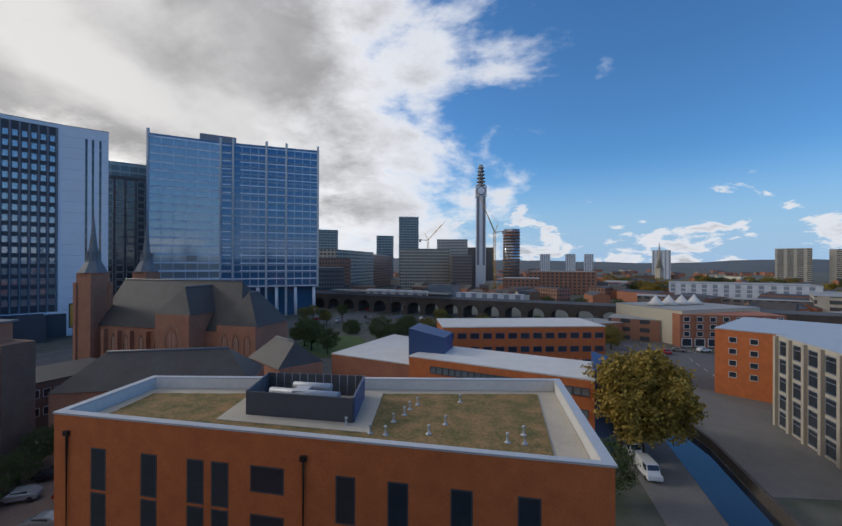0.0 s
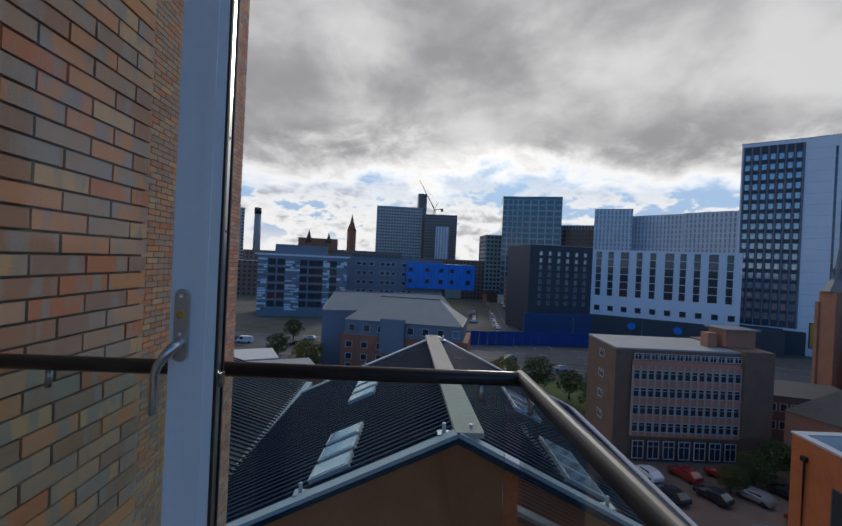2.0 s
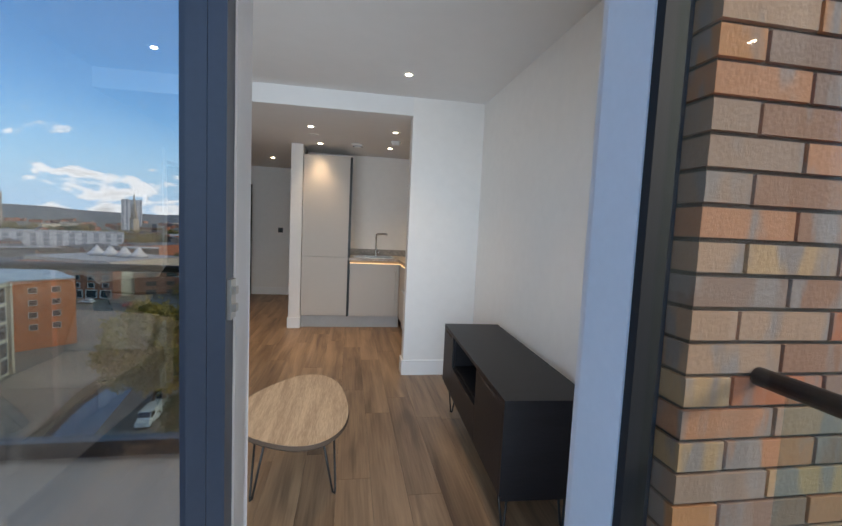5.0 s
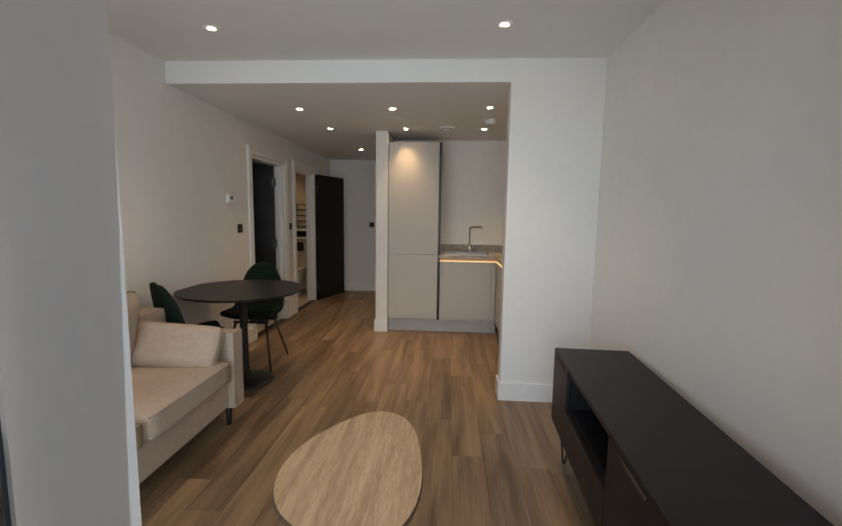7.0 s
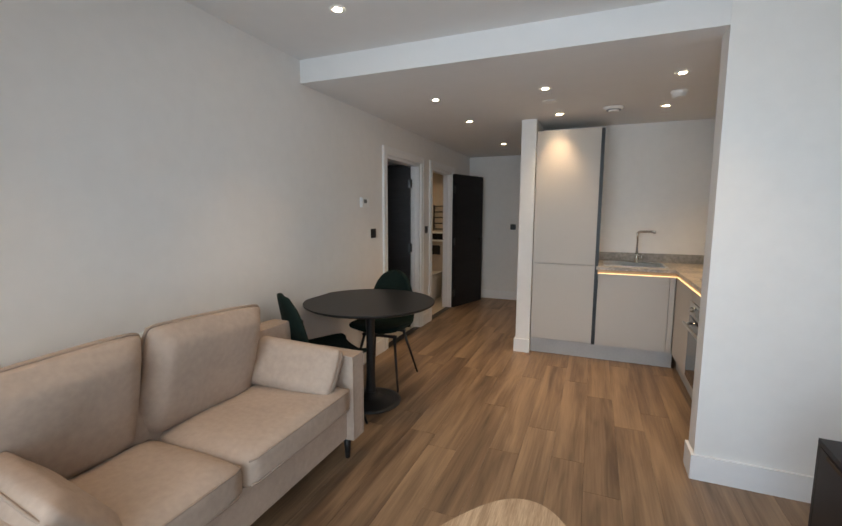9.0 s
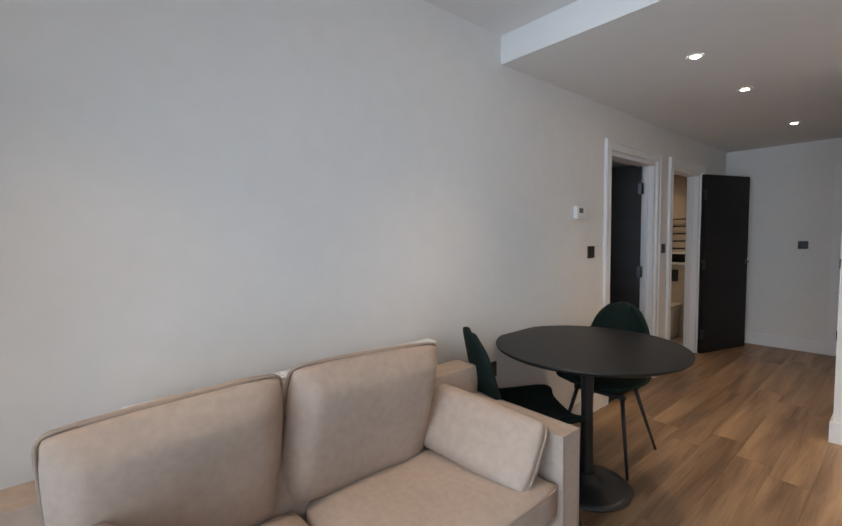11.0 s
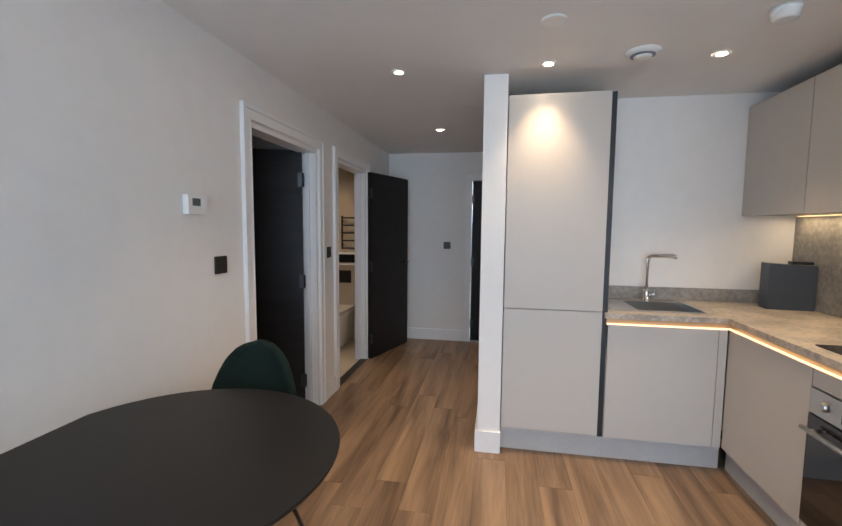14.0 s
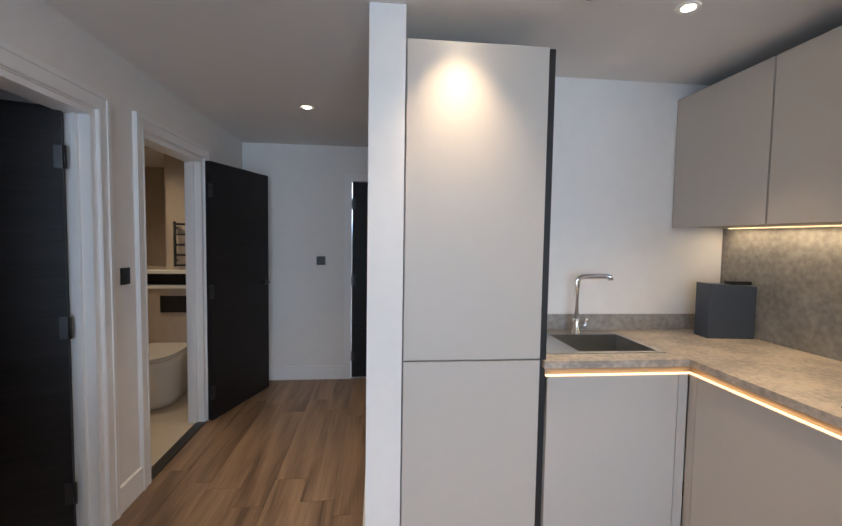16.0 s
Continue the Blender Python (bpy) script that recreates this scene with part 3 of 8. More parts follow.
def bx(name, dims, mat, parent=None, label="", bevel=0.0):
    bm = bmesh.new()
    for d in dims if isinstance(dims[0], (tuple, list)) else [dims]:
        box(bm, *d)
    return part(name, bm, mat, parent, label, bevel)


def structure(ob, label, category):
    return tagged(ob, label, category, kind="structure")

# ---- the flat: shell ----
XL, XTV, XK = 1.38, 4.52, 4.67          # sofa wall, television wall, kitchen wall
YF, YN, YK, YB = 0.30, 2.93, 5.28, 7.25  # inner face of the window wall, nib, kitchen back, hall end
ZC, ZB = 2.46, 2.305                    # living-room and kitchen ceilings
DA0, DA1, DB0, DB1, DH = 4.238, 5.120, 5.505, 6.32, 1.978   # bedroom and bathroom doorways in the sofa wall

# walls
structure(bx("wall_sofa", [(XL - 0.12, XL, YF - 0.3, DA0, 0, ZC + 0.2), (XL - 0.12, XL, DA0, DA1, DH, ZC + 0.2), (XL - 0.12, XL, DA1, DB0, 0, ZC + 0.2),
                           (XL - 0.12, XL, DB0, DB1, DH, ZC + 0.2), (XL - 0.12, XL, DB1, YB + 0.12, 0, ZC + 0.2)], M["paint"]), "off-white painted plaster wall with two doorways", "wall")
structure(bx("wall_television", (XTV, XTV + 0.3, YF - 0.19, YN, 0, ZC + 0.2), M["paint"]), "off-white painted plaster wall beside the media unit", "wall")
structure(bx("wall_nib", (3.88, XK + 0.15, YN, YN + 0.14, 0, ZC + 0.2), M["paint"], bevel=0.002), "off-white painted wall nib at the kitchen's edge", "wall")
structure(bx("wall_kitchen_side", (XK, XK + 0.15, YN + 0.14, YK + 0.12, 0, ZC + 0.2), M["paint"]), "off-white painted kitchen wall", "wall")
structure(bx("wall_kitchen_back", (2.77, XK, YK, YK + 0.12, 0, ZC + 0.2), M["paint"]), "off-white painted kitchen back wall", "wall")
structure(bx("wall_stub", (2.63, 2.77, 4.68, YB, 0, ZC + 0.2), M["paint"], bevel=0.002), "off-white painted wall end beside the tall unit", "wall")
EX0, EX1 = 2.41, 2.60
structure(bx("wall_hall_end", [(XL, EX0, YB, YB + 0.12, 0, ZC), (EX0, 2.64, YB, YB + 0.12, 1.97, ZC)], M["paint"]), "off-white painted wall at the hall's end", "wall")
# ceilings
structure(bx("ceiling_living", (XL - 0.1, XTV + 0.2, YF - 0.2, YN + 0.02, ZC, ZC + 0.18), M["ceil"]), "white painted living-room ceiling", "ceiling")
structure(bx("ceiling_kitchen", (XL, XK + 0.1, YN + 0.004, YB + 0.1, ZB, ZC + 0.17), M["ceil"]), "white painted lowered kitchen and hall ceiling", "ceiling")
structure(bx("slab", (XL - 3.2, XK + 0.4, 0.05, YB + 0.3, ZC + 0.2, ZC + 0.42), M["concrete"]), "concrete slab above the flat", "slab")
structure(bx("subfloor", (XL - 0.02, XK, 0.06, YB + 0.02, -0.20, -0.006), M["gap"]), "dark base below the floor boards", "floor")


def skirting(name, x0, x1, y0, y1):
    bm = bmesh.new()
    box(bm, x0, x1, y0, y1, 0.0, 0.135)
    return structure(part(name, bm, M["trim"], bevel=0.004), "white painted skirting board", "skirting")


skirting("baseboard_1", XL, XL + 0.016, YF, DA0 - 0.085)
skirting("baseboard_2", XL, XL + 0.016, DA1 + 0.085, DB0 - 0.085)
skirting("baseboard_3", XL, XL + 0.016, DB1 + 0.085, YB)
skirting("baseboard_4", XL + 0.016, EX0 - 0.06, YB - 0.016, YB)
skirting("baseboard_5", 2.615, 2.63, 4.68, YB)
skirting("baseboard_6", 2.615, 2.773, 4.664, 4.68)
skirting("baseboard_7", 3.864, XTV, YN - 0.016, YN)
skirting("baseboard_8", 3.864, 3.88, YN, YN + 0.15)
skirting("baseboard_9", XTV - 0.016, XTV, YF, YN - 0.016)

# doorways: lining, architrave and dark leaf


def architrave(name, y0, y1):
    bm = bmesh.new()
    for w0, w1, c, d in ((0.006, 0.084, 0.0, 0.016), (0.008, 0.018, 0.0165, 0.0195), (0.060, 0.083, 0.0165, 0.023)):
        box(bm, XL + c, XL + d, y0 - w1, y0 - w0, 0, DH + w1)
        box(bm, XL + c, XL + d, y1 + w0, y1 + w1, 0, DH + w1)
        box(bm, XL + c, XL + d, y0 - w0, y1 + w0, DH + w0, DH + w1)
    box(bm, XL - 0.118, XL - 0.002, y0 + 0.002, y0 + 0.028, 0, DH)
    box(bm, XL - 0.118, XL - 0.002, y1 - 0.028, y1 - 0.002, 0, DH)
    box(bm, XL - 0.118, XL - 0.002, y0 + 0.028, y1 - 0.028, DH - 0.028, DH - 0.002)
    box(bm, XL - 0.075, XL - 0.05, y0 + 0.028, y0 + 0.042, 0, DH - 0.028)
    box(bm, XL - 0.075, XL - 0.05, y1 - 0.042, y1 - 0.028, 0, DH - 0.028)
    return structure(part(name, bm, M["trim"], bevel=0.003), "white painted door lining and moulded architrave", "door frame")


architrave("trim_bedroom_door", DA0, DA1)
architrave("trim_bathroom_door", DB0, DB1)


def door_leaf(name, label, hinge, heading, width, swing=1):
    """A flush dark door; local x runs from the hinges to the handle."""
    d = thing(name, label, "door", pose(*hinge, 0, 0, heading), kind="structure")
    bx("leaf", (0, width, -0.02, 0.02, 0.008, 1.965), M["door"], d, bevel=0.002)
    for z in (0.22, 0.99, 1.75):
        bm = bmesh.new()
        tube(bm, [(-0.008, 0.022 * swing, z - 0.05), (-0.008, 0.022 * swing, z + 0.05)], 0.008, 8)
        box(bm, -0.012, 0.03, 0.019 * swing, 0.0225 * swing, z - 0.05, z + 0.05)
        part("hinge", bm, M["blackp"], d, "black hinge")
    for s in (-1, 1):
        bm = bmesh.new()
        lathe(bm, [(0.026, 0), (0.026, 0.008), (0.01, 0.01), (0.01, 0.045)], 16)
        bmesh.ops.transform(bm, matrix=Matrix.Translation((width - 0.06, s * 0.02, 1.0)) @ Matrix.Rotation(-s * math.pi / 2, 4, "X"), verts=bm.verts)
        tube(bm, [(width - 0.055, s * 0.062, 1.0), (width - 0.17, s * 0.064, 1.0)], 0.009, 10)
        part("handle", bm, M["blackp"], d, "black lever handle")
    return d


door_leaf("door_bedroom", "dark-stained flush door standing open into the bedroom", (XL - 0.10, DA1 - 0.05, 0), 202, 0.74, 1)
door_leaf("door_bathroom", "dark-stained flush door standing open along the hall wall", (XL + 0.035, DB1 - 0.005, 0), 72, 0.76, -1)
d = door_leaf("door_entrance", "dark flush entrance door, closed, at the hall's end", (EX0 + 0.01, YB + 0.04, 0), 0, 0.80, -1)
bm = bmesh.new()
box(bm, EX0 - 0.065, EX0 + 0.002, YB - 0.018, YB, 0, 2.035)
box(bm, EX0 + 0.002, 2.615, YB - 0.018, YB, 1.97, 2.035)
structure(part("trim_entrance_door", bm, M["trim"], bevel=0.003), "white painted architrave of the entrance door", "door frame")

# bathroom beyond its doorway
structure(bx("bathroom_walls", [(-0.95, -0.83, 5.2, 7.3, 0, 2.32), (-0.83, XL - 0.12, 7.2, 7.3, 0, 2.32), (-0.83, XL - 0.12, 5.2, 5.3, 0, 2.32)], M["bathtile"]), "beige tiled bathroom walls", "wall")
structure(bx("bathroom_floor", (-0.83, XL, 5.3, 7.2, -0.12, -0.004), M["bathfloor"]), "cream tiled bathroom floor", "floor")
structure(bx("bathroom_ceiling", (-0.95, XL - 0.12, 5.2, 7.3, 2.32, 2.4), M["ceil"]), "white bathroom ceiling", "ceiling")
structure(bx("threshold_bathroom", (XL - 0.06, XL + 0.01, DB0 + 0.028, DB1 - 0.028, -0.003, 0.007), M["black"]), "dark metal threshold strip", "threshold")
structure(bx("threshold_bedroom", (XL - 0.06, XL + 0.01, DA0 + 0.028, DA1 - 0.028, -0.003, 0.007), M["black"]), "dark metal threshold strip", "threshold")
# bedroom beyond its doorway
structure(bx("bedroom_walls", [(-2.0, -1.88, 1.0, 5.2, 0, 2.46), (-1.88, XL - 0.12, 5.14, 5.2, 0, 2.46), (-1.88, XL - 0.12, 1.0, 1.12, 0, 2.46)], M["paint"]), "off-white bedroom walls", "wall")
structure(bx("bedroom_floor", (-1.88, XL, 1.1, 5.1, -0.12, -0.004), M["bathfloor"]), "beige carpeted bedroom floor", "floor")
structure(bx("bedroom_ceiling", (-2.0, XL - 0.12, 1.0, 5.2, 2.46, 2.54), M["ceil"]), "white bedroom ceiling", "ceiling")

# ---- window wall and balcony ----
OX0, OX1, OH = 1.75, 4.10, 2.33
structure(bx("wall_window", [(XL - 0.1, OX0, 0.10, YF, 0, ZC), (OX0, OX1, 0.10, YF, OH, ZC), (OX1, XTV, 0.10, YF, 0, ZC)], M["paint"]), "plastered inside of the window wall", "wall")
structure(bx("wall_front_core", [(-3.5, OX0, 0.012, 0.10, -28, 12), (OX0, OX1, 0.012, 0.10, OH, 12), (OX1, 5.078, 0.012, 2.0, 2.9, 12), (OX1 + 0.012, 5.078, 0.012, 0.10, -28, 2.9),
                                  (OX0, OX1, 0.012, 0.10, -28, -0.02), (4.83, 5.078, 0.10, 2.0, -28, 2.9)], M["mortar"]), "mortar bed of the brick front", "wall")
structure(bx("wall_setback", [(5.0, 9.2, 1.912, 2.3, -28, 20), (10.7, 11.19, 1.912, 2.3, -28, 20)] +
             [(9.2, 10.7, 1.912, 2.3, 0.25 + 2.97 * k - 0.65, 0.25 + 2.97 * k) for k in range(-4, 6)], M["mortar"]), "mortar bed of the set-back brick wall", "wall")
sw = thing("window", "tall anthracite-framed window with a transom in the brick wall", "window", pose(9.2, 2.02, 0.25 - 2.97 * 2), "windows of the set-back wall", kind="structure")
bx("window_frame", [(0, 0.07, -0.04, 0.05, 0, 2.32), (1.43, 1.5, -0.04, 0.05, 0, 2.32), (0.07, 1.43, -0.04, 0.05, 0, 0.07), (0.07, 1.43, -0.04, 0.05, 2.25, 2.32), (0.07, 1.43, -0.04, 0.05, 0.72, 0.80),
                   (0.92, 0.99, -0.04, 0.05, 0.80, 2.25)], M["anthra"], sw, bevel=0.004)
bx("pane", (0.05, 1.45, 0.0, 0.012, 0.05, 2.28), M["palecurtain"], sw, "reflecting glass")
bx("sill", (-0.03, 1.53, -0.16, 0.0, -0.045, -0.005), M["zinc"], sw, "grey metal sill")
for k in (-1, 0, 1):
    copy_thing(sw, pose(9.2, 2.02, 0.25 + 2.97 * k))

# sliding-window frame: fixed pane, mullion, jambs
f = thing("window_1", "anthracite and white framed floor-to-ceiling fixed window", "window", kind="structure")
FY0, FY1 = 0.10, 0.20


def frame_bar(x0, x1, z0, z1, parent=f, y0=FY0, y1=FY1):
    bx("outer_frame", (x0, x1, y0 - 0.028, (y0 + y1) / 2, z0, z1), M["anthra"], parent, "anthracite outer face", bevel=0.004)
    bx("inner_frame", (x0, x1, (y0 + y1) / 2, y1, z0, z1), M["upvc"], parent, "white inner face", bevel=0.004)


frame_bar(OX0, OX0 + 0.07, 0, OH)
frame_bar(3.062, 3.10, 0, OH)
frame_bar(OX0 + 0.07, 3.062, 0, 0.07)
frame_bar(OX0 + 0.07, 3.062, OH - 0.07, OH)
bx("gasket", [(3.047, 3.062, 0.085, 0.10, 0.07, OH - 0.07), (OX0 + 0.07, OX0 + 0.1, 0.085, 0.10, 0.07, OH - 0.07)], M["anthra"], f)
pane = bx("pane", (OX0 + 0.06, 3.07, 0.118, 0.126, 0.06, OH - 0.06), M["mirrorglass"], f, "clear reflecting glass")
pane.visible_shadow = False
fr = thing("window_2", "door frame of the balcony door, anthracite outside, white inside", "door frame", kind="structure")
frame_bar(3.101, 3.135, 0, OH, fr, 0.10, 0.25)
frame_bar(3.96, OX1, 0, OH, fr)
frame_bar(3.135, 3.96, OH - 0.07, OH, fr)
bx("sill_track", (3.135, 3.96, 0.05, 0.26, -0.02, 0.012), M["zinc"], fr, "metal door track", bevel=0.003)
bx("inner_stop", (3.1355, 3.140, 0.125, 0.25, 0.012, OH - 0.07), M["upvc"], fr, "white door stop")
bm = bmesh.new()
box(bm, 3.135, 3.143, 0.080, 0.115, 1.14, 1.22)
box(bm, 3.135, 3.150, 0.088, 0.108, 1.155, 1.17)
box(bm, 3.135, 3.150, 0.088, 0.108, 1.19, 1.205)
part("latch_keeper", bm, M["steel"], fr, "steel latch keeper", bevel=0.001)

# the open door leaf, hinged at the right jamb, swung just past square over the balcony; local x from the hinges outwards
LW, LT, LS = 0.857, 0.065, 0.089
leaf = thing("balcony_door", "glazed balcony door standing open, white inside, anthracite outside", "door", pose(3.935, 0.038, 0, 0, 0, -84.6), kind="structure")


def leaf_bar(x0, x1, z0, z1):
    bx("inner_stile", (x0, x1, -LT, -LT * 0.45, z0, z1), M["upvc"], leaf, "white inner face", bevel=0.006)
    bx("outer_stile", (x0, x1, -LT * 0.45, 0.0, z0, z1), M["anthra"], leaf, "anthracite outer face", bevel=0.004)


leaf_bar(0, 0.125, 0.02, OH - 0.08)
leaf_bar(LW - LS, LW, 0.02, OH - 0.08)
leaf_bar(0.125, LW - LS, 0.02, 0.11)
leaf_bar(0.125, LW - LS, OH - 0.17, OH - 0.08)
bx("bead", [(0.125, 0.145, -LT + 0.004, -0.01, 0.11, OH - 0.17), (LW - LS - 0.004, LW - LS, -LT + 0.012, -0.01, 0.11, OH - 0.17),
            (0.145, LW - LS - 0.004, -LT + 0.004, -0.01, 0.11, 0.125), (0.145, LW - LS - 0.004, -LT + 0.004, -0.01, OH - 0.185, OH - 0.17)], M["gasket"], leaf, "black glazing bead", bevel=0.003)
bx("edge_strip", (LW - 0.002, LW + 0.004, -LT * 0.72, -LT * 0.45, 0.05, OH - 0.1), M["steel"], leaf, "steel lock strip")
bx("edge_seal", [(LW - 0.001, LW + 0.006, -LT * 0.30, -LT * 0.2, 0.05, OH - 0.1), (LW - 0.001, LW + 0.005, -LT * 0.95, -LT * 0.86, 0.05, OH - 0.1)], M["gasket"], leaf, "black rubber seal")
g = bx("glass_pane", (0.13, LW - LS + 0.005, -0.036, -0.030, 0.115, OH - 0.175), M["glass"], leaf, "clear double glazing")
g.visible_shadow = False
bm = bmesh.new()
LK = 0.793                                # centre line of the lock
outline = [(LK + 0.0145 * math.cos(q), 1.281 + 0.0145 * math.sin(q)) for q in (math.pi * k / 10 for k in range(11))] + [(LK + 0.0145 * math.cos(q), 1.160 + 0.0145 * math.sin(q)) for q in (math.pi + math.pi * k / 10 for k in range(11))]
f0 = [bm.verts.new((x, -LT - 0.010, z)) for x, z in outline]
f1 = [bm.verts.new((x, -LT + 0.002, z)) for x, z in outline]
bm.faces.new(f0)
for k in range(len(f0)):
    bm.faces.new((f0[k], f1[k], f1[(k + 1) % len(f0)], f0[(k + 1) % len(f0)]))
bmesh.ops.recalc_face_normals(bm, faces=bm.faces)
lock = part("lock_plate", bm, M["steel"], leaf, "brushed steel lock plate with rounded ends", bevel=0.002)
bm = bmesh.new()
lathe(bm, [(0.0080, 0), (0.0080, 0.003), (0.0055, 0.004)], 16)
bmesh.ops.transform(bm, matrix=Matrix.Translation((LK, -LT - 0.010, 1.244)) @ Matrix.Rotation(math.pi / 2, 4, "X"), verts=bm.verts)
part("key_cylinder", bm, M["yellow"], lock, "brass key cylinder")
for z in (1.203, 1.281):
    bm = bmesh.new()
    lathe(bm, [(0.0042, 0), (0.0038, 0.0015)], 12)
    bmesh.ops.transform(bm, matrix=Matrix.Translation((LK, -LT - 0.0105, z)) @ Matrix.Rotation(math.pi / 2, 4, "X"), verts=bm.verts)
    part("screw", bm, M["chrome"], lock)
bm = bmesh.new()
tube(bm, [(LK, -LT - 0.008, 1.184), (LK, -LT - 0.026, 1.184), (LK - 0.003, -LT - 0.036, 1.181), (LK - 0.014, -LT - 0.041, 1.165), (LK - 0.026, -LT - 0.043, 1.146), (LK - 0.031, -LT - 0.043, 1.130),
          (LK - 0.032, -LT - 0.043, 1.050)], [0.010, 0.010, 0.0105, 0.0095, 0.0085, 0.008, 0.0065], 12)
part("handle", bm, M["steel"], leaf, "brushed steel lever handle")
bm = bmesh.new()
box(bm, LW - 0.001, LW + 0.012, -LT * 0.70, -LT * 0.40, 1.085, 1.095)
box(bm, LW + 0.006, LW + 0.012, -LT * 0.70, -LT * 0.40, 1.085, 1.115)
part("latch_hook", bm, M["steel"], leaf, "steel latch hook", bevel=0.002)
bx("stile_ridge", (LW - 0.037, LW - 0.019, -LT - 0.004, -LT + 0.001, 0.03, OH - 0.09), M["upvc"], leaf, bevel=0.0015)
for z in (0.32, 0.74, 1.42, 1.62, 1.98):
    bm = bmesh.new()
    lathe(bm, [(0.0035, 0), (0.003, 0.0012)], 10)
    bmesh.ops.transform(bm, matrix=Matrix.Translation((LW + 0.004, -LT * 0.58, z)) @ Matrix.Rotation(math.pi / 2, 4, "Y"), verts=bm.verts)
    part("edge_screw", bm, M["gasket"], leaf, "small screw in the lock strip")

# balcony
structure(bx("balcony_slab", (0.3, 4.36, -1.64, 0.008, -0.26, -0.04), M["concrete"], bevel=0.01), "concrete balcony slab", "balcony")
RX, RY, RZ = 4.286, -1.574, 1.04
rail = thing("balustrade", "glass balcony balustrade with a dark metal handrail", "railing", pose(RX, RY, 0))
bm = bmesh.new()
tube(bm, [(0, -RY - 0.002, RZ), (0, 0.03, RZ), (0.0, 0.0, RZ)], 0.0215, 16)
part("side_handrail", bm, M["rail"], rail)
bm = bmesh.new()
tube(bm, [(0.021, 0, RZ), (-3.9, 0, RZ)], 0.0215, 16)
part("front_handrail", bm, M["rail"], rail)
for dims in ((-0.006, 0.006, 0.04, -RY - 0.07, 0.02, RZ - 0.02), (-1.25, -0.04, -0.006, 0.006, 0.02, RZ - 0.02), (-2.5, -1.28, -0.006, 0.006, 0.02, RZ - 0.02), (-3.8, -2.53, -0.006, 0.006, 0.02, RZ - 0.02)):
    gp = bx("glass_panel", dims, M["balglass"], rail, "clear toughened glass")
    gp.visible_shadow = False
bx("base_channel", [(-0.04, 0.04, 0.0, -RY - 0.01, -0.045, 0.05), (-3.9, 0.04, -0.04, 0.04, -0.045, 0.05)], M["anthra"], rail, bevel=0.003)
for x, y in ((-0.1, 0), (-1.2, 0), (0, 0.12), (0, 1.35)):
    bm = bmesh.new()
    tube(bm, [(x - 0.0, y, RZ - 0.07), (x, y, RZ - 0.015)], 0.008, 8)
    part("clamp", bm, M["steel"], rail, "steel glass clamp")

# wall switches, sockets, thermostat


def plate(name, label, m, w=0.086, h=0.086, kind="socket", toggles=1):
    """A black wall plate; local -y faces the room."""
    p = thing(name, label, kind, m)
    bx("faceplate", (-w / 2, w / 2, -0.009, 0.0, -h / 2, h / 2), M["blackp"], p, bevel=0.002)
    for k in range(toggles):
        x = (k - (toggles - 1) / 2) * 0.03
        bx("rocker", (x - 0.011, x + 0.011, -0.0125, -0.008, -0.016, 0.016), M["black"], p, bevel=0.001)
    return p


plate("light_switch", "black light switch on the off-white wall", pose(XL + 0.001, 3.955, 1.215, 0, 0, 90), kind="light switch", toggles=1)
plate("light_switch", "black light switch between the two doorways", pose(XL + 0.001, 5.318, 1.20, 0, 0, 90), 0.07, kind="light switch", toggles=1)
plate("light_switch", "black light switch on the hall's end wall", pose(2.118, YB - 0.001, 1.185, 0, 0, 0), kind="light switch", toggles=2)
plate("wall_socket", "black double socket low on the wall behind the chair", pose(XL + 0.001, 2.80, 0.585, 0, 0, 90), 0.146, 0.086, "socket", 2)
plate("wall_socket", "black double socket on the wall beside the sofa", pose(XL + 0.001, 0.713, 0.68, 0, 0, 90), 0.146, 0.086, "socket", 2)
t = thing("thermostat", "white room thermostat with a small grey display", "thermostat", pose(XL + 0.001, 3.778, 1.500, 0, 0, 90))
bx("casing", [(-0.06, 0.06, -0.028, 0.0, -0.042, 0.042)], M["white"], t, bevel=0.008)
bx("display", (-0.035, 0.015, -0.0295, -0.027, -0.005, 0.028), M["lcd"], t, "grey display")
bx("button", [(0.028, 0.045, -0.031, -0.027, 0.012, 0.024), (0.028, 0.045, -0.031, -0.027, -0.012, 0.0)], M["trim"], t, bevel=0.001)

# ceiling downlights


def downlight(x, y, z, watts, group):
    lt = thing("downlight", "round white recessed ceiling downlight, switched on", "downlight", pose(x, y, z), group)
    bm = bmesh.new()
    n = 28
    prof = [(0.043, -0.0005), (0.043, -0.004), (0.038, -0.006), (0.022, -0.0025)]
    rings = [[bm.verts.new((r * math.cos(2 * math.pi * j / n), r * math.sin(2 * math.pi * j / n), q)) for j in range(n)] for r, q in prof]
    for a, b in zip(rings, rings[1:]):
        for j in range(n):
            bm.faces.new((a[j], b[j], b[(j + 1) % n], a[(j + 1) % n])).smooth = True
    part("bezel", bm, M["white"], lt)
    bm = bmesh.new()
    lathe(bm, [(0.0225, -0.0042), (0.022, -0.0022)], 24)
    part("lens", bm, M["lamp"], lt, "glowing warm lens")
    la = bpy.data.lights.new("downlight_lamp", "SPOT")
    la.energy, la.color, la.spot_size, la.spot_blend, la.shadow_soft_size = watts * 2.7, (1.0, 0.72, 0.44), radians(86), 1.0, 0.03
    lo = new("downlight_lamp", la)
    lo.matrix_world = pose(x, y, z - 0.012)


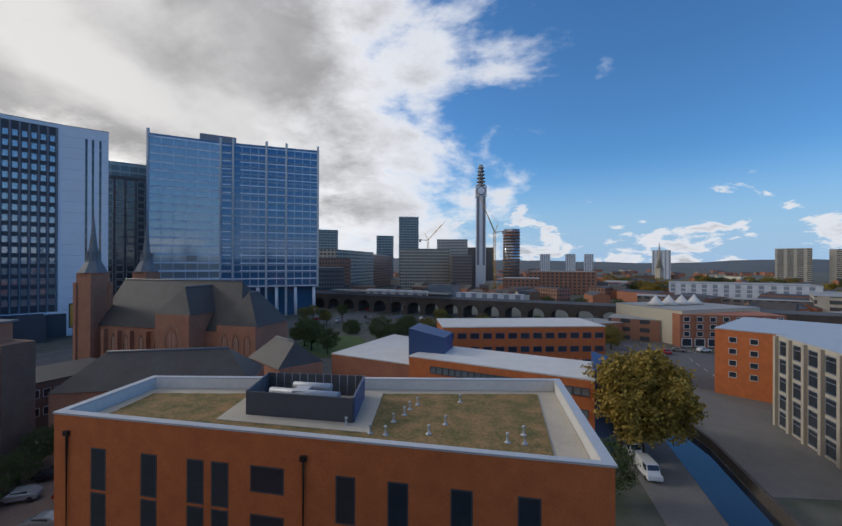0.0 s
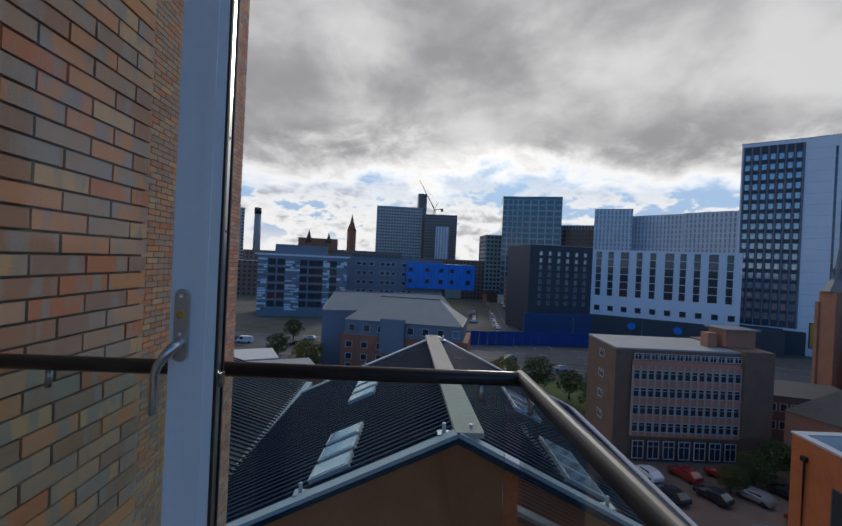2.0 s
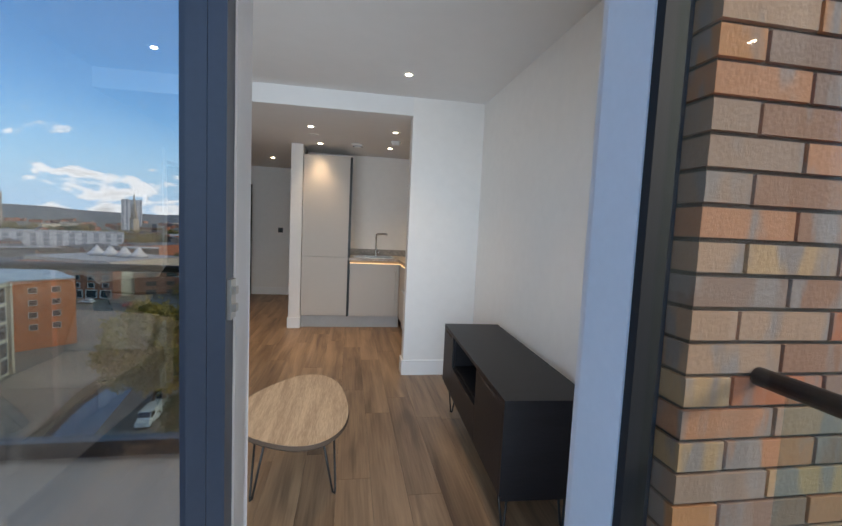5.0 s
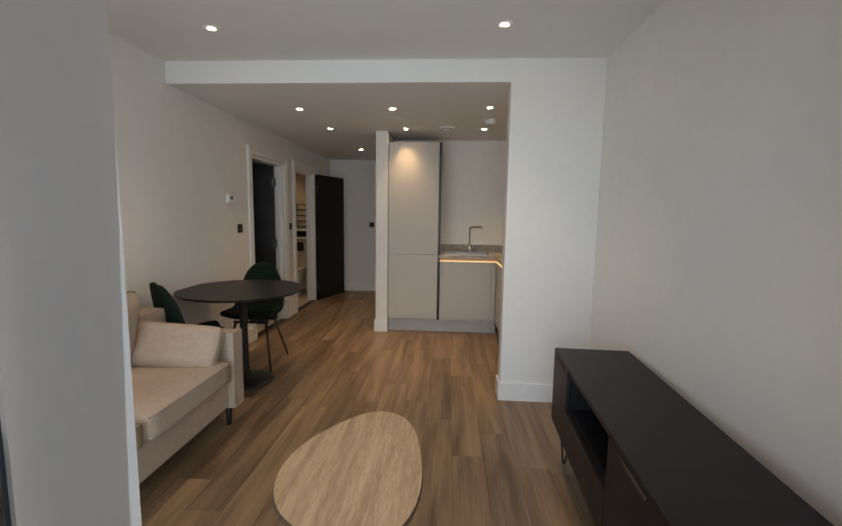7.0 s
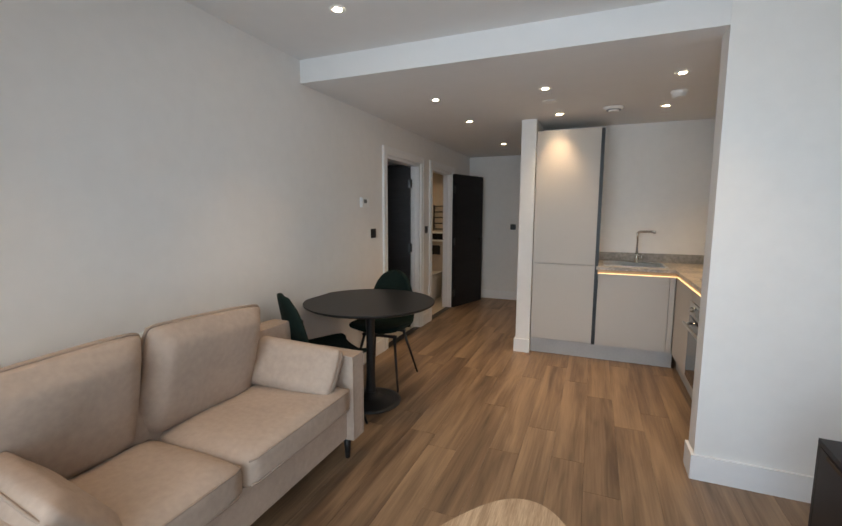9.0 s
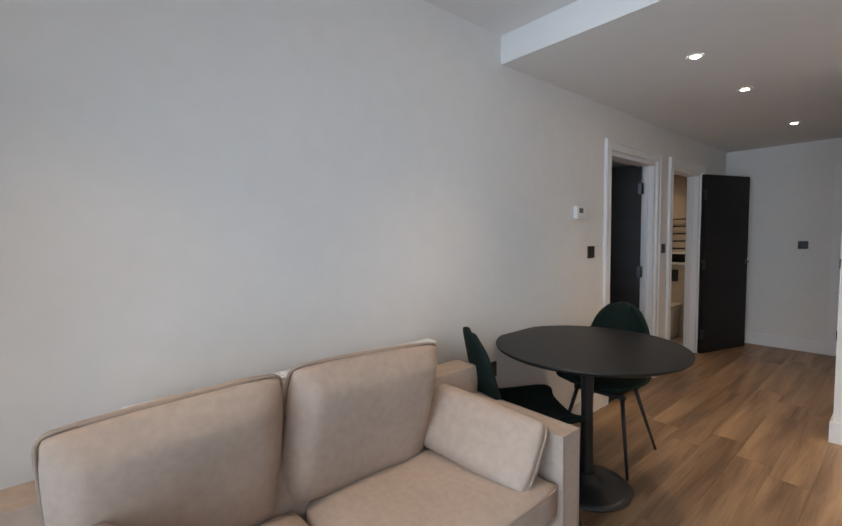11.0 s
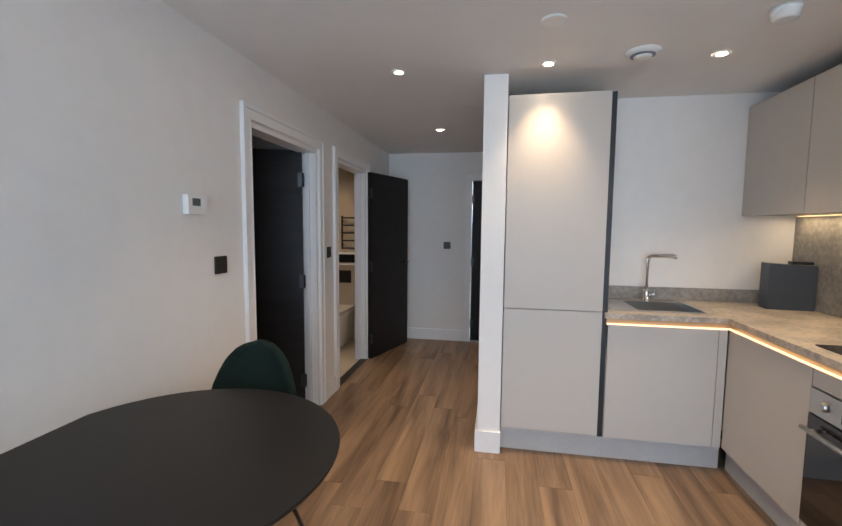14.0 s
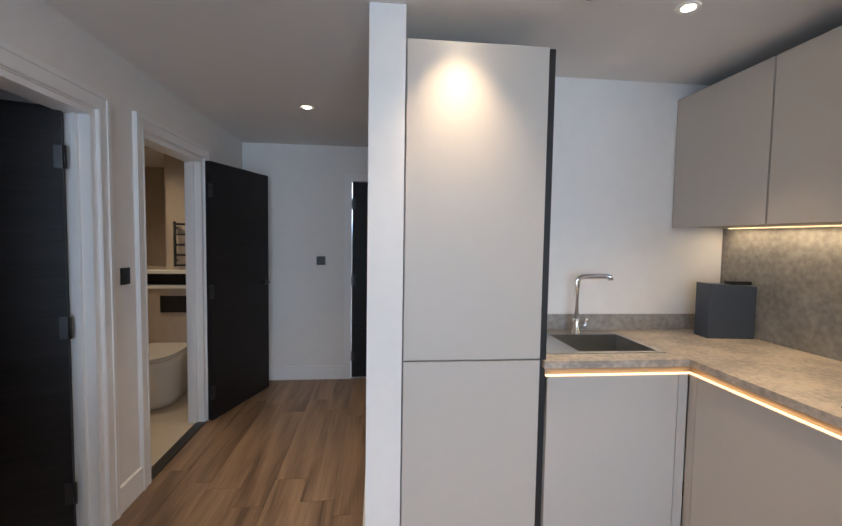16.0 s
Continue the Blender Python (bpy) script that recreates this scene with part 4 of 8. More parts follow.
WATT = 6.5
for x, y in ((2.04, 2.40), (3.76, 2.40), (2.04, 1.0), (3.76, 1.0)):
    downlight(x, y, ZC, WATT, "living-room downlights")
for x, y in ((2.11, 3.68), (2.14, 4.56), (2.18, 6.04), (2.95, 3.68), (2.98, 4.56), (3.80, 3.64), (3.83, 4.56)):
    downlight(x, y, ZB, WATT, "kitchen and hall downlights")
la = bpy.data.lights.new("bathroom_lamp", "SPOT")
la.energy, la.color, la.spot_size, la.spot_blend, la.shadow_soft_size = 13, (1.0, 0.74, 0.46), radians(140), 0.8, 0.04
new("bathroom_lamp", la).matrix_world = pose(0.45, 6.55, 2.30)
# daylight of the sky through the glazed front
la = bpy.data.lights.new("window_daylight", "AREA")
la.shape, la.size, la.size_y, la.energy, la.color = "RECTANGLE", 2.2, 2.2, 16.0, (0.70, 0.85, 1.0)
la.spread = radians(115)
new("window_daylight", la).matrix_world = look((2.9, 0.24, 1.2), (2.9, 3.0, 1.1))

# ---- living room ----
# sofa: back to the sofa wall; local x away from the wall, y along it
SL = 1.63
sofa = thing("sofa", "two-seat beige velvet sofa with piped cushions on dark tapered legs", "sofa", pose(1.485, 0.83, 0))
bx("base", (0.02, 0.60, 0.10, SL - 0.10, 0.14, 0.32), M["sofa"], sofa, bevel=0.02)
bm = bmesh.new()
box(bm, 0.0, 0.13, 0.0, SL, 0.14, 0.745)
part("back_frame", bm, M["sofa"], sofa, bevel=0.035, segments=4)
for y0 in (0.0, SL - 0.115):
    bm = bmesh.new()
    v = box(bm, 0.132, 0.645, y0, y0 + 0.115, 0.13, 0.62)
    arm = part("arm", bm, M["sofa"], sofa, bevel=0.022, segments=4)
    for y in (y0 + 0.012, y0 + 0.103):
        bm = bmesh.new()
        tube(bm, [(0.135, y, 0.618), (0.625, y, 0.618), (0.641, y, 0.60), (0.643, y, 0.15)], 0.0045, 6)
        part("piping", bm, M["piping"], arm)
for k, (y0, y1, b0, b1) in enumerate(((0.12, 0.735, 0.115, 0.675), (0.741, SL - 0.12, 0.690, 1.320))):
    bm = bmesh.new()
    pillow(bm, 0.275, (y1 - y0) / 2, 0.088, soft=0.30, at=(0.375, (y0 + y1) / 2, 0.385))
    seat = part("seat_cushion", bm, M["sofa"], sofa)
    for z in (0.335, 0.440):
        bm = bmesh.new()
        tube(bm, [(0.635, y0 + 0.02, z), (0.645, y0 + 0.05, z), (0.645, y1 - 0.05, z), (0.635, y1 - 0.02, z), (0.30, y1 - 0.01, z)], 0.0045, 6)
        part("piping", bm, M["piping"], seat)
    turn = Matrix.Rotation(radians(-76 - 2 * k), 4, "Y") @ Matrix.Rotation(radians(3 if k else -2), 4, "Z")
    centre, hh, hw, ht = Vector((0.120, (b0 + b1) / 2, 0.680)), 0.258, (b1 - b0) / 2 + 0.006, 0.095
    bm = bmesh.new()
    pillow(bm, hh, hw, ht, cuts=13, soft=0.66, at=centre, turn=turn)
    back = part("back_cushion", bm, M["sofa"], sofa)
    bm = bmesh.new()
    loop = []
    for a in range(64):
        q = 2 * math.pi * a / 64
        c, s = math.cos(q), math.sin(q)
        loop.append(turn @ Vector((hh * 1.003 * math.copysign(abs(c) ** 0.14, c), hw * 1.003 * math.copysign(abs(s) ** 0.14, s), 0.0)) + centre)
    tube(bm, loop, 0.0062, 6, closed=True)
    part("piping", bm, M["piping"], back)
for x in (0.07, 0.58):
    for y in (0.08, SL - 0.08):
        bm = bmesh.new()
        tube(bm, [(x, y, 0.15), (x, y, 0.0)], [0.024, 0.014], 12)
        part("leg", bm, M["black"], sofa, "dark tapered leg")


def bolster(name, label, m):
    c = thing(name, label, "cushion", m)
    bm = bmesh.new()
    pillow(bm, 0.275, 0.135, 0.075, soft=0.45)
    part("cover", bm, M["sofa"], c)
    bm = bmesh.new()
    loop = []
    for a in range(36):
        q = 2 * math.pi * a / 36
        cc, s = math.cos(q), math.sin(q)
        loop.append((0.275 * math.copysign(abs(cc) ** 0.25, cc), 0.136 * math.copysign(abs(s) ** 0.25, s), 0.0))
    tube(bm, loop, 0.005, 6, closed=True)
    part("piping", bm, M["piping"], c)


bolster("scatter_cushion", "oblong beige velvet cushion leaning on the sofa arm", pose(1.815, 2.225, 0.566, 58, 4, 6))
bolster("scatter_cushion", "oblong beige velvet cushion leaning on the sofa arm", pose(1.82, 1.05, 0.552, 50, -4, 176))

# radiator on the wall behind the sofa
r = thing("radiator", "white panel radiator with a slotted top behind the sofa", "radiator", pose(XL, 1.12, 0.355))
bx("panel", (0.03, 0.045, 0, 1.2, 0.0, 0.5), M["white"], r, bevel=0.003)
bx("panel", (0.085, 0.10, 0, 1.2, 0.0, 0.5), M["white"], r, bevel=0.003)
bx("side_panel", (0.028, 0.102, -0.006, 0.003, 0.01, 0.5), M["white"], r)
bx("side_panel", (0.028, 0.102, 1.197, 1.206, 0.01, 0.5), M["white"], r)
bm = bmesh.new()
box(bm, 0.028, 0.034, 0, 1.2, 0.497, 0.503)
box(bm, 0.085, 0.102, 0, 1.2, 0.497, 0.503)
box(bm, 0.060, 0.068, 0, 1.2, 0.497, 0.503)
for k in range(61):
    box(bm, 0.030, 0.100, k * 0.02 - 0.004 if k % 6 else k * 0.02 - 0.009, k * 0.02 + 0.004 if k % 6 else k * 0.02 + 0.009, 0.4975, 0.5028)
part("top_grille", bm, M["white"], r)
bx("bracket", (0.0, 0.03, 0.2, 0.23, 0.1, 0.4), M["white"], r)
bx("bracket", (0.0, 0.03, 0.97, 1.0, 0.1, 0.4), M["white"], r)

# dining table
tb = thing("dining_table", "round matt black pedestal dining table", "table", pose(1.828, 3.085, 0))
bm = bmesh.new()
lathe(bm, [(0.456, 0.747), (0.474, 0.757), (0.477, 0.765), (0.474, 0.769)], 72)
part("tabletop", bm, M["tabletop"], tb)
bm = bmesh.new()
lathe(bm, [(0.047, 0.01), (0.040, 0.06), (0.033, 0.2), (0.030, 0.45), (0.034, 0.62), (0.055, 0.70), (0.085, 0.748)], 32)
part("pedestal", bm, M["black"], tb)
bm = bmesh.new()
lathe(bm, [(0.225, 0.0), (0.227, 0.008), (0.19, 0.018), (0.10, 0.03), (0.055, 0.05), (0.046, 0.08)], 48)
part("base", bm, M["black"], tb)


# velvet shell chairs; local +y is the way the sitter faces
def dining_chair(m):
    ch = thing("dining_chair", "dark green velvet shell chair on thin black metal legs", "chair", m, "chairs round the dining table")
    prof = [(0.225, 0.455, 0.20), (0.20, 0.468, 0.225), (0.10, 0.458, 0.24), (-0.05, 0.448, 0.24), (-0.14, 0.462, 0.236), (-0.195, 0.51, 0.230), (-0.222, 0.60, 0.222),
            (-0.250, 0.74, 0.192), (-0.270, 0.84, 0.155), (-0.280, 0.888, 0.112), (-0.283, 0.908, 0.065)]
    bm = bmesh.new()
    n = 14
    rows = []
    for k, (y, z, w) in enumerate(prof):
        row = []
        for j in range(n + 1):
            u = 2 * j / n - 1
            lift = 0.035 * abs(u) ** 3 if k < 6 else 0.0
            fwd = 0.055 * abs(u) ** 2.4 * (1 if k >= 4 else 0.25)
            drop = -0.012 * abs(u) ** 4 if k > 7 else 0.0
            row.append(bm.verts.new((u * w, y + fwd - (0.03 * abs(u) ** 3 if k == 0 else 0), z + lift + drop)))
        rows.append(row)
    for a, b in zip(rows, rows[1:]):
        for j in range(n):
            bm.faces.new((a[j], a[j + 1], b[j + 1], b[j])).smooth = True
    bmesh.ops.recalc_face_normals(bm, faces=bm.faces)
    bmesh.ops.solidify(bm, geom=list(bm.faces), thickness=0.034)
    for fc in bm.faces:
        fc.smooth = True
    shell = part("shell", bm, M["velvet"], ch)
    sub = shell.modifiers.new("smooth", "SUBSURF")
    sub.levels = sub.render_levels = 1
    bx("seat_frame", [(-0.15, 0.15, 0.09, 0.115, 0.40, 0.42), (-0.15, 0.15, -0.115, -0.09, 0.40, 0.42), (-0.012, 0.012, -0.1, 0.1, 0.40, 0.43)], M["black"], ch)
    for sx in (-1, 1):
        for sy in (-1, 1):
            bm = bmesh.new()
            tube(bm, [(sx * 0.13, sy * 0.10, 0.42), (sx * 0.21, sy * 0.235 - 0.01, 0.0)], [0.0125, 0.008], 10)
            part("leg", bm, M["black"], ch, "thin black metal leg")


dining_chair(pose(1.675, 2.70, 0, 0, 0, -35))
dining_chair(pose(1.73, 3.50, 0, 0, 0, 184))

# coffee table: a rounded three-cornered oak top on hairpin legs
ct = thing("coffee_table", "pebble-shaped light oak coffee table on black hairpin legs", "table", pose(3.13, 1.39, 0))
bm = bmesh.new()
n = 64
top, bot, mid = [], [], []
for k in range(n):
    q = 2 * math.pi * k / n
    rad = 1.0 + 0.075 * math.cos(3 * (q - radians(72)))
    x, y = rad * 0.275 * math.cos(q), rad * 0.435 * math.sin(q)
    mid.append(bm.verts.new((x, y, 0.385)))
    top.append(bm.verts.new((x * 0.985, y * 0.985, 0.40)))
    bot.append(bm.verts.new((x * 0.97, y * 0.97, 0.372)))
bm.faces.new(top)
bm.faces.new(list(reversed(bot)))
for k in range(n):
    j = (k + 1) % n
    bm.faces.new((bot[k], bot[j], mid[j], mid[k])).material_index = 1
    bm.faces.new((mid[k], mid[j], top[j], top[k])).material_index = 1
part("tabletop", bm, [M["oak"], M["gap"]], ct)
for q in (100, 215, 330):
    c, s = math.cos(radians(q)), math.sin(radians(q))
    bm = bmesh.new()
    x, y = 0.18 * c, 0.24 * s
    tube(bm, [(x - 0.06 * s, y + 0.06 * c, 0.372), (x + 0.05 * c - 0.012 * s, y + 0.05 * s + 0.012 * c, 0.02), (x + 0.055 * c, y + 0.055 * s, 0.006), (x + 0.05 * c + 0.012 * s, y + 0.05 * s - 0.012 * c, 0.02),
              (x + 0.06 * s, y - 0.06 * c, 0.372)], 0.0055, 8)
    part("hairpin_leg", bm, M["black"], ct, "black hairpin leg")

# media unit
tv = thing("media_unit", "long black media unit with an open bay on hairpin legs", "media unit", pose(4.055, 1.52, 0, 0, 0, -2.6))
W, L = 0.40, 1.40
for nm, dims in (("top", (0, W, -L / 2, L / 2, 0.62, 0.64)), ("bottom", (0.01, W, -L / 2, L / 2, 0.20, 0.22)), ("side_panel", (0.0, W, -L / 2, -L / 2 + 0.018, 0.22, 0.62)),
                 ("side_panel", (0.0, W, L / 2 - 0.018, L / 2, 0.22, 0.62)), ("back_panel", (W - 0.01, W, -L / 2 + 0.018, L / 2 - 0.018, 0.22, 0.62)),
                 ("divider", (0.02, W - 0.01, -0.24, -0.222, 0.22, 0.62)), ("divider", (0.02, W - 0.01, 0.38, 0.398, 0.22, 0.62)), ("shelf", (0.02, W - 0.01, -0.222, 0.38, 0.41, 0.426))):
    bx(nm, dims, M["tv"], tv, bevel=0.0015)
for y0, y1, z0, z1 in ((-L / 2 + 0.02, -0.232, 0.222, 0.617), (0.39, L / 2 - 0.02, 0.222, 0.617), (-0.228, 0.386, 0.222, 0.41)):
    door = bx("door" if z1 > 0.5 else "drawer", (0.0, 0.018, y0, y1, z0, z1), M["tv"], tv, bevel=0.0015)
    bx("finger_pull", (-0.002, 0.006, (y0 + y1) / 2 - 0.09, (y0 + y1) / 2 + 0.09, z1 - 0.018, z1 - 0.004), M["gap"], door)
for x in (0.06, W - 0.06):
    for s in (-1, 1):
        bm = bmesh.new()
        y = s * (L / 2 - 0.12)
        tube(bm, [(x - 0.035, y - 0.03, 0.20), (x - 0.006, y + s * 0.02, 0.01), (x, y + s * 0.022, 0.004), (x + 0.006, y + s * 0.02, 0.01), (x + 0.035, y + 0.03, 0.20)], 0.0055, 8)
        part("hairpin_leg", bm, M["black"], tv, "black hairpin leg")

# ---- kitchen ----
KF = 4.695                                # front face of the back run
tall = thing("tall_cabinet", "tall matt cashmere fridge housing with two doors", "cabinet", pose(2.775, KF, 0))
bx("carcass", (0, 0.585, 0.02, 0.585, 0.15, 2.185), M["unit_in"], tall)
bx("door", (0.003, 0.572, 0, 0.02, 0.162, 0.916), M["unit"], tall, bevel=0.0015)
bx("door", (0.003, 0.572, 0, 0.02, 0.924, 2.187), M["unit"], tall, bevel=0.0015)
bx("grip_profile", (0.574, 0.604, 0.012, 0.03, 0.15, 2.187), M["black"], tall, "black vertical grip profile")
bx("plinth", (0, 0.605, 0.055, 0.075, 0.0, 0.15), M["plinth"], tall, "grey plinth")
base = thing("base_cabinet", "matt cashmere sink base unit with one door", "cabinet", pose(3.38, KF, 0))
bx("carcass", (0, 0.64, 0.02, 0.575, 0.15, 0.70), M["unit_in"], base)
bx("door", (0.004, 0.592, 0, 0.02, 0.155, 0.845), M["unit"], base, bevel=0.0015)
bx("filler", (0.597, 0.64, 0.003, 0.02, 0.155, 0.845), M["unit"], base)
bx("plinth", (0, 0.66, 0.055, 0.075, 0.0, 0.15), M["plinth"], base, "grey plinth")
KX = 4.025                                # front face of the side run
b2 = thing("base_cabinet", "matt cashmere corner base unit beside the oven", "cabinet", pose(KX, 4.05, 0))
bx("carcass", (0.02, 0.62, 0, 0.64, 0.15, 0.855), M["unit_in"], b2)
bx("door", (0, 0.02, 0.004, 0.60, 0.155, 0.845), M["unit"], b2, bevel=0.0015)
bx("filler", (0.003, 0.02, 0.605, 0.65, 0.155, 0.845), M["unit"], b2)
bx("plinth", (0.055, 0.075, 0, 0.70, 0.0, 0.15), M["plinth"], b2, "grey plinth")
b3 = thing("base_cabinet", "matt cashmere base unit beside the wall nib", "cabinet", pose(KX, YN + 0.145, 0))
bx("carcass", (0.02, 0.62, 0, 0.37, 0.15, 0.855), M["unit_in"], b3)
bx("door", (0, 0.02, 0.003, 0.368, 0.155, 0.845), M["unit"], b3, bevel=0.0015)
bx("plinth", (0.055, 0.075, 0, 0.37, 0.0, 0.15), M["plinth"], b3, "grey plinth")
ov = thing("oven", "built-in stainless steel oven with a black glass door", "oven", pose(KX, 3.45, 0))
bx("housing", (0.02, 0.6, 0.0, 0.60, 0.15, 0.855), M["unit_in"], ov)
bx("control_panel", (-0.004, 0.02, 0.003, 0.597, 0.662, 0.765), M["steel"], ov, "brushed steel control panel", bevel=0.002)
bx("display", (-0.006, 0.0, 0.17, 0.43, 0.680, 0.748), M["hob"], ov, "black display")
for y in (0.09, 0.51):
    bm = bmesh.new()
    lathe(bm, [(0.020, 0), (0.019, 0.018), (0.015, 0.021)], 20)
    bmesh.ops.transform(bm, matrix=Matrix.Translation((-0.004, y, 0.714)) @ Matrix.Rotation(-math.pi / 2, 4, "Y"), verts=bm.verts)
    part("knob", bm, M["steel"], ov, "steel knob")
od = bx("oven_door", (-0.006, 0.02, 0.003, 0.597, 0.190, 0.655), M["hob"], ov, "black glass door", bevel=0.002)
bm = bmesh.new()
tube(bm, [(-0.045, 0.03, 0.605), (-0.045, 0.57, 0.605)], 0.010, 12)
tube(bm, [(-0.045, 0.07, 0.605), (-0.004, 0.07, 0.605)], 0.008, 10)
tube(bm, [(-0.045, 0.53, 0.605), (-0.004, 0.53, 0.605)], 0.008, 10)
part("handle", bm, M["steel"], od, "steel bar handle")
bx("lower_panel", (0, 0.02, 0.003, 0.597, 0.155, 0.182), M["unit"], ov, "matt cashmere panel")
bx("filler", (0, 0.02, 0.003, 0.597, 0.772, 0.845), M["unit"], ov, "matt cashmere panel", bevel=0.0015)
bx("plinth", (0.055, 0.075, 0, 0.60, 0.0, 0.15), M["plinth"], ov, "grey plinth")

# worktop: L-shaped, with the sink cut out, and light under its front edge
bm = bmesh.new()
SX0, SX1, SY0, SY1 = 3.44, 3.96, 4.80, 5.19
for d in ((3.362, SX0, KF - 0.015, YK, 0.885, 0.915), (SX0, SX1, KF - 0.015, SY0, 0.885, 0.915), (SX0, SX1, SY1, YK, 0.885, 0.915), (SX1, XK, KF - 0.015, YK, 0.885, 0.915),
          (KX - 0.015, XK, YN + 0.142, KF - 0.015, 0.885, 0.915)):
    box(bm, *d)
bmesh.ops.remove_doubles(bm, verts=bm.verts, dist=0.0005)
wt = tagged(part("worktop", bm, M["worktop"], label="L-shaped concrete-effect worktop on the base units"), category="worktop")
bx("upstand", [(3.362, XK - 0.012, YK - 0.013, YK - 0.001, 0.916, 1.005)], M["splash"], wt, "concrete-effect upstand")
bx("rail_profile", [(3.375, KX + 0.025, KF + 0.010, KF + 0.022, 0.846, 0.884), (KX + 0.012, KX + 0.024, YN + 0.15, KF + 0.01, 0.846, 0.884)], M["bronze"], wt, "bronze grip rail")
led = bx("led_strip", [(3.375, KX + 0.008, KF + 0.001, KF + 0.008, 0.8465, 0.8535), (KX + 0.001, KX + 0.008, YN + 0.15, KF + 0.001, 0.8465, 0.8535)], M["led"], wt, "warm light strip")
for dims, size in ((((3.70, KF + 0.002, 0.856), 0.62), 0), (((KX + 0.006, 3.9, 0.856), 1.5), 1)):
    (px, py, pz), ln = dims
    la = bpy.data.lights.new("worktop_strip_lamp", "AREA")
    la.shape, la.energy, la.color = "RECTANGLE", 0.05 * ln, (1.0, 0.66, 0.32)
    la.size, la.size_y = (ln, 0.012) if not size else (0.012, ln)
    new("worktop_strip_lamp", la).matrix_world = pose(px, py, pz, 180)
structure(bx("splashback", (XK - 0.012, XK - 0.001, YN + 0.142, YK - 0.001, 0.916, 1.50), M["splash"], bevel=0.001), "grey concrete-effect splashback panel", "splashback")

sk = thing("sink", "inset stainless steel sink with a drainer", "sink", pose(0, 0, 0.915))
bm = bmesh.new()
box(bm, SX0 - 0.014, SX1 + 0.014, SY0 - 0.014, SY0 + 0.012, -0.001, 0.004)
box(bm, SX0 - 0.014, SX1 + 0.014, SY1 - 0.05, SY1 + 0.014, -0.001, 0.004)
box(bm, SX0 - 0.014, SX0 + 0.14, SY0 + 0.012, SY1 - 0.05, -0.001, 0.003)
box(bm, SX1 - 0.012, SX1 + 0.014, SY0 + 0.012, SY1 - 0.05, -0.001, 0.004)
part("rim", bm, M["steel"], sk, bevel=0.0015)
bm = bmesh.new()
box(bm, SX0 + 0.14, SX1 - 0.012, SY0 + 0.012, SY1 - 0.05, -0.175, -0.17)
for d in ((SX0 + 0.136, SX0 + 0.14, SY0 + 0.012, SY1 - 0.05), (SX1 - 0.012, SX1 - 0.008, SY0 + 0.012, SY1 - 0.05), (SX0 + 0.14, SX1 - 0.012, SY0 + 0.008, SY0 + 0.012), (SX0 + 0.14, SX1 - 0.012, SY1 - 0.05, SY1 - 0.046)):
    box(bm, *d, -0.175, 0.0)
part("bowl", bm, M["steel"], sk)
tap = thing("kitchen_tap", "chrome single-lever kitchen tap with a square swan neck", "tap", pose(3.735, SY1 - 0.022, 0.918))
bm = bmesh.new()
lathe(bm, [(0.027, 0), (0.027, 0.006), (0.022, 0.01), (0.022, 0.06), (0.019, 0.075), (0.0125, 0.085)], 20)
part("body", bm, M["chrome"], tap)
bm = bmesh.new()
tube(bm, [(0, 0, 0.08), (0, 0, 0.285), (0.005, -0.005, 0.302), (0.020, -0.014, 0.312), (0.120, -0.075, 0.318), (0.134, -0.083, 0.315), (0.136, -0.084, 0.298)], 0.0138, 14)
part("spout", bm, M["chrome"], tap)
bm = bmesh.new()
tube(bm, [(0.018, -0.005, 0.045), (0.045, -0.012, 0.05), (0.052, -0.014, 0.085)], [0.012, 0.010, 0.006], 10)
part("lever", bm, M["chrome"], tap)
hob = thing("hob", "black glass four-zone hob set in the worktop", "hob", pose(4.33, 3.86, 0.915))
bx("glass_top", (-0.24, 0.25, -0.29, 0.29, -0.002, 0.005), M["hob"], hob, bevel=0.002)
bin_ = thing("bread_bin", "dark grey box with a black handle on the worktop", "box", pose(4.535, 5.09, 0.915, 0, 0, -6))
bm = bmesh.new()
prism(bm, [(-0.13, -0.055), (0.115, -0.055), (0.13, -0.035), (0.13, 0.055), (-0.13, 0.055)], 0.0, [0.288, 0.276, 0.275, 0.275, 0.288])
part("body", bm, M["anthra"], bin_, bevel=0.006)
bx("lid_handle", (0.0, 0.11, -0.025, 0.025, 0.282, 0.300), M["blackp"], bin_, bevel=0.004)

# wall cabinets over the side run
for k, (y0, y1) in enumerate(((4.69, 5.275), (4.09, 4.685), (3.49, 4.085), (3.08, 3.485))):
    wc = thing("wall_cabinet", "matt cashmere wall cabinet with a flush door", "cabinet", pose(4.335, y0, 1.505), "wall cabinets over the hob")
    bx("carcass", (0.02, XK - 4.337, 0, y1 - y0, 0.0, 0.705), M["unit_in"], wc)
    bx("door", (0, 0.02, 0.002, y1 - y0 - 0.002, -0.004, 0.705), M["unit"], wc, bevel=0.0015)
st = bx("cabinet_light", (4.62, 4.63, 3.1, 5.2, 1.496, 1.5005), M["led"])
tagged(st, "warm light strip under the wall cabinets", "strip light")
la = bpy.data.lights.new("cabinet_strip_lamp", "AREA")
la.shape, la.size, la.size_y, la.energy, la.color = "RECTANGLE", 0.012, 2.1, 1.5, (1.0, 0.72, 0.40)
new("cabinet_strip_lamp", la).matrix_world = pose(4.60, 4.15, 1.490)
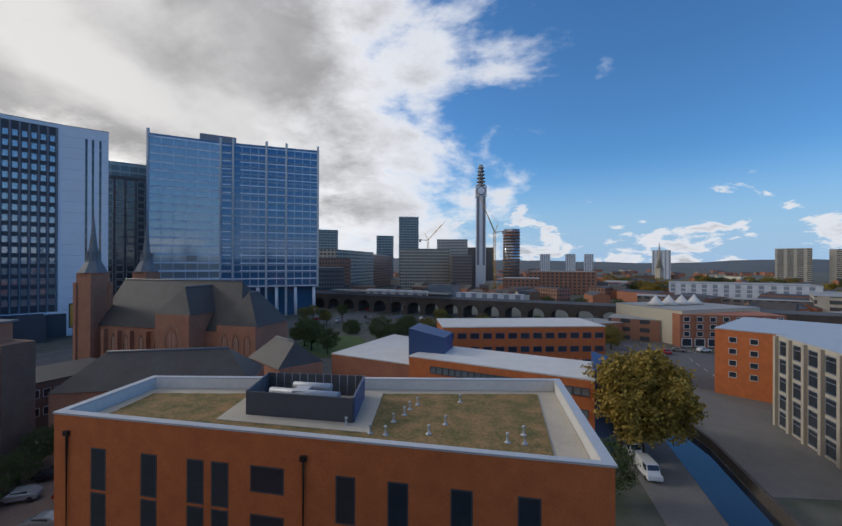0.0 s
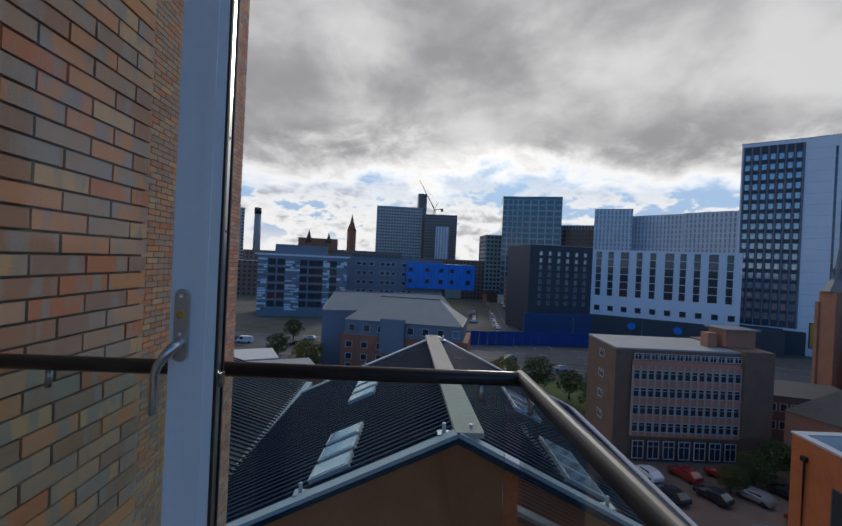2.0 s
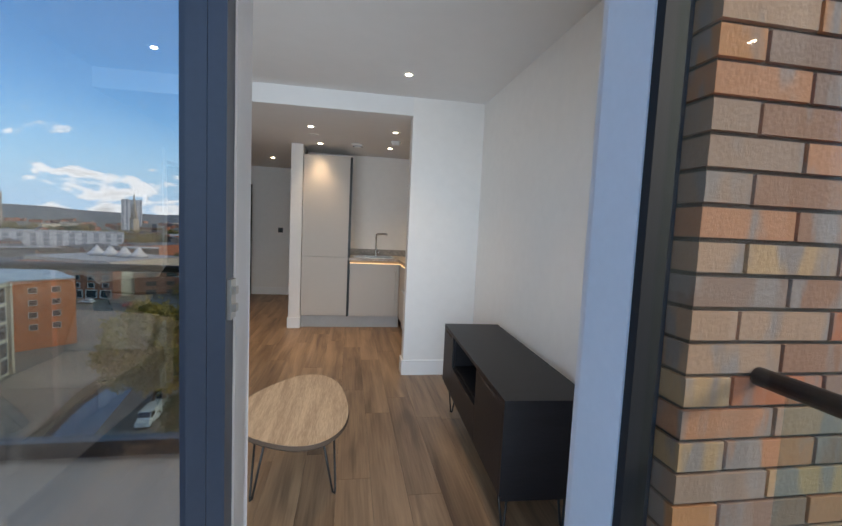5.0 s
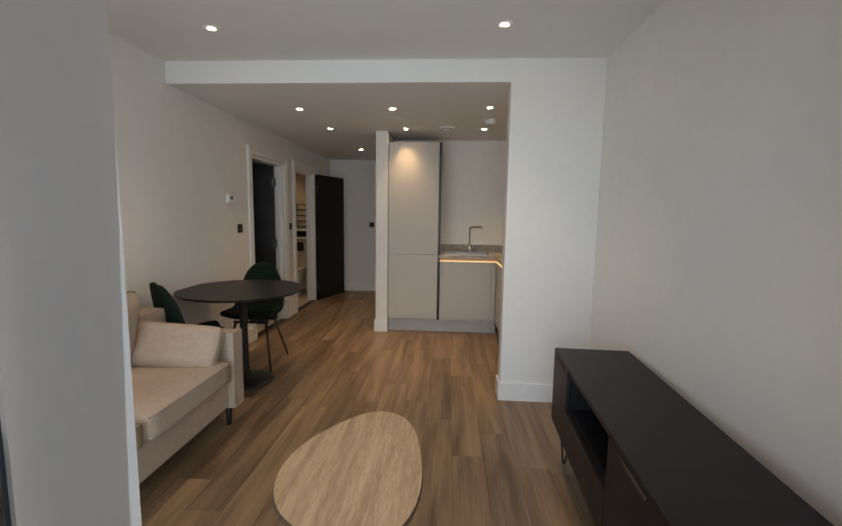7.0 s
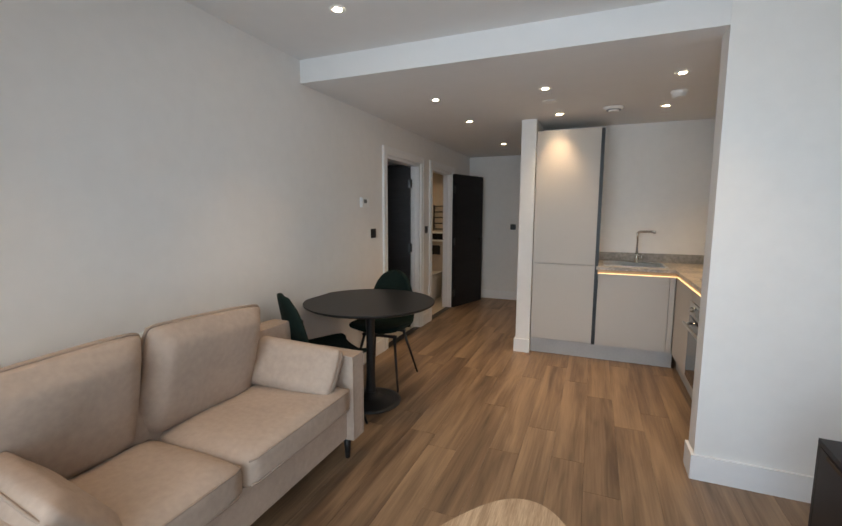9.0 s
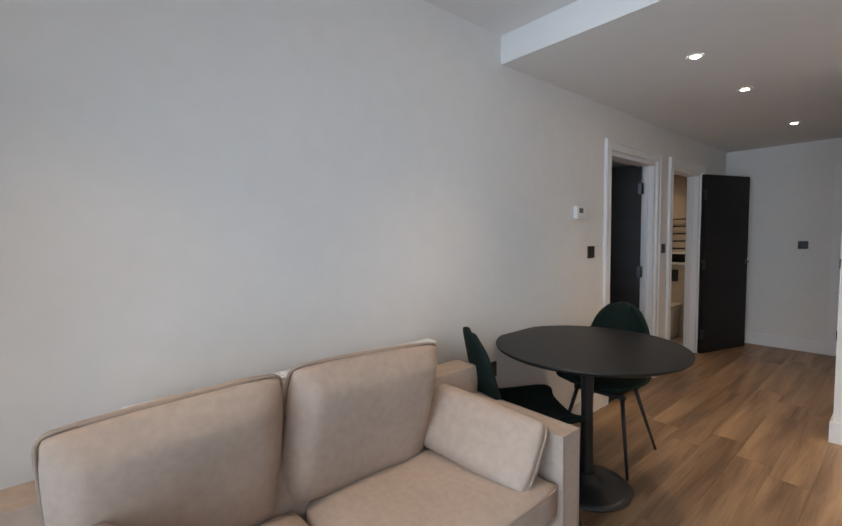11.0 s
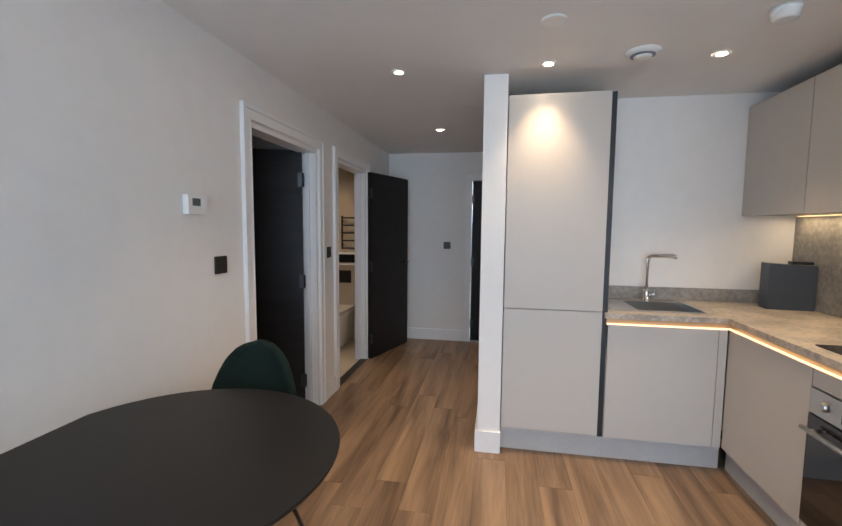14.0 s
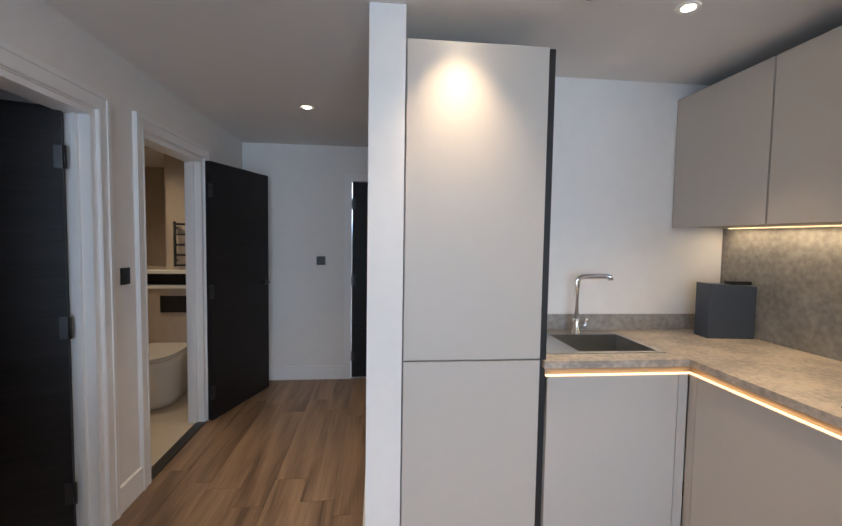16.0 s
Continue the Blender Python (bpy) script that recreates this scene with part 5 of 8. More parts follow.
for y in (4.475, 4.33):
    plate("wall_socket", "black double socket on the grey splashback", pose(XK - 0.013, y - 0.02, 1.195, 0, 0, -90), 0.13 if y > 4.4 else 0.086, 0.086, "socket", 2)

# ceiling fittings
v = thing("ceiling_vent", "round white ceiling extract vent", "vent", pose(3.43, 4.47, ZB))
bm = bmesh.new()
lathe(bm, [(0.061, -0.021), (0.066, -0.021), (0.082, -0.006), (0.084, 0.0)], 36)
part("collar", bm, M["white"], v)
# solid disc; the shade of the gap is put into its grey
bm = bmesh.new()
lathe(bm, [(0.058, -0.0235), (0.060, -0.0215)], 32)
part("throat", bm, M["greyclad"], v, "grey disc with the throat's shade put in its colour")
bm = bmesh.new()
lathe(bm, [(0.02, -0.036), (0.042, -0.032), (0.044, -0.0245)], 32)
part("disc", bm, M["white"], v)
sd_ = thing("smoke_detector", "white domed smoke detector on the ceiling", "detector", pose(3.855, 4.11, ZB))
bm = bmesh.new()
lathe(bm, [(0.03, -0.046), (0.045, -0.043), (0.05, -0.022), (0.053, -0.020), (0.055, 0.0)], 32)
part("casing", bm, M["white"], sd_)
bm = bmesh.new()
lathe(bm, [(0.05, -0.008), (0.055, -0.006), (0.056, 0.0)], 32)
tagged(part("sprinkler_cover", bm, M["white"]), "flat round white sprinkler cover on the ceiling", "sprinkler").matrix_basis = pose(2.945, 4.06, ZB)

# ---- bathroom fittings seen through the doorway ----
wc = thing("toilet", "boxy cream ceramic back-to-wall toilet, lid closed", "toilet", pose(0.82, 6.80, 0, 0, 0, 0))


def pan_outline(w, front, z, n=20):
    """D-shaped plan: square against the wall, rounded towards the room."""
    half = [(w * math.cos(math.pi * k / n), -0.06 - front * math.sin(math.pi * k / n) ** 0.9) for k in range(n + 1)]
    return [(x, y, z) for x, y in half] + [(-w, 0.235, z), (w, 0.235, z)]


def stacked(rows_):
    bm = bmesh.new()
    rings = [[bm.verts.new(p) for p in pan_outline(*row)] for row in rows_]
    for a, b in zip(rings, rings[1:]):
        for j in range(len(a)):
            bm.faces.new((a[j], b[j], b[(j + 1) % len(a)], a[(j + 1) % len(a)])).smooth = True
    bm.faces.new(rings[0]), bm.faces.new(list(reversed(rings[-1])))
    bmesh.ops.recalc_face_normals(bm, faces=bm.faces)
    return bm


part("pan", stacked([(0.155, 0.20, 0.0), (0.160, 0.215, 0.05), (0.178, 0.25, 0.34), (0.181, 0.255, 0.395)]), M["ceramic"], wc)
part("seat", stacked([(0.180, 0.258, 0.399), (0.183, 0.262, 0.404), (0.183, 0.262, 0.412)]), M["ceramic"], wc, bevel=0.0)
part("lid", stacked([(0.181, 0.26, 0.415), (0.184, 0.263, 0.420), (0.182, 0.26, 0.434)]), M["ceramic"], wc)
structure(bx("wall_boxing", [(-0.83, XL - 0.12, 7.04, 7.2, 0, 0.93)], M["bathtile"], bevel=0.003), "beige boxed-in cistern wall", "wall")
structure(bx("boxing_niche", (-0.83, XL - 0.12, 7.13, 7.2, 0.956, 1.064), M["door"]), "dark wood back of the shelf niche", "niche")
for z in (0.931, 1.065):
    structure(bx("boxing_shelf", (-0.83, XL - 0.12, 7.02, 7.2, z, z + 0.024), M["white"], bevel=0.003), "white shelf on the boxed-in wall", "shelf")
fp = bx("flush_plate", (0.72, 0.955, 7.028, 7.042, 0.712, 0.865), M["blackp"], bevel=0.003)
tagged(fp, "black rectangular flush plate above the toilet", "flush plate")
mi = bx("bathroom_mirror", (-0.6, 0.70, 7.185, 7.198, 1.12, 2.2), M["mirror"])
tagged(mi, "large frameless bathroom mirror above the shelf", "mirror")
# solid rail added where only its reflection in the mirror shows
tr = thing("towel_rail", "black ladder towel rail, solid, in place of its mirror image", "towel rail", pose(1.00, 7.2, 1.12))
for x in (-0.20, 0.20):
    bm = bmesh.new()
    tube(bm, [(x, -0.05, 0), (x, -0.05, 0.42)], 0.013, 10)
    part("upright", bm, M["blackp"], tr)
    for z in (0.06, 0.36):
        bm = bmesh.new()
        tube(bm, [(x, -0.05, z), (x, 0.0, z)], 0.010, 8)
        part("bracket", bm, M["blackp"], tr)
for k in range(5):
    bm = bmesh.new()
    tube(bm, [(-0.20, -0.055, 0.015 + k * 0.095), (0.20, -0.055, 0.015 + k * 0.095)], 0.009, 8)
    part("rung", bm, M["blackp"], tr)

# ---- the city outside ----
G = -28.0
random.seed(3)


def heading(a, b):
    return math.degrees(math.atan2(b[1] - a[1], b[0] - a[0]))


def depth_quad(a, b, depth):
    """Plan outline behind the front a to b (a at the left as one faces it)."""
    d = Vector((b[0] - a[0], b[1] - a[1])).normalized()
    n = Vector((-d.y, d.x)) * depth
    return [a, b, (b[0] + n.x, b[1] + n.y), (a[0] + n.x, a[1] + n.y)]


win_meshes = {}


def window_mesh(w, h, fr, frame_mat, glass_mat, cross=0):
    key = (round(w, 2), round(h, 2), fr, frame_mat, glass_mat, cross)
    if key not in win_meshes:
        bm = bmesh.new()
        box(bm, -w / 2, w / 2, -0.03, 0.02, -h / 2, h / 2, 1)
        if fr:
            for d in ((-w / 2 - fr, -w / 2, -h / 2 - fr, h / 2 + fr), (w / 2, w / 2 + fr, -h / 2 - fr, h / 2 + fr), (-w / 2, w / 2, -h / 2 - fr, -h / 2), (-w / 2, w / 2, h / 2, h / 2 + fr)):
                box(bm, d[0], d[1], -0.12, 0.02, d[2], d[3], 0)
            if cross:
                box(bm, -w / 2, w / 2, -0.09, 0.0, h * 0.18, h * 0.18 + fr * 0.7, 0)
            if cross > 1:
                box(bm, -fr * 0.35, fr * 0.35, -0.09, 0.0, -h / 2, h / 2, 0)
        win_meshes[key] = as_mesh("window", bm, [M[frame_mat], M[glass_mat]])
    return win_meshes[key]


def windows(parent, a, b, us, zs, w, h, fr=0.07, frame_mat="winwhite", glass_mat="winglass", cross=0, proud=0.0, name="window"):
    """Windows on the front a to b, at shares us of its length and at heights zs."""
    me = window_mesh(w, h, fr, frame_mat, glass_mat, cross)
    hd = heading(a, b)
    dx_, dy_ = math.sin(radians(hd)), -math.cos(radians(hd))
    for z in zs:
        for u in us:
            piece(name, me, parent, pose(a[0] + (b[0] - a[0]) * u + dx_ * proud, a[1] + (b[1] - a[1]) * u + dy_ * proud, z, 0, 0, hd))


def spread(n, lo=0.0, hi=1.0):
    return [lo + (hi - lo) * (k + 0.5) / n for k in range(n)]


def span(z0, z1, n):
    return [z0 + (z1 - z0) * (k + 0.5) / n for k in range(n)]


def block(name, label, plan, z1, mat, roof="concrete", z0=G, category="building", parapet=0.8):
    b = thing(name, label, category)
    bm = bmesh.new()
    prism(bm, plan, z0, z1)
    part("wall", bm, M[mat], b)
    cx, cy = sum(p[0] for p in plan) / len(plan), sum(p[1] for p in plan) / len(plan)
    bm = bmesh.new()
    prism(bm, [(cx + (x - cx) * 1.006, cy + (y - cy) * 1.006) for x, y in plan], z1, z1 + 0.25)
    part("roof", bm, M[roof], b)
    return b


# ground, roads, paved and green areas
def sheet(name, label, category, mat, plan, z, kind="structure"):
    bm = bmesh.new()
    prism(bm, plan, z - 0.3, z)
    return tagged(part(name, bm, M[mat]), label, category, kind=kind)


sheet("ground", "grey-brown city ground reaching to the horizon", "ground", "ground", [(-4200, -4200), (4200, -4200), (4200, 4200), (-4200, 4200)], G)


def road(name, pts, width, mat="asphalt", z=G + 0.06, label="grey asphalt city road"):
    pts = [Vector(p) for p in pts]
    bm = bmesh.new()
    left, right = [], []
    for k, p in enumerate(pts):
        d = (pts[min(k + 1, len(pts) - 1)] - pts[max(k - 1, 0)]).normalized()
        n = Vector((-d.y, d.x)) * width / 2
        left.append((bm.verts.new((*(p + n), z)), bm.verts.new((*(p + n), z - 0.05))))
        right.append((bm.verts.new((*(p - n), z)), bm.verts.new((*(p - n), z - 0.05))))
    for k in range(len(pts) - 1):
        bm.faces.new((left[k][0], right[k][0], right[k + 1][0], left[k + 1][0]))
        bm.faces.new((left[k][1], left[k][0], left[k + 1][0], left[k + 1][1]))
        bm.faces.new((right[k][0], right[k][1], right[k + 1][1], right[k + 1][0]))
    bmesh.ops.recalc_face_normals(bm, faces=bm.faces)
    rd = structure(part(name, bm, M[mat]), label, "road")
    bm = bmesh.new()
    for p, q in zip(pts, pts[1:]):
        d, ln = (q - p).normalized(), (q - p).length
        n = Vector((-d.y, d.x))
        for k in range(int(ln / 7)):
            for off, hw, dash in ((0.0, 0.09, 3.5), (width / 2 - 0.7, 0.07, 6.9), (0.7 - width / 2, 0.07, 6.9)):
                a, b = p + d * (k * 7) + n * off, p + d * (k * 7 + dash) + n * off
                q4 = [bm.verts.new((*(w + n * h), z + 0.012)) for w, h in ((a, -hw), (b, -hw), (b, hw), (a, hw))]
                bm.faces.new(q4)
    lines = part("lane_marking", bm, M["winwhite"], rd, "worn white lane markings")
    lines["kind"] = "stuff"
    return rd


road("road_ring", [(150, 130), (150, 40), (146, -20), (140, -60), (130, -110), (112, -160), (80, -205), (30, -232), (-40, -190), (-70, -140), (-62, -105)], 22)
road("road_side", [(150, -50), (200, -52), (330, -74), (560, -104)], 14, z=G + 0.11)
road("road_long", [(60, -225), (45, -300), (60, -420), (82, -620)], 16, z=G + 0.11)
road("road_slip", [(128, 90), (125, 20), (121, -45), (104, -100), (90, -130)], 9, z=G + 0.16)
sheet("pavement", "red-brown paved car park", "car park", "parking", [(40, -26), (66.5, -30), (66.5, -62), (40, -58)], G + 0.10)
sheet("lawn", "round green lawn by the junction", "grass", "grass", [(48 + 13 * math.cos(q), -148 + 20 * math.sin(q)) for q in (2 * math.pi * k / 20 for k in range(20))], G + 0.20)
sheet("verge", "grass and shrub bank by the road", "grass", "grass", [(84, -8), (112, -8), (108, -60), (84, -36)], G + 0.09)
sheet("yard", "grey paved yard by the canal", "yard", "paving", [(-36, -58), (-70, -58), (-70, -98), (-52, -108), (-40, -84)], G + 0.08)
sheet("towpath", "pale paved canal towpath", "path", "paving", [(-20, -44), (-29, -44), (-33, -90), (-26, -90)], G + 0.07)
bm = bmesh.new()
prism(bm, [(-27.0, -46), (-33.5, -50), (-37.5, -72), (-37.5, -86), (-33.4, -86), (-31.5, -72)], G - 0.1, G + 0.12)
structure(part("water", bm, M["water"]), "dark still canal water mirroring the sky", "canal")
bx_ = thing("canal_wall", "low dark brick canal wall", "wall")
bm = bmesh.new()
for (x0, y0), (x1, y1) in (((-33.7, -49), (-37.8, -72)), ((-37.8, -72), (-38, -88))):
    d = (Vector((x1, y1)) - Vector((x0, y0))).normalized()
    n = Vector((-d.y, d.x)) * 0.5
    prism(bm, [(x0, y0), (x1, y1), (x1 - n.x, y1 - n.y), (x0 - n.x, y0 - n.y)], G, G + 1.5)
part("wall", bm, M["blackbrick"], bx_)
# hoarding along the road
ho = thing("hoarding", "long bright blue site hoarding beside the road", "hoarding")
hp = [(152, 12), (154.5, -27), (157, -50), (158.5, -74)]
hm = None
for (x0, y0), (x1, y1) in zip(hp, hp[1:]):
    n_ = max(2, int(math.hypot(x1 - x0, y1 - y0) / 3))
    for k in range(n_):
        a = (x0 + (x1 - x0) * k / n_, y0 + (y1 - y0) * k / n_)
        b = (x0 + (x1 - x0) * (k + 0.97) / n_, y0 + (y1 - y0) * (k + 0.97) / n_)
        bm = bmesh.new()
        prism(bm, depth_quad(b, a, 0.12), G, G + 5.2)
        part("panel", bm, M["bluehoard"], ho)

# block with the planted roof, right below
OR = [(33.13, -30.8), (33.0, -41.3), (-7.45, -44.07), (-6.33, -25.9)]
ob_ = thing("apartment_block", "orange brick block with a planted flat roof and plant enclosure", "building")
bm = bmesh.new()
prism(bm, OR, G, -11.15)
part("wall", bm, M["orange"], ob_)
cx, cy = 13.0, -35.6


def inset(p, d):
    v = Vector((cx - p[0], cy - p[1]))
    return (p[0] + math.copysign(d, v.x), p[1] + math.copysign(d, v.y))


inner = [inset(p, 0.55) for p in OR]
for k in range(4):
    a, b, c, e = OR[k], OR[(k + 1) % 4], inner[(k + 1) % 4], inner[k]
    bm = bmesh.new()
    prism(bm, [a, b, c, e], -11.15, -10.12)
    part("parapet", bm, [M["orange"]] if k == 3 else [M["whitemem"]], ob_, "pale membrane parapet" if k != 3 else "")
    oa, ob2 = (Vector(a) - Vector((cx, cy))) * 1.006 + Vector((cx, cy)), (Vector(b) - Vector((cx, cy))) * 1.006 + Vector((cx, cy))
    bm = bmesh.new()
    prism(bm, [tuple(oa), tuple(ob2), c, e], -10.12, -9.98)
    part("coping", bm, M["zinc"], ob_, "grey metal coping")
bm = bmesh.new()
ia, ib = inner[3], inner[0]
prism(bm, [ia, ib, (ib[0], ib[1] - 0.06), (ia[0], ia[1] - 0.06)], -11.14, -10.13)
part("parapet_lining", bm, M["whitemem"], ob_, "pale membrane lining")
bm = bmesh.new()
prism(bm, [inset(p, 0.6) for p in OR], -11.15, -11.05)
part("roof_paving", bm, M["stone"], ob_, "pale paving border")
bm = bmesh.new()
sed = [(31.0, -33.2), (31.2, -38.9), (-5.0, -42.1), (-3.6, -28.6)]
nx, ny = 60, 22
grid = [[bm.verts.new((*(Vector(sed[0]).lerp(Vector(sed[3]), i / nx).lerp(Vector(sed[1]).lerp(Vector(sed[2]), i / nx), j / ny)), -10.98 + 0.05 * noise.noise(Vector((i * 0.9, j * 0.9, 0))) + 0.03 * random.random())) for i in range(nx + 1)] for j in range(ny + 1)]
for j in range(ny):
    for i in range(nx):
        bm.faces.new((grid[j][i], grid[j][i + 1], grid[j + 1][i + 1], grid[j + 1][i]))
bmesh.ops.recalc_face_normals(bm, faces=bm.faces)
for f_ in bm.faces:
    if f_.normal.z < 0:
        f_.normal_flip()
part("sedum", bm, M["sedum"], ob_, "brown and green sedum planting")
windows(ob_, OR[3], OR[0], [1 - q / 39.7 for q in (4.1, 8.5, 12.35, 14.3, 23.5, 27, 31, 35)], [-13.9, -17.2, -20.5, -23.8], 1.15, 2.9, 0.1, "darkclad", "winglass", 1)
windows(ob_, OR[3], OR[0], [1 - 17.9 / 39.7], [-13.2, -16.5, -19.8], 2.3, 1.6, 0.1, "darkclad", "winglass")
windows(ob_, OR[0], OR[1], spread(3), [-13.5, -16.8, -20.1], 1.2, 2.0, 0.1, "darkclad", "winglass")
bm = bmesh.new()
for q in (1.3, 20.6):
    px = 33.13 + (OR[3][0] - 33.13) * q / 39.7
    py = -30.8 + (OR[3][1] + 30.8) * q / 39.7 + 0.12
    tube(bm, [(px, py, G), (px, py, -11.6), (px, py - 0.05, -11.3)], 0.08, 8)
    box(bm, px - 0.2, px + 0.2, py - 0.1, py + 0.15, -11.6, -11.25)
part("downpipe", bm, M["black"], ob_, "black rainwater pipes")
en = thing("plant_enclosure", "dark louvred plant enclosure on the planted roof", "enclosure")
E0, E1, E2, E3 = (19.6, -34.2), (10.6, -33.2), (11.2, -39.6), (20.4, -39.9)
sheet_ = bmesh.new()
prism(sheet_, [(21.5, -32.9), (9.0, -31.4), (9.6, -41.2), (22.0, -41.2)], -10.95, -10.88)
part("slab", sheet_, M["stone"], en, "pale paving slabs")
for a, b in ((E1, E0), (E0, E3), (E3, E2), (E2, E1)):
    bm = bmesh.new()
    prism(bm, depth_quad(a, b, 0.12), -10.88, -9.0)
    part("screen", bm, M["darkclad"] if (a, b) != (E2, E1) else M["blueroof"], en, "dark screen panel")
    n_ = 12
    for k in range(n_ + 1):
        bm = bmesh.new()
        px, py = a[0] + (b[0] - a[0]) * k / n_, a[1] + (b[1] - a[1]) * k / n_
        tube(bm, [(px, py, -10.88), (px, py, -8.95)], 0.05, 6)
        part("post", bm, M["greyclad"], en)
bm = bmesh.new()
tube(bm, [(18.5, -36.2, -9.6), (12.3, -35.3, -9.6)], 0.38, 14)
tube(bm, [(17.0, -37.6, -9.4), (13.5, -37.2, -9.4)], 0.3, 14)
box(bm, 15.2, 16.4, -37, -35.5, -10.8, -9.3)
part("duct", bm, M["zinc"], en, "silver duct")
for k in range(15):
    u, v_ = random.uniform(0.40, 0.97), random.uniform(0.1, 0.9)
    p = Vector(sed[0]).lerp(Vector(sed[3]), u).lerp(Vector(sed[1]).lerp(Vector(sed[2]), u), v_)
    vp = thing("roof_vent", "small grey vent pipe on the planted roof", "vent", pose(p.x, p.y, -10.97), "vent pipes on the planted roof")
    bm = bmesh.new()
    lathe(bm, [(0.22, 0), (0.22, 0.05), (0.075, 0.08), (0.07, 0.55), (0.11, 0.56), (0.11, 0.68), (0.05, 0.70)], 12)
    part("pipe", bm, M["zinc"], vp)

# navy standing-seam roof with a brick gable, next door
sr = thing("metal_roofed_building", "brick building under a ribbed navy metal roof with rooflights", "building")
A0, A1 = Vector((16.1, -3.2, -4.0)), Vector((33.0, -3.9, -4.0))       # ridge, near and far
dw = Vector((0.04, 1.0, 0)).normalized()
SLOPE, RUN = 0.472, 9.75
bm = bmesh.new()
prism(bm, [(16.6, -12.4), (16.9, 6.2), (32.6, 5.4), (32.4, -13.2)], G, -8.8)
part("wall", bm, M["redbrick"], sr)
bm = bmesh.new()
g = [(16.6, -12.3, -8.8), (16.75, 5.9, -8.8), (16.62, -3.2, -4.25)]
v0 = [bm.verts.new(p) for p in g]
v1 = [bm.verts.new((p[0] + 0.4, p[1], p[2])) for p in g]
bm.faces.new(v0), bm.faces.new(list(reversed(v1)))
for k in range(3):
    bm.faces.new((v0[k], v1[k], v1[(k + 1) % 3], v0[(k + 1) % 3]))
part("gable", bm, M["orange"], sr, "red brick gable")
for s in (1, -1):
    low0, low1 = A0 + dw * (s * RUN) - Vector((0, 0, RUN * SLOPE)), A1 + dw * (s * RUN) - Vector((0, 0, RUN * SLOPE))
    nrm = Vector((0, s * SLOPE, 1)).normalized()
    bm = bmesh.new()
    q = [bm.verts.new(p) for p in (A0, A1, low1, low0)]
    q2 = [bm.verts.new(p.co - nrm * 0.25) for p in q]
    bm.faces.new(q), bm.faces.new(list(reversed(q2)))
    for k in range(4):
        bm.faces.new((q[k], q2[k], q2[(k + 1) % 4], q[(k + 1) % 4]))
    bmesh.ops.recalc_face_normals(bm, faces=bm.faces)
    slope = part("roof_slope", bm, M["navy"], sr)
    nr = 46
    for k in range(1, nr):
        bm = bmesh.new()
        a, b = A0.lerp(A1, k / nr), low0.lerp(low1, k / nr)
        side = (A1 - A0).normalized() * 0.035
        up_ = nrm * 0.09
        for p in ((a - side, a + side, b + side, b - side),):
            lo = [bm.verts.new(w) for w in p]
            hi = [bm.verts.new(w + up_) for w in p]
            bm.faces.new(hi)
            for j in range(4):
                bm.faces.new((lo[j], lo[(j + 1) % 4], hi[(j + 1) % 4], hi[j]))
        bmesh.ops.recalc_face_normals(bm, faces=bm.faces)
        part("seam", bm, M["navy"], slope)
    # verges, eave, rooflights
    for p0, p1, wd in ((A0, low0, 0.45), (A1, low1, 0.45), (low0, low1, 0.55)):
        d = (p1 - p0).normalized()
        w = nrm.cross(d).normalized() * wd / 2
        bm = bmesh.new()
        lo = [bm.verts.new(t_ + nrm * 0.02) for t_ in (p0 - w, p0 + w, p1 + w, p1 - w)]
        hi = [bm.verts.new(t_.co + nrm * 0.13) for t_ in lo]
        bm.faces.new(hi), bm.faces.new(list(reversed(lo)))
        for j in range(4):
            bm.faces.new((lo[j], lo[(j + 1) % 4], hi[(j + 1) % 4], hi[j]))
        bmesh.ops.recalc_face_normals(bm, faces=bm.faces)
        part("flashing", bm, M["zinc"], sr, "grey metal flashing")
    spots_ = ((0.62, 0.42), (0.70, 0.42), (0.54, 0.42), (0.24, 0.42), (0.16, 0.42), (0.08, 0.42)) if s > 0 else ((0.60, 0.42), (0.53, 0.42), (0.46, 0.42), (0.22, 0.45), (0.15, 0.45), (0.08, 0.45))
    for u, v_ in spots_:
        c = A0.lerp(A1, u).lerp(low0.lerp(low1, u), v_)
        ux, uy = (A1 - A0).normalized(), (low0 - A0).normalized()
        bm = bmesh.new()
        for hw, hh, z0, z1, mi_ in ((0.52, 0.72, 0.0, 0.20, 0), (0.42, 0.62, 0.18, 0.22, 1)):
            lo = [bm.verts.new(c + ux * (hw * i) + uy * (hh * j) + nrm * z0) for i, j in ((-1, -1), (1, -1), (1, 1), (-1, 1))]
            hi = [bm.verts.new(p.co + nrm * (z1 - z0)) for p in lo]
            for fc in [bm.faces.new(hi)] + [bm.faces.new((lo[j], lo[(j + 1) % 4], hi[(j + 1) % 4], hi[j])) for j in range(4)]:
                fc.material_index = mi_
        bmesh.ops.recalc_face_normals(bm, faces=bm.faces)
        part("rooflight", bm, [M["zinc"], M["palecurtain"]], slope, "grey-framed rooflight")
    for u in (0.02, 0.97):
        for v_ in (0.04, 0.5):
            c = A0.lerp(A1, u).lerp(low0.lerp(low1, u), v_) + nrm * 0.1
            bm = bmesh.new()
            box(bm, -0.2, 0.2, -0.2, 0.2, 0, 0.04)
            tube(bm, [(0, 0, 0), (0, 0, 0.35)], 0.06, 8)
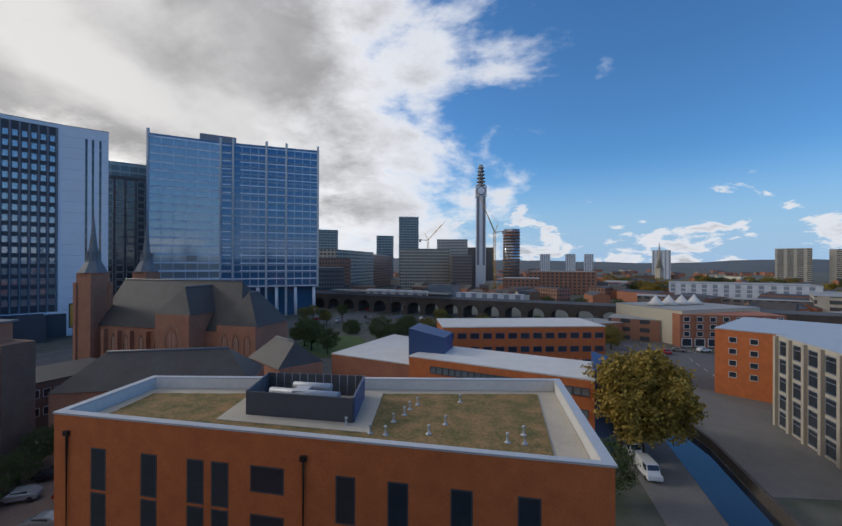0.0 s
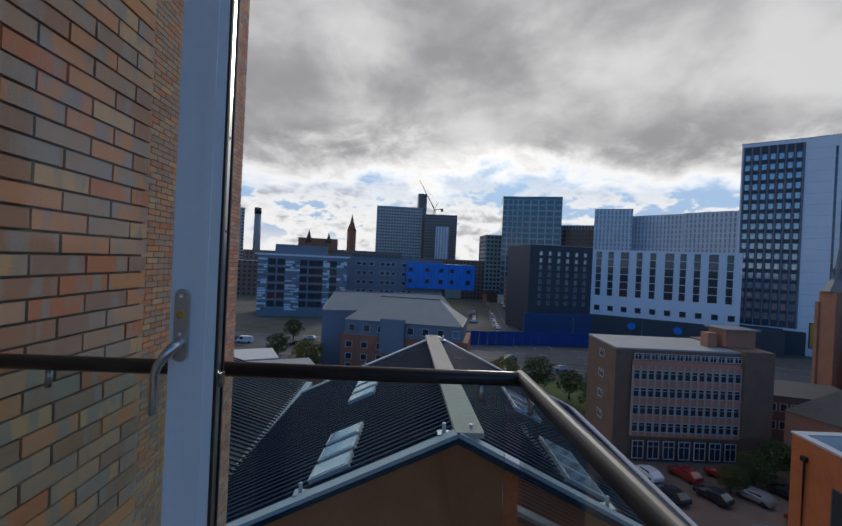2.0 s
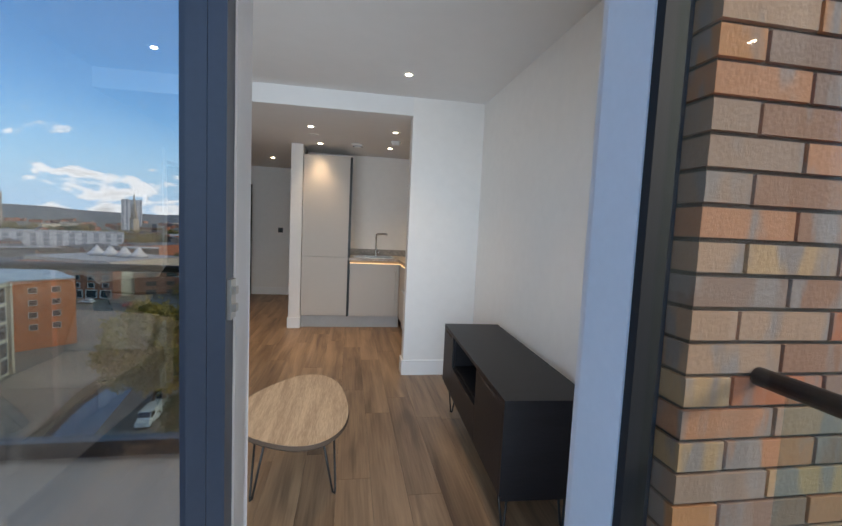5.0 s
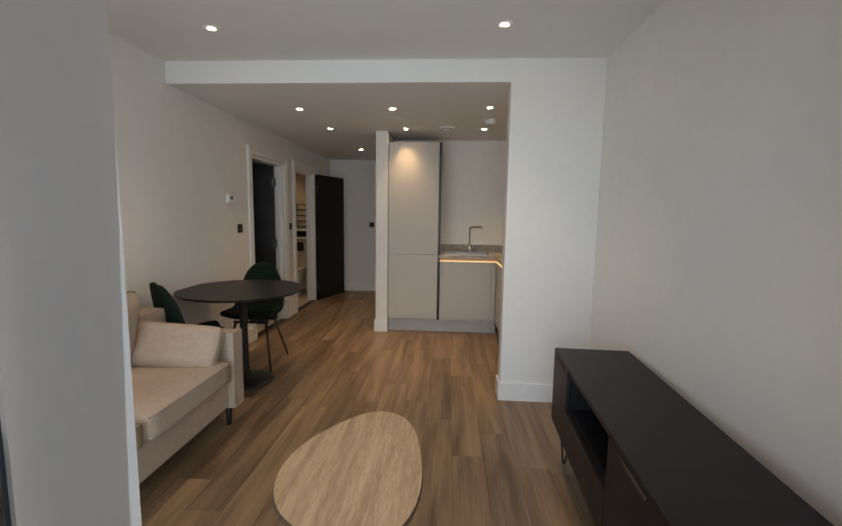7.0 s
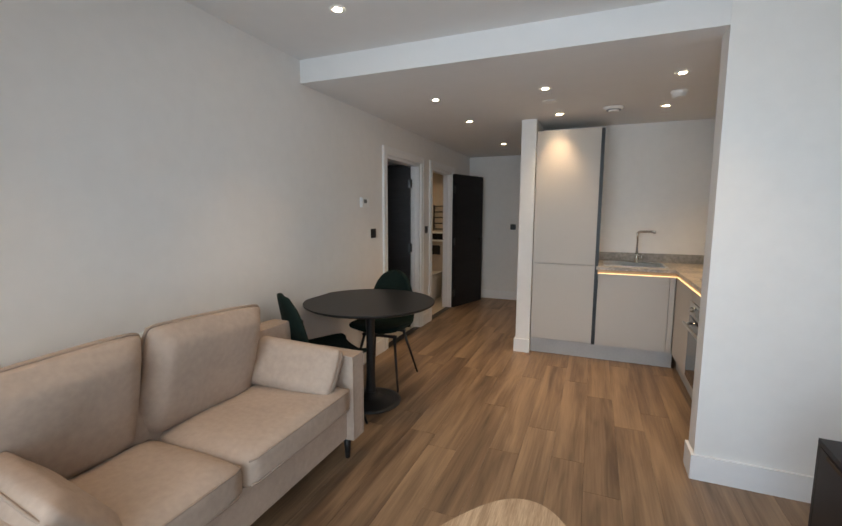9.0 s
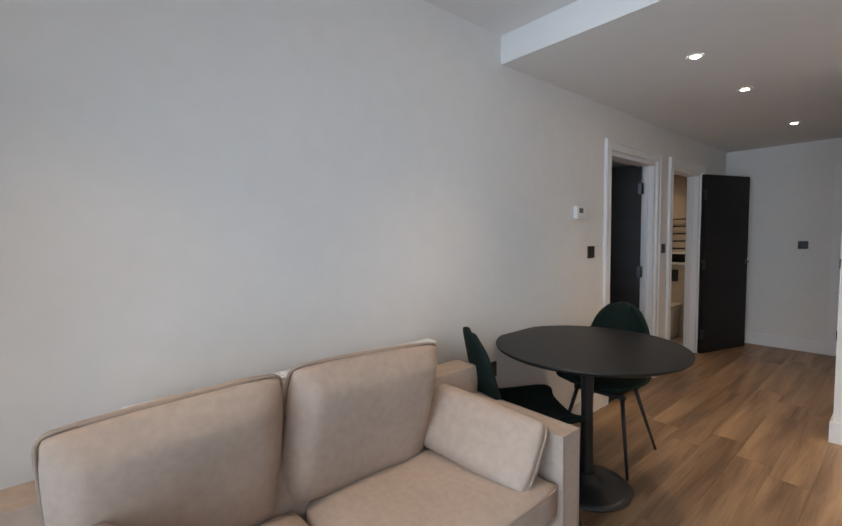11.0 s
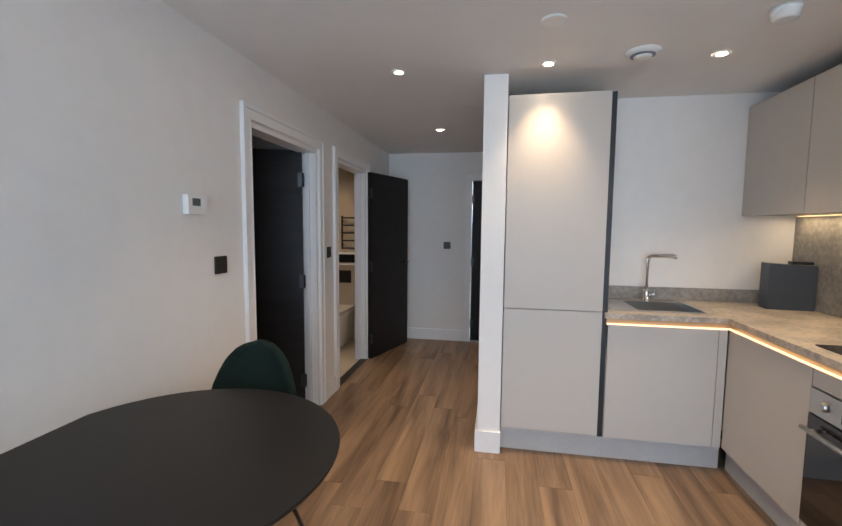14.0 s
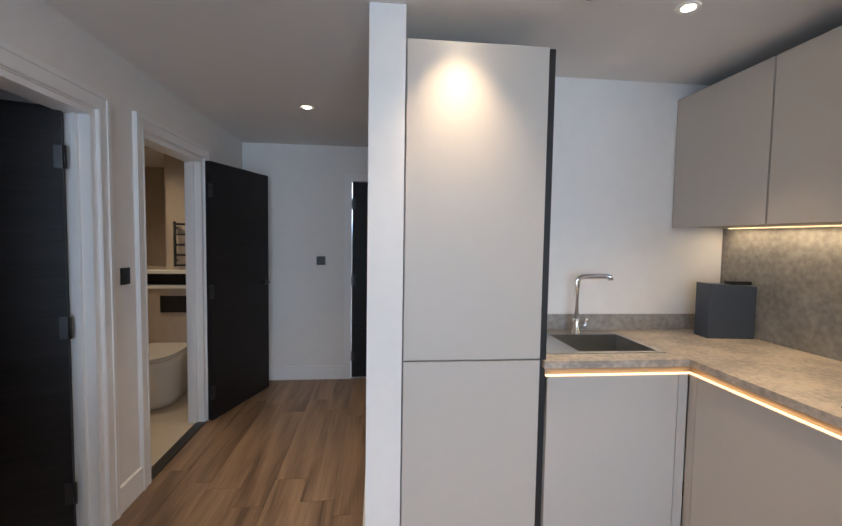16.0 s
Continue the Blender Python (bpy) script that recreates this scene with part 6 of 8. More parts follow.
            part("anchor", bm, M["zinc"], sr, "safety-line anchor").matrix_basis = Matrix.Translation(c)
bm = bmesh.new()
box(bm, 16.0, 33.1, -4.0, -3.1, -4.02, -3.86)
part("ridge_cap", bm, M["stone"], sr, "pale ridge capping").matrix_basis = Matrix.Identity(4)
# the wing across the valley
w2 = thing("metal_roofed_wing", "second wing under a ribbed navy metal roof", "building")
bm = bmesh.new()
q = [bm.verts.new(p) for p in ((12, 5.6, -8.4), (36, 6.2, -8.4), (36, 15.0, -5.6), (12, 14.4, -5.6))]
q2 = [bm.verts.new(p) for p in ((12, 6.2, G), (36, 6.8, G), (36, 20, G), (12, 20, G))]
q3 = [bm.verts.new(p) for p in ((12, 20, -8.4), (36, 20, -8.4))]
bm.faces.new(q), bm.faces.new((q[3], q[2], q3[1], q3[0])), bm.faces.new((q[0], q2[0], q2[1], q[1])), bm.faces.new((q[1], q2[1], q2[2], q3[1], q[2])), bm.faces.new((q[0], q[3], q3[0], q2[3], q2[0])), bm.faces.new((q3[0], q3[1], q2[2], q2[3]))
bmesh.ops.recalc_face_normals(bm, faces=bm.faces)
wing = part("body", bm, M["navy"], w2)
for k in range(1, 60):
    bm = bmesh.new()
    px = 12 + 24 * k / 60
    q = [bm.verts.new(p) for p in ((px - 0.035, 5.75, -8.35), (px + 0.035, 5.75, -8.35), (px + 0.035, 14.7, -5.55), (px - 0.035, 14.7, -5.55))]
    h_ = [bm.verts.new(p.co + Vector((0, -0.03, 0.09))) for p in q]
    bm.faces.new(h_)
    for j in range(4):
        bm.faces.new((q[j], q[(j + 1) % 4], h_[(j + 1) % 4], h_[j]))
    part("seam", bm, M["navy"], wing)
bm = bmesh.new()
box(bm, 12, 36, 5.3, 6.0, -8.55, -8.35)
part("valley_gutter", bm, M["zinc"], w2, "grey valley gutter")
bm = bmesh.new()
tube(bm, [(12, 14.7, -5.45), (36, 15.2, -5.45)], 0.25, 8)
part("ridge", bm, M["zinc"], w2, "grey ridge")

# six-storey brick and salmon office
A, B = (67.4, -35.2), (66.7, -55.8)
bo = block("office_building", "six-storey brown brick office with salmon panels and white windows", [A, (79.7, -36.4), (79.0, -58.0), B], -10.8, "brownbrick", "concrete")
bm = bmesh.new()
prism(bm, depth_quad((66.95, -37.8), (66.45, -54.8), 0.5), G + 3.8, -12.4)
part("panel_wall", bm, M["pinkbrick"], bo, "salmon panels")
a, b = (66.9, -37.8), (66.4, -54.8)
windows(bo, a, b, spread(15), [-14.6, -17.3, -20.0, -22.7], 0.82, 1.35, 0.07, "winwhite", "winglass", 1)
windows(bo, a, b, spread(13), [-11.75], 1.0, 0.85, 0.07, "winwhite", "winglass", 2)
windows(bo, a, b, spread(7), [-26.2], 1.6, 2.6, 0.09, "winwhite", "winglass", 2)
for u in spread(16, -0.033, 1.033):
    bm = bmesh.new()
    px, py = a[0] + (b[0] - a[0]) * u, a[1] + (b[1] - a[1]) * u
    box(bm, px - 0.14, px + 0.1, py - 0.13, py + 0.13, G + 4.0, -13.1)
    part("pilaster", bm, M["stone"], bo)
windows(bo, (79.7, -36.4), A, [0.55], [-12.6, -16.0, -19.4, -22.8], 1.8, 1.1, 0.07, "winwhite", "winglass", 2)
bm = bmesh.new()
prism(bm, [(67.2, -54.8), (65.8, -54.8), (65.6, -59.4), (80, -61), (79.4, -55.5)], G, -10.3)
part("stair_tower", bm, M["brownbrick"], bo, "brown brick stair tower")
bm = bmesh.new()
box(bm, 69.5, 73.5, -59.5, -54.5, -10.3, -7.6)
box(bm, 70.5, 72.2, -53.8, -52.2, -10.6, -8.2)
part("tank_house", bm, M["churchbrick"], bo, "brick tank house")
bm = bmesh.new()
prism(bm, [(69.0, -60.0), (69.0, -54.0), (74, -54.0), (74, -60.0)], -7.6, -7.3)
part("tank_roof", bm, M["lead"], bo)
an = block("annex", "low dark annex with a row of white windows", depth_quad((78.5, -62), (71, -84), 14), -20.0, "brownbrick", "slate")
windows(an, (78.5, -62), (71, -84), spread(14), [-21.8, -25.0], 1.0, 1.3, 0.08)

# church with twin lead spires
ch = thing("church", "brick gothic church with a slate roof and twin lead spires", "church")
R0, R1 = Vector((98.9, -116.5)), Vector((52.8, -108.2))
ax = (R1 - R0).normalized()
nr_ = Vector((ax.y, -ax.x))
if nr_.dot(Vector((-0.5, 1))) < 0:
    nr_ = -nr_                                   # towards the flat
EAVE, RID = -15.6, -3.4


def gable_roof(p0, p1, half, eave, ridge, hip0=0.0, hip1=0.0, over=0.4, mat="slate", parent=None, name="roof", wall=None, base=G):
    d = (p1 - p0).normalized()
    n = Vector((-d.y, d.x))
    o = half + over
    bm = bmesh.new()
    e = [bm.verts.new((*(p0 + n * o), eave)), bm.verts.new((*(p0 - n * o), eave)), bm.verts.new((*(p1 - n * o), eave)), bm.verts.new((*(p1 + n * o), eave))]
    r = [bm.verts.new((*(p0 + d * hip0), ridge)), bm.verts.new((*(p1 - d * hip1), ridge))]
    for fc in ((e[0], e[1], r[0]), (e[1], e[2], r[1], r[0]), (e[2], e[3], r[1]), (e[3], e[0], r[0], r[1]), (e[3], e[2], e[1], e[0])):
        bm.faces.new(fc)
    bmesh.ops.recalc_face_normals(bm, faces=bm.faces)
    roof = part(name, bm, M[mat], parent)
    if wall:
        bm = bmesh.new()
        prism(bm, [tuple(p0 + n * half), tuple(p0 - n * half), tuple(p1 - n * half), tuple(p1 + n * half)], base, eave + 0.1)
        part("wall", bm, M[wall], parent)
    bm = bmesh.new()
    tube(bm, [(*(p0 + d * hip0), ridge), (*(p1 - d * hip1), ridge)], 0.22, 6)
    part("ridge_tiles", bm, M["lead"], roof)
    return roof


gable_roof(R0, R1, 8.5, EAVE, RID, 0, 7.0, parent=ch, wall="churchbrick")
tm = R0.lerp(R1, 0.66)
gable_roof(tm + nr_ * 14.0, tm, 5.0, -11.2, -4.6, 4.0, 0, parent=ch, name="transept_roof", wall="churchbrick")
ap = R0.lerp(R1, 0.97)
gable_roof(ap + nr_ * 9.5, ap - nr_ * 4, 5.5, -14.0, -6.0, 5.0, 5.0, parent=ch, name="chapel_roof", wall="churchbrick")


def lancet(w, h):
    key = ("lancet", w, h)
    if key not in win_meshes:
        bm = bmesh.new()
        for s, mi_, y0 in ((1.22, 0, -0.12), (0.94, 1, -0.2)):
            pts = [(-w / 2 * s, 0), (w / 2 * s, 0), (w / 2 * s, h * 0.62), (w * 0.30 * s, h * 0.86 * (0.5 + s / 2)), (0, h * (0.5 + s / 2)), (-w * 0.30 * s, h * 0.86 * (0.5 + s / 2)), (-w / 2 * s, h * 0.62)]
            fr_ = [bm.verts.new((x, y0, z)) for x, z in pts]
            bk = [bm.verts.new((x, 0.05, z)) for x, z in pts]
            bm.faces.new(fr_).material_index = mi_
            for k in range(len(pts)):
                j = (k + 1) % len(pts)
                bm.faces.new((fr_[k], bk[k], bk[j], fr_[j])).material_index = mi_
        for k in (-1, 1):
            box(bm, k * w * 0.16 - 0.07, k * w * 0.16 + 0.07, -0.28, 0, 0, h * 0.8, 0)
        bmesh.ops.recalc_face_normals(bm, faces=bm.faces)
        win_meshes[key] = as_mesh("lancet_window", bm, [M["stone"], M["winglass"]])
    return win_meshes[key]


hdc = heading((0, 0), tuple(-ax)) if Vector((-ax.y, ax.x)).dot(nr_) < 0 else heading((0, 0), tuple(ax))
for u in (0.13, 0.22, 0.33, 0.44, 0.53):
    p = R0.lerp(R1, u) + nr_ * 8.55
    piece("lancet_window", lancet(1.5, 5.0), ch, pose(p.x, p.y, -22.5, 0, 0, hdc))
p = tm + nr_ * 14.05
piece("lancet_window", lancet(3.6, 8.0), ch, pose(p.x, p.y, -22.0, 0, 0, hdc))
for u in (-3.2, 0, 3.2):
    p = ap + nr_ * 9.55 + ax * u
    piece("lancet_window", lancet(1.7, 4.6), ch, pose(p.x, p.y, -20.5, 0, 0, hdc))
for k, u in enumerate((0.08, 0.18, 0.27, 0.385, 0.49)):
    p = R0.lerp(R1, u) + nr_ * 9.0
    bm = bmesh.new()
    box(bm, -0.4, 0.4, -0.7, 0.7, G, -16.5)
    part("buttress", bm, M["churchbrick"], ch).matrix_basis = pose(p.x, p.y, 0, 0, 0, hdc)
for off in (8.2, -8.2):
    p = R0 - ax * 1.5 + nr_ * off
    tw = bmesh.new()
    box(tw, -2.6, 2.6, -2.6, 2.6, G, -1.4)
    for sx in (-2.6, 2.6):
        for sy in (-2.6, 2.6):
            box(tw, sx - 0.5, sx + 0.5, sy - 0.5, sy + 0.5, G, -4.0)
    t_ = part("tower", tw, M["churchbrick"], ch)
    t_.matrix_basis = pose(p.x, p.y, 0, 0, 0, hdc)
    bm = bmesh.new()
    for sx in (-1.1, 1.1):
        box(bm, sx - 0.5, sx + 0.5, -2.72, -2.55, -9.5, -3.6)
        box(bm, 2.55, 2.72, sx - 0.5, sx + 0.5, -9.5, -3.6)
    part("louvre", bm, M["slate"], t_, "dark belfry louvres")
    bm = bmesh.new()
    n_ = 8
    rings = []
    for rad, z in ((3.5, -1.4), (1.9, 1.6), (1.0, 5.5), (0.55, 9.5), (0.06, 15.2)):
        rings.append([bm.verts.new((rad * math.cos(2 * math.pi * (j + 0.5) / n_), rad * math.sin(2 * math.pi * (j + 0.5) / n_), z)) for j in range(n_)])
    for a, b in zip(rings, rings[1:]):
        for j in range(n_):
            bm.faces.new((a[j], a[(j + 1) % n_], b[(j + 1) % n_], b[j]))
    for j in range(n_):
        box(bm, 1.5 * math.cos(j * math.pi / 4) - 0.16, 1.5 * math.cos(j * math.pi / 4) + 0.16, 1.5 * math.sin(j * math.pi / 4) - 0.16, 1.5 * math.sin(j * math.pi / 4) + 0.16, 1.4, 4.4)
    part("spire", bm, M["lead"], t_, "grey lead spire")
hall2 = thing("parish_hall", "low brick hall under a grey slate roof beside the church", "building")
gable_roof(Vector((66, -66)), Vector((38, -74)), 6.0, -18.5, -13.6, 5, 5, parent=hall2, wall="churchbrick")
gable_roof(Vector((44, -92)), Vector((33, -82)), 4.5, -18.8, -14.5, 3, 3, parent=hall2, wall="churchbrick", name="side_roof")

# hotel tower: dark windowed front and white clad side
A, B, C = (172.5, -140.0), (159.5, -156.0), (148.6, -166.6)
ht = block("hotel_tower", "tall hotel tower, dark windowed front and white clad side", [A, B, C, (173, -193), (197, -168)], 56.0, "whiteclad", "concrete")
bm = bmesh.new()
prism(bm, depth_quad((172.0, -140.6), (160.3, -155.0), 0.35)[:2] + [(160.0, -155.3), (171.7, -140.9)], -18, 54.6)
part("dark_cladding", bm, M["darkclad"], ht, "dark cladding")
d_ = (Vector(B) - Vector(A)).normalized()
o_ = Vector((-d_.y, d_.x))
if o_.dot(Vector((-1, 1))) < 0:
    o_ = -o_
a, b = tuple(Vector((172.0, -140.6)) + o_ * 0.1), tuple(Vector((160.3, -155.0)) + o_ * 0.1)
windows(ht, a, b, spread(7), span(-16, 52, 17), 1.45, 2.2, 0.12, "greyclad", "palecurtain")
for k in range(8):
    bm = bmesh.new()
    p = Vector(a).lerp(Vector(b), k / 7)
    box(bm, p.x - 0.22, p.x + 0.22, p.y - 0.22, p.y + 0.22, -18, 54.6)
    part("fin", bm, M["greyclad"], ht)
for u in (0.52, 0.66, 0.82):
    windows(ht, B, C, [u], span(-20, 52, 18), 0.75, 3.9, 0, "darkclad", "winglass", name="window_strip")
bm = bmesh.new()
for z in span(-24, 54, 18):
    p, q = Vector(B), Vector(C)
    n = Vector((-(q - p).normalized().y, (q - p).normalized().x))
    prism(bm, [tuple(p), tuple(q), tuple(q - n * 0.03), tuple(p - n * 0.03)], z, z + 0.05)
part("panel_joint", bm, M["greyclad"], ht)
windows(ht, B, C, [0.28], [-20.0], 2.6, 9.0, 0.4, "darkclad", "yellow", name="poster_panel")
bm = bmesh.new()
prism(bm, [(161.5, -151.0), (158.0, -157.6), (147.0, -168.2), (152, -175), (166, -160)], G, G + 9)
part("podium", bm, M["darkclad"], ht, "dark podium")

# glass office tower
Lp, Cp, Dp, Rp = (156.0, -199.0), (128.6, -217.0), (107.5, -226.3), (82.5, -238.3)
gt = block("glass_office_tower", "large blue glass office tower with pale mullions on white legs", [Lp, Cp, Rp, (112, -272), (178, -236)], 66.0, "blueglass", "greyclad", z0=-12.0)
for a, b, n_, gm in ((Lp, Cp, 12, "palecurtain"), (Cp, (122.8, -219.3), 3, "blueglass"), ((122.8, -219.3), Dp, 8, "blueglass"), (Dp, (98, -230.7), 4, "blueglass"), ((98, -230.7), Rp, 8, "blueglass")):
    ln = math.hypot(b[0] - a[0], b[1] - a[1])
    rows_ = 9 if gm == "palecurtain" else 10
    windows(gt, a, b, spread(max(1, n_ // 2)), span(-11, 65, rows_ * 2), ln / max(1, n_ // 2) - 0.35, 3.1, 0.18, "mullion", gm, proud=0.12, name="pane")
for p, z0 in ((Lp, -12), (Cp, -12), ((122.8, -219.3), -12), (Dp, G), ((98, -230.7), G), (Rp, -12)):
    bm = bmesh.new()
    box(bm, p[0] - 0.5, p[0] + 0.5, p[1] - 0.3, p[1] + 0.7, z0, 68.5)
    part("corner_mullion", bm, M["mullion"], gt)
for u in (0.06, 0.2, 0.36, 0.55, 0.75, 0.95):
    p = Vector(Cp).lerp(Vector(Rp), u)
    bm = bmesh.new()
    tube(bm, [(p.x, p.y - 2, G), (p.x, p.y - 1, -11.5)], 0.9, 10)
    part("leg", bm, M["whiteclad"], gt, "white column")
for a, b in ((Lp, Cp), (Cp, Dp), (Dp, Rp)):
    d_ = (Vector(b) - Vector(a)).normalized()
    o_ = Vector((d_.y, -d_.x))
    p, q = Vector(a) + o_ * 0.34 + d_ * 0.55, Vector(b) + o_ * 0.34 - d_ * 0.55
    for k in range(19):
        bm = bmesh.new()
        z = -11.6 + k * 4.222
        prism(bm, [tuple(p), tuple(q), tuple(q - o_ * 0.34), tuple(p - o_ * 0.34)], z, z + (0.75 if a == Lp else 0.55))
        part("floor_band", bm, M["whiteclad"], gt, "pale floor band")
bm = bmesh.new()
prism(bm, [(150, -206), (128, -221), (86, -242), (112, -268), (170, -236)], G, -12.0)
part("lobby", bm, M["blueglass"], gt, "glazed lobby")
bm = bmesh.new()
prism(bm, [(140, -216), (125, -226), (138, -246), (153, -236)], 66, 71)
part("plant_room", bm, M["greyclad"], gt)
mb = block("dark_office_block", "dark glazed office block with pale window bays", depth_quad((200, -214), (178, -234), 30), 50, "darkclad", "greyclad")
windows(mb, (200, -214), (178, -234), spread(6), span(-20, 48, 17), 3.2, 3.0, 0.2, "mullion", "winglass")
bm = bmesh.new()
prism(bm, depth_quad((197, -218), (180, -234), 20), 50, 58)
part("roof_storey", bm, M["fac_glass"], mb)

# white and dark hotel on a dark podium
L_, C_, R_ = (185.5, -57.0), (189.0, -86.5), (161.0, -133.0)
pm = block("hotel_building", "hotel with a dark end, white piers and a dark podium", [L_, C_, (215, -82), (212, -54)], 11.0, "darkclad", "concrete")
windows(pm, L_, C_, spread(6, 0.1, 0.95), span(-16, 9, 8), 1.3, 1.7, 0.1, "greyclad", "palecurtain")
bm = bmesh.new()
prism(bm, [C_, R_, (180, -146), (208, -96)], -18.5, 10.4)
part("white_wing", bm, M["whiteclad"], pm, "white clad wing")
cols = [0.05, 0.14, 0.24, 0.345, 0.44, 0.55, 0.64, 0.73, 0.83, 0.93]
for k, u in enumerate(cols):
    windows(pm, C_, R_, [u], span(-10, 9.6, 6), 2.9 if k % 3 == 2 else 1.9, 2.75, 0.12, "darkclad", "winglass")
windows(pm, C_, R_, spread(10), [-15.4], 2.0, 2.0, 0.12, "darkclad", "winglass")
bm = bmesh.new()
prism(bm, [(188.0, -86.0), (153, -144), (170, -158), (206, -96)], G, -18.5)
part("podium", bm, M["darkclad"], pm, "dark podium")
for u in (0.25, 0.5):
    bm = bmesh.new()
    lathe(bm, [(1.5, 0), (1.5, 0.2)], 24)
    p = Vector((187.6, -85.7)).lerp(Vector((152.6, -143.7)), u)
    part("round_sign", bm, M["blueclad"], pm, "round light blue sign").matrix_basis = pose(p.x - 0.4, p.y + 0.3, -22.0, 90, 0, heading((188.0, -86.0), (153, -144)))
bm = bmesh.new()
prism(bm, [(184.2, -55.5), (187.6, -88), (188.6, -88), (186, -55.5)], G, -19)
part("scaffold_sheeting", bm, M["blueroof"], pm, "dark blue scaffold sheeting")

# more of the near city
cl = block("clinic_building", "six-storey building with striped pale panels and dark bays", depth_quad((205, 66.5), (213.5, 26.0), 22), 1.0, "greyclad", "whiteclad")
a, b = (205, 66.5), (213.5, 26.0)
hdn = heading(a, b)
bm = bmesh.new()
rng = random.Random(4)
for row in range(20):
    z = -25 + row * 1.25
    for u0, u1 in ((0.0, 0.10), (0.30, 0.46), (0.72, 0.80), (0.88, 1.0)):
        u = u0
        while u < u1 - 0.01:
            w_ = min(rng.uniform(0.03, 0.10), u1 - u)
            if rng.random() < 0.72:
                box(bm, u * 41.4, (u + w_) * 41.4 - 0.1, -0.35, 0.1, z, z + rng.choice((0.5, 0.9, 1.1)), rng.choice((0, 0, 1)))
            u += w_
ps = part("striped_panels", bm, [M["whiteclad"], M["palecurtain"]], cl, "striped pale cladding panels")
ps.matrix_basis = pose(a[0], a[1], 0, 0, 0, hdn)
windows(cl, a, b, [0.15, 0.25, 0.50, 0.60, 0.68, 0.84], span(-24, 0, 6), 3.2, 2.6, 0.15, "darkclad", "winglass")
bm = bmesh.new()
prism(bm, depth_quad((209, 60), (213, 36), 12), 1.0, 6.5)
part("roof_storey", bm, M["greyclad"], cl)
bm = bmesh.new()
prism(bm, depth_quad((204.5, 68), (213.8, 24.5), 24), 1.25, 1.9)
part("roof_edge", bm, M["whiteclad"], cl, "white roof edge")
bl = block("grey_and_blue_building", "long grey building with a bright blue clad end", depth_quad((255, 44), (261, -26), 30), 2.5, "greyclad", "slate")
windows(bl, (255, 44), (259.6, -10), [0.36, 0.42, 0.5, 0.62, 0.68, 0.74, 0.86, 0.93], [-1.5, -7.0, -12.5, -18.0], 2.4, 1.9, 0.18, "whiteclad", "winglass", proud=0.08)
bm = bmesh.new()
prism(bm, depth_quad((256.5, -4), (259.8, -46), 26), -15, 0.2)
part("blue_box", bm, M["blueclad"], bl, "bright blue cladding")
windows(bl, (256.3, -4), (259.6, -46), [0.06, 0.3, 0.5, 0.66, 0.9], [-3.8, -10.5], 2.2, 2.2, 0.1, "blueroof", "winglass", proud=0.1)
hl = thing("hostel", "red brick block with a grey top storey and beige hipped roof", "building")
P0, P1 = Vector((119.5, 11.0)), Vector((113.0, -18.5))
gable_roof(P0, P1, 8.0, -14.2, -8.6, 7, 7, 0.5, "beigeroof", hl, wall="greyclad", base=-18)
bm = bmesh.new()
prism(bm, depth_quad((111.2, 13.5), (104.6, -18), 16.5), G, -18)
part("brick_storey", bm, M["redbrick"], hl, "red brick lower storeys")
windows(hl, (111.4, 12.6), (105.2, -17.0), spread(8), [-16.2], 1.5, 1.6, 0.1)
windows(hl, (111.1, 13.3), (104.5, -18), spread(8), [-20.4, -23.4, -26], 1.5, 1.4, 0.1, "winwhite")
bm = bmesh.new()
prism(bm, depth_quad((108.4, 3.6), (107.2, -2.4), 9), -22, -13.4, 0)
part("bay", bm, M["greyclad"], hl)
gable_roof(Vector((121, 20)), Vector((126, -16)), 6, -12.5, -8.0, 3, 3, 0.5, "beigeroof", hl, name="rear_roof", wall="greyclad")
of = block("glazed_office_block", "tall dark teal glazed office block", [(324, -76.5), (320.5, -91), (311.5, -118), (350, -128), (362, -84)], 54, "tealglass", "greyclad")
windows(of, (324, -76.5), (320.5, -91), spread(4), span(-20, 52, 17), 3.2, 3.4, 0.25, "mullion", "tealglass")
windows(of, (320.5, -91), (311.5, -118), spread(5), span(-20, 52, 17), 5.0, 3.2, 0.3, "mullion", "tealglass")
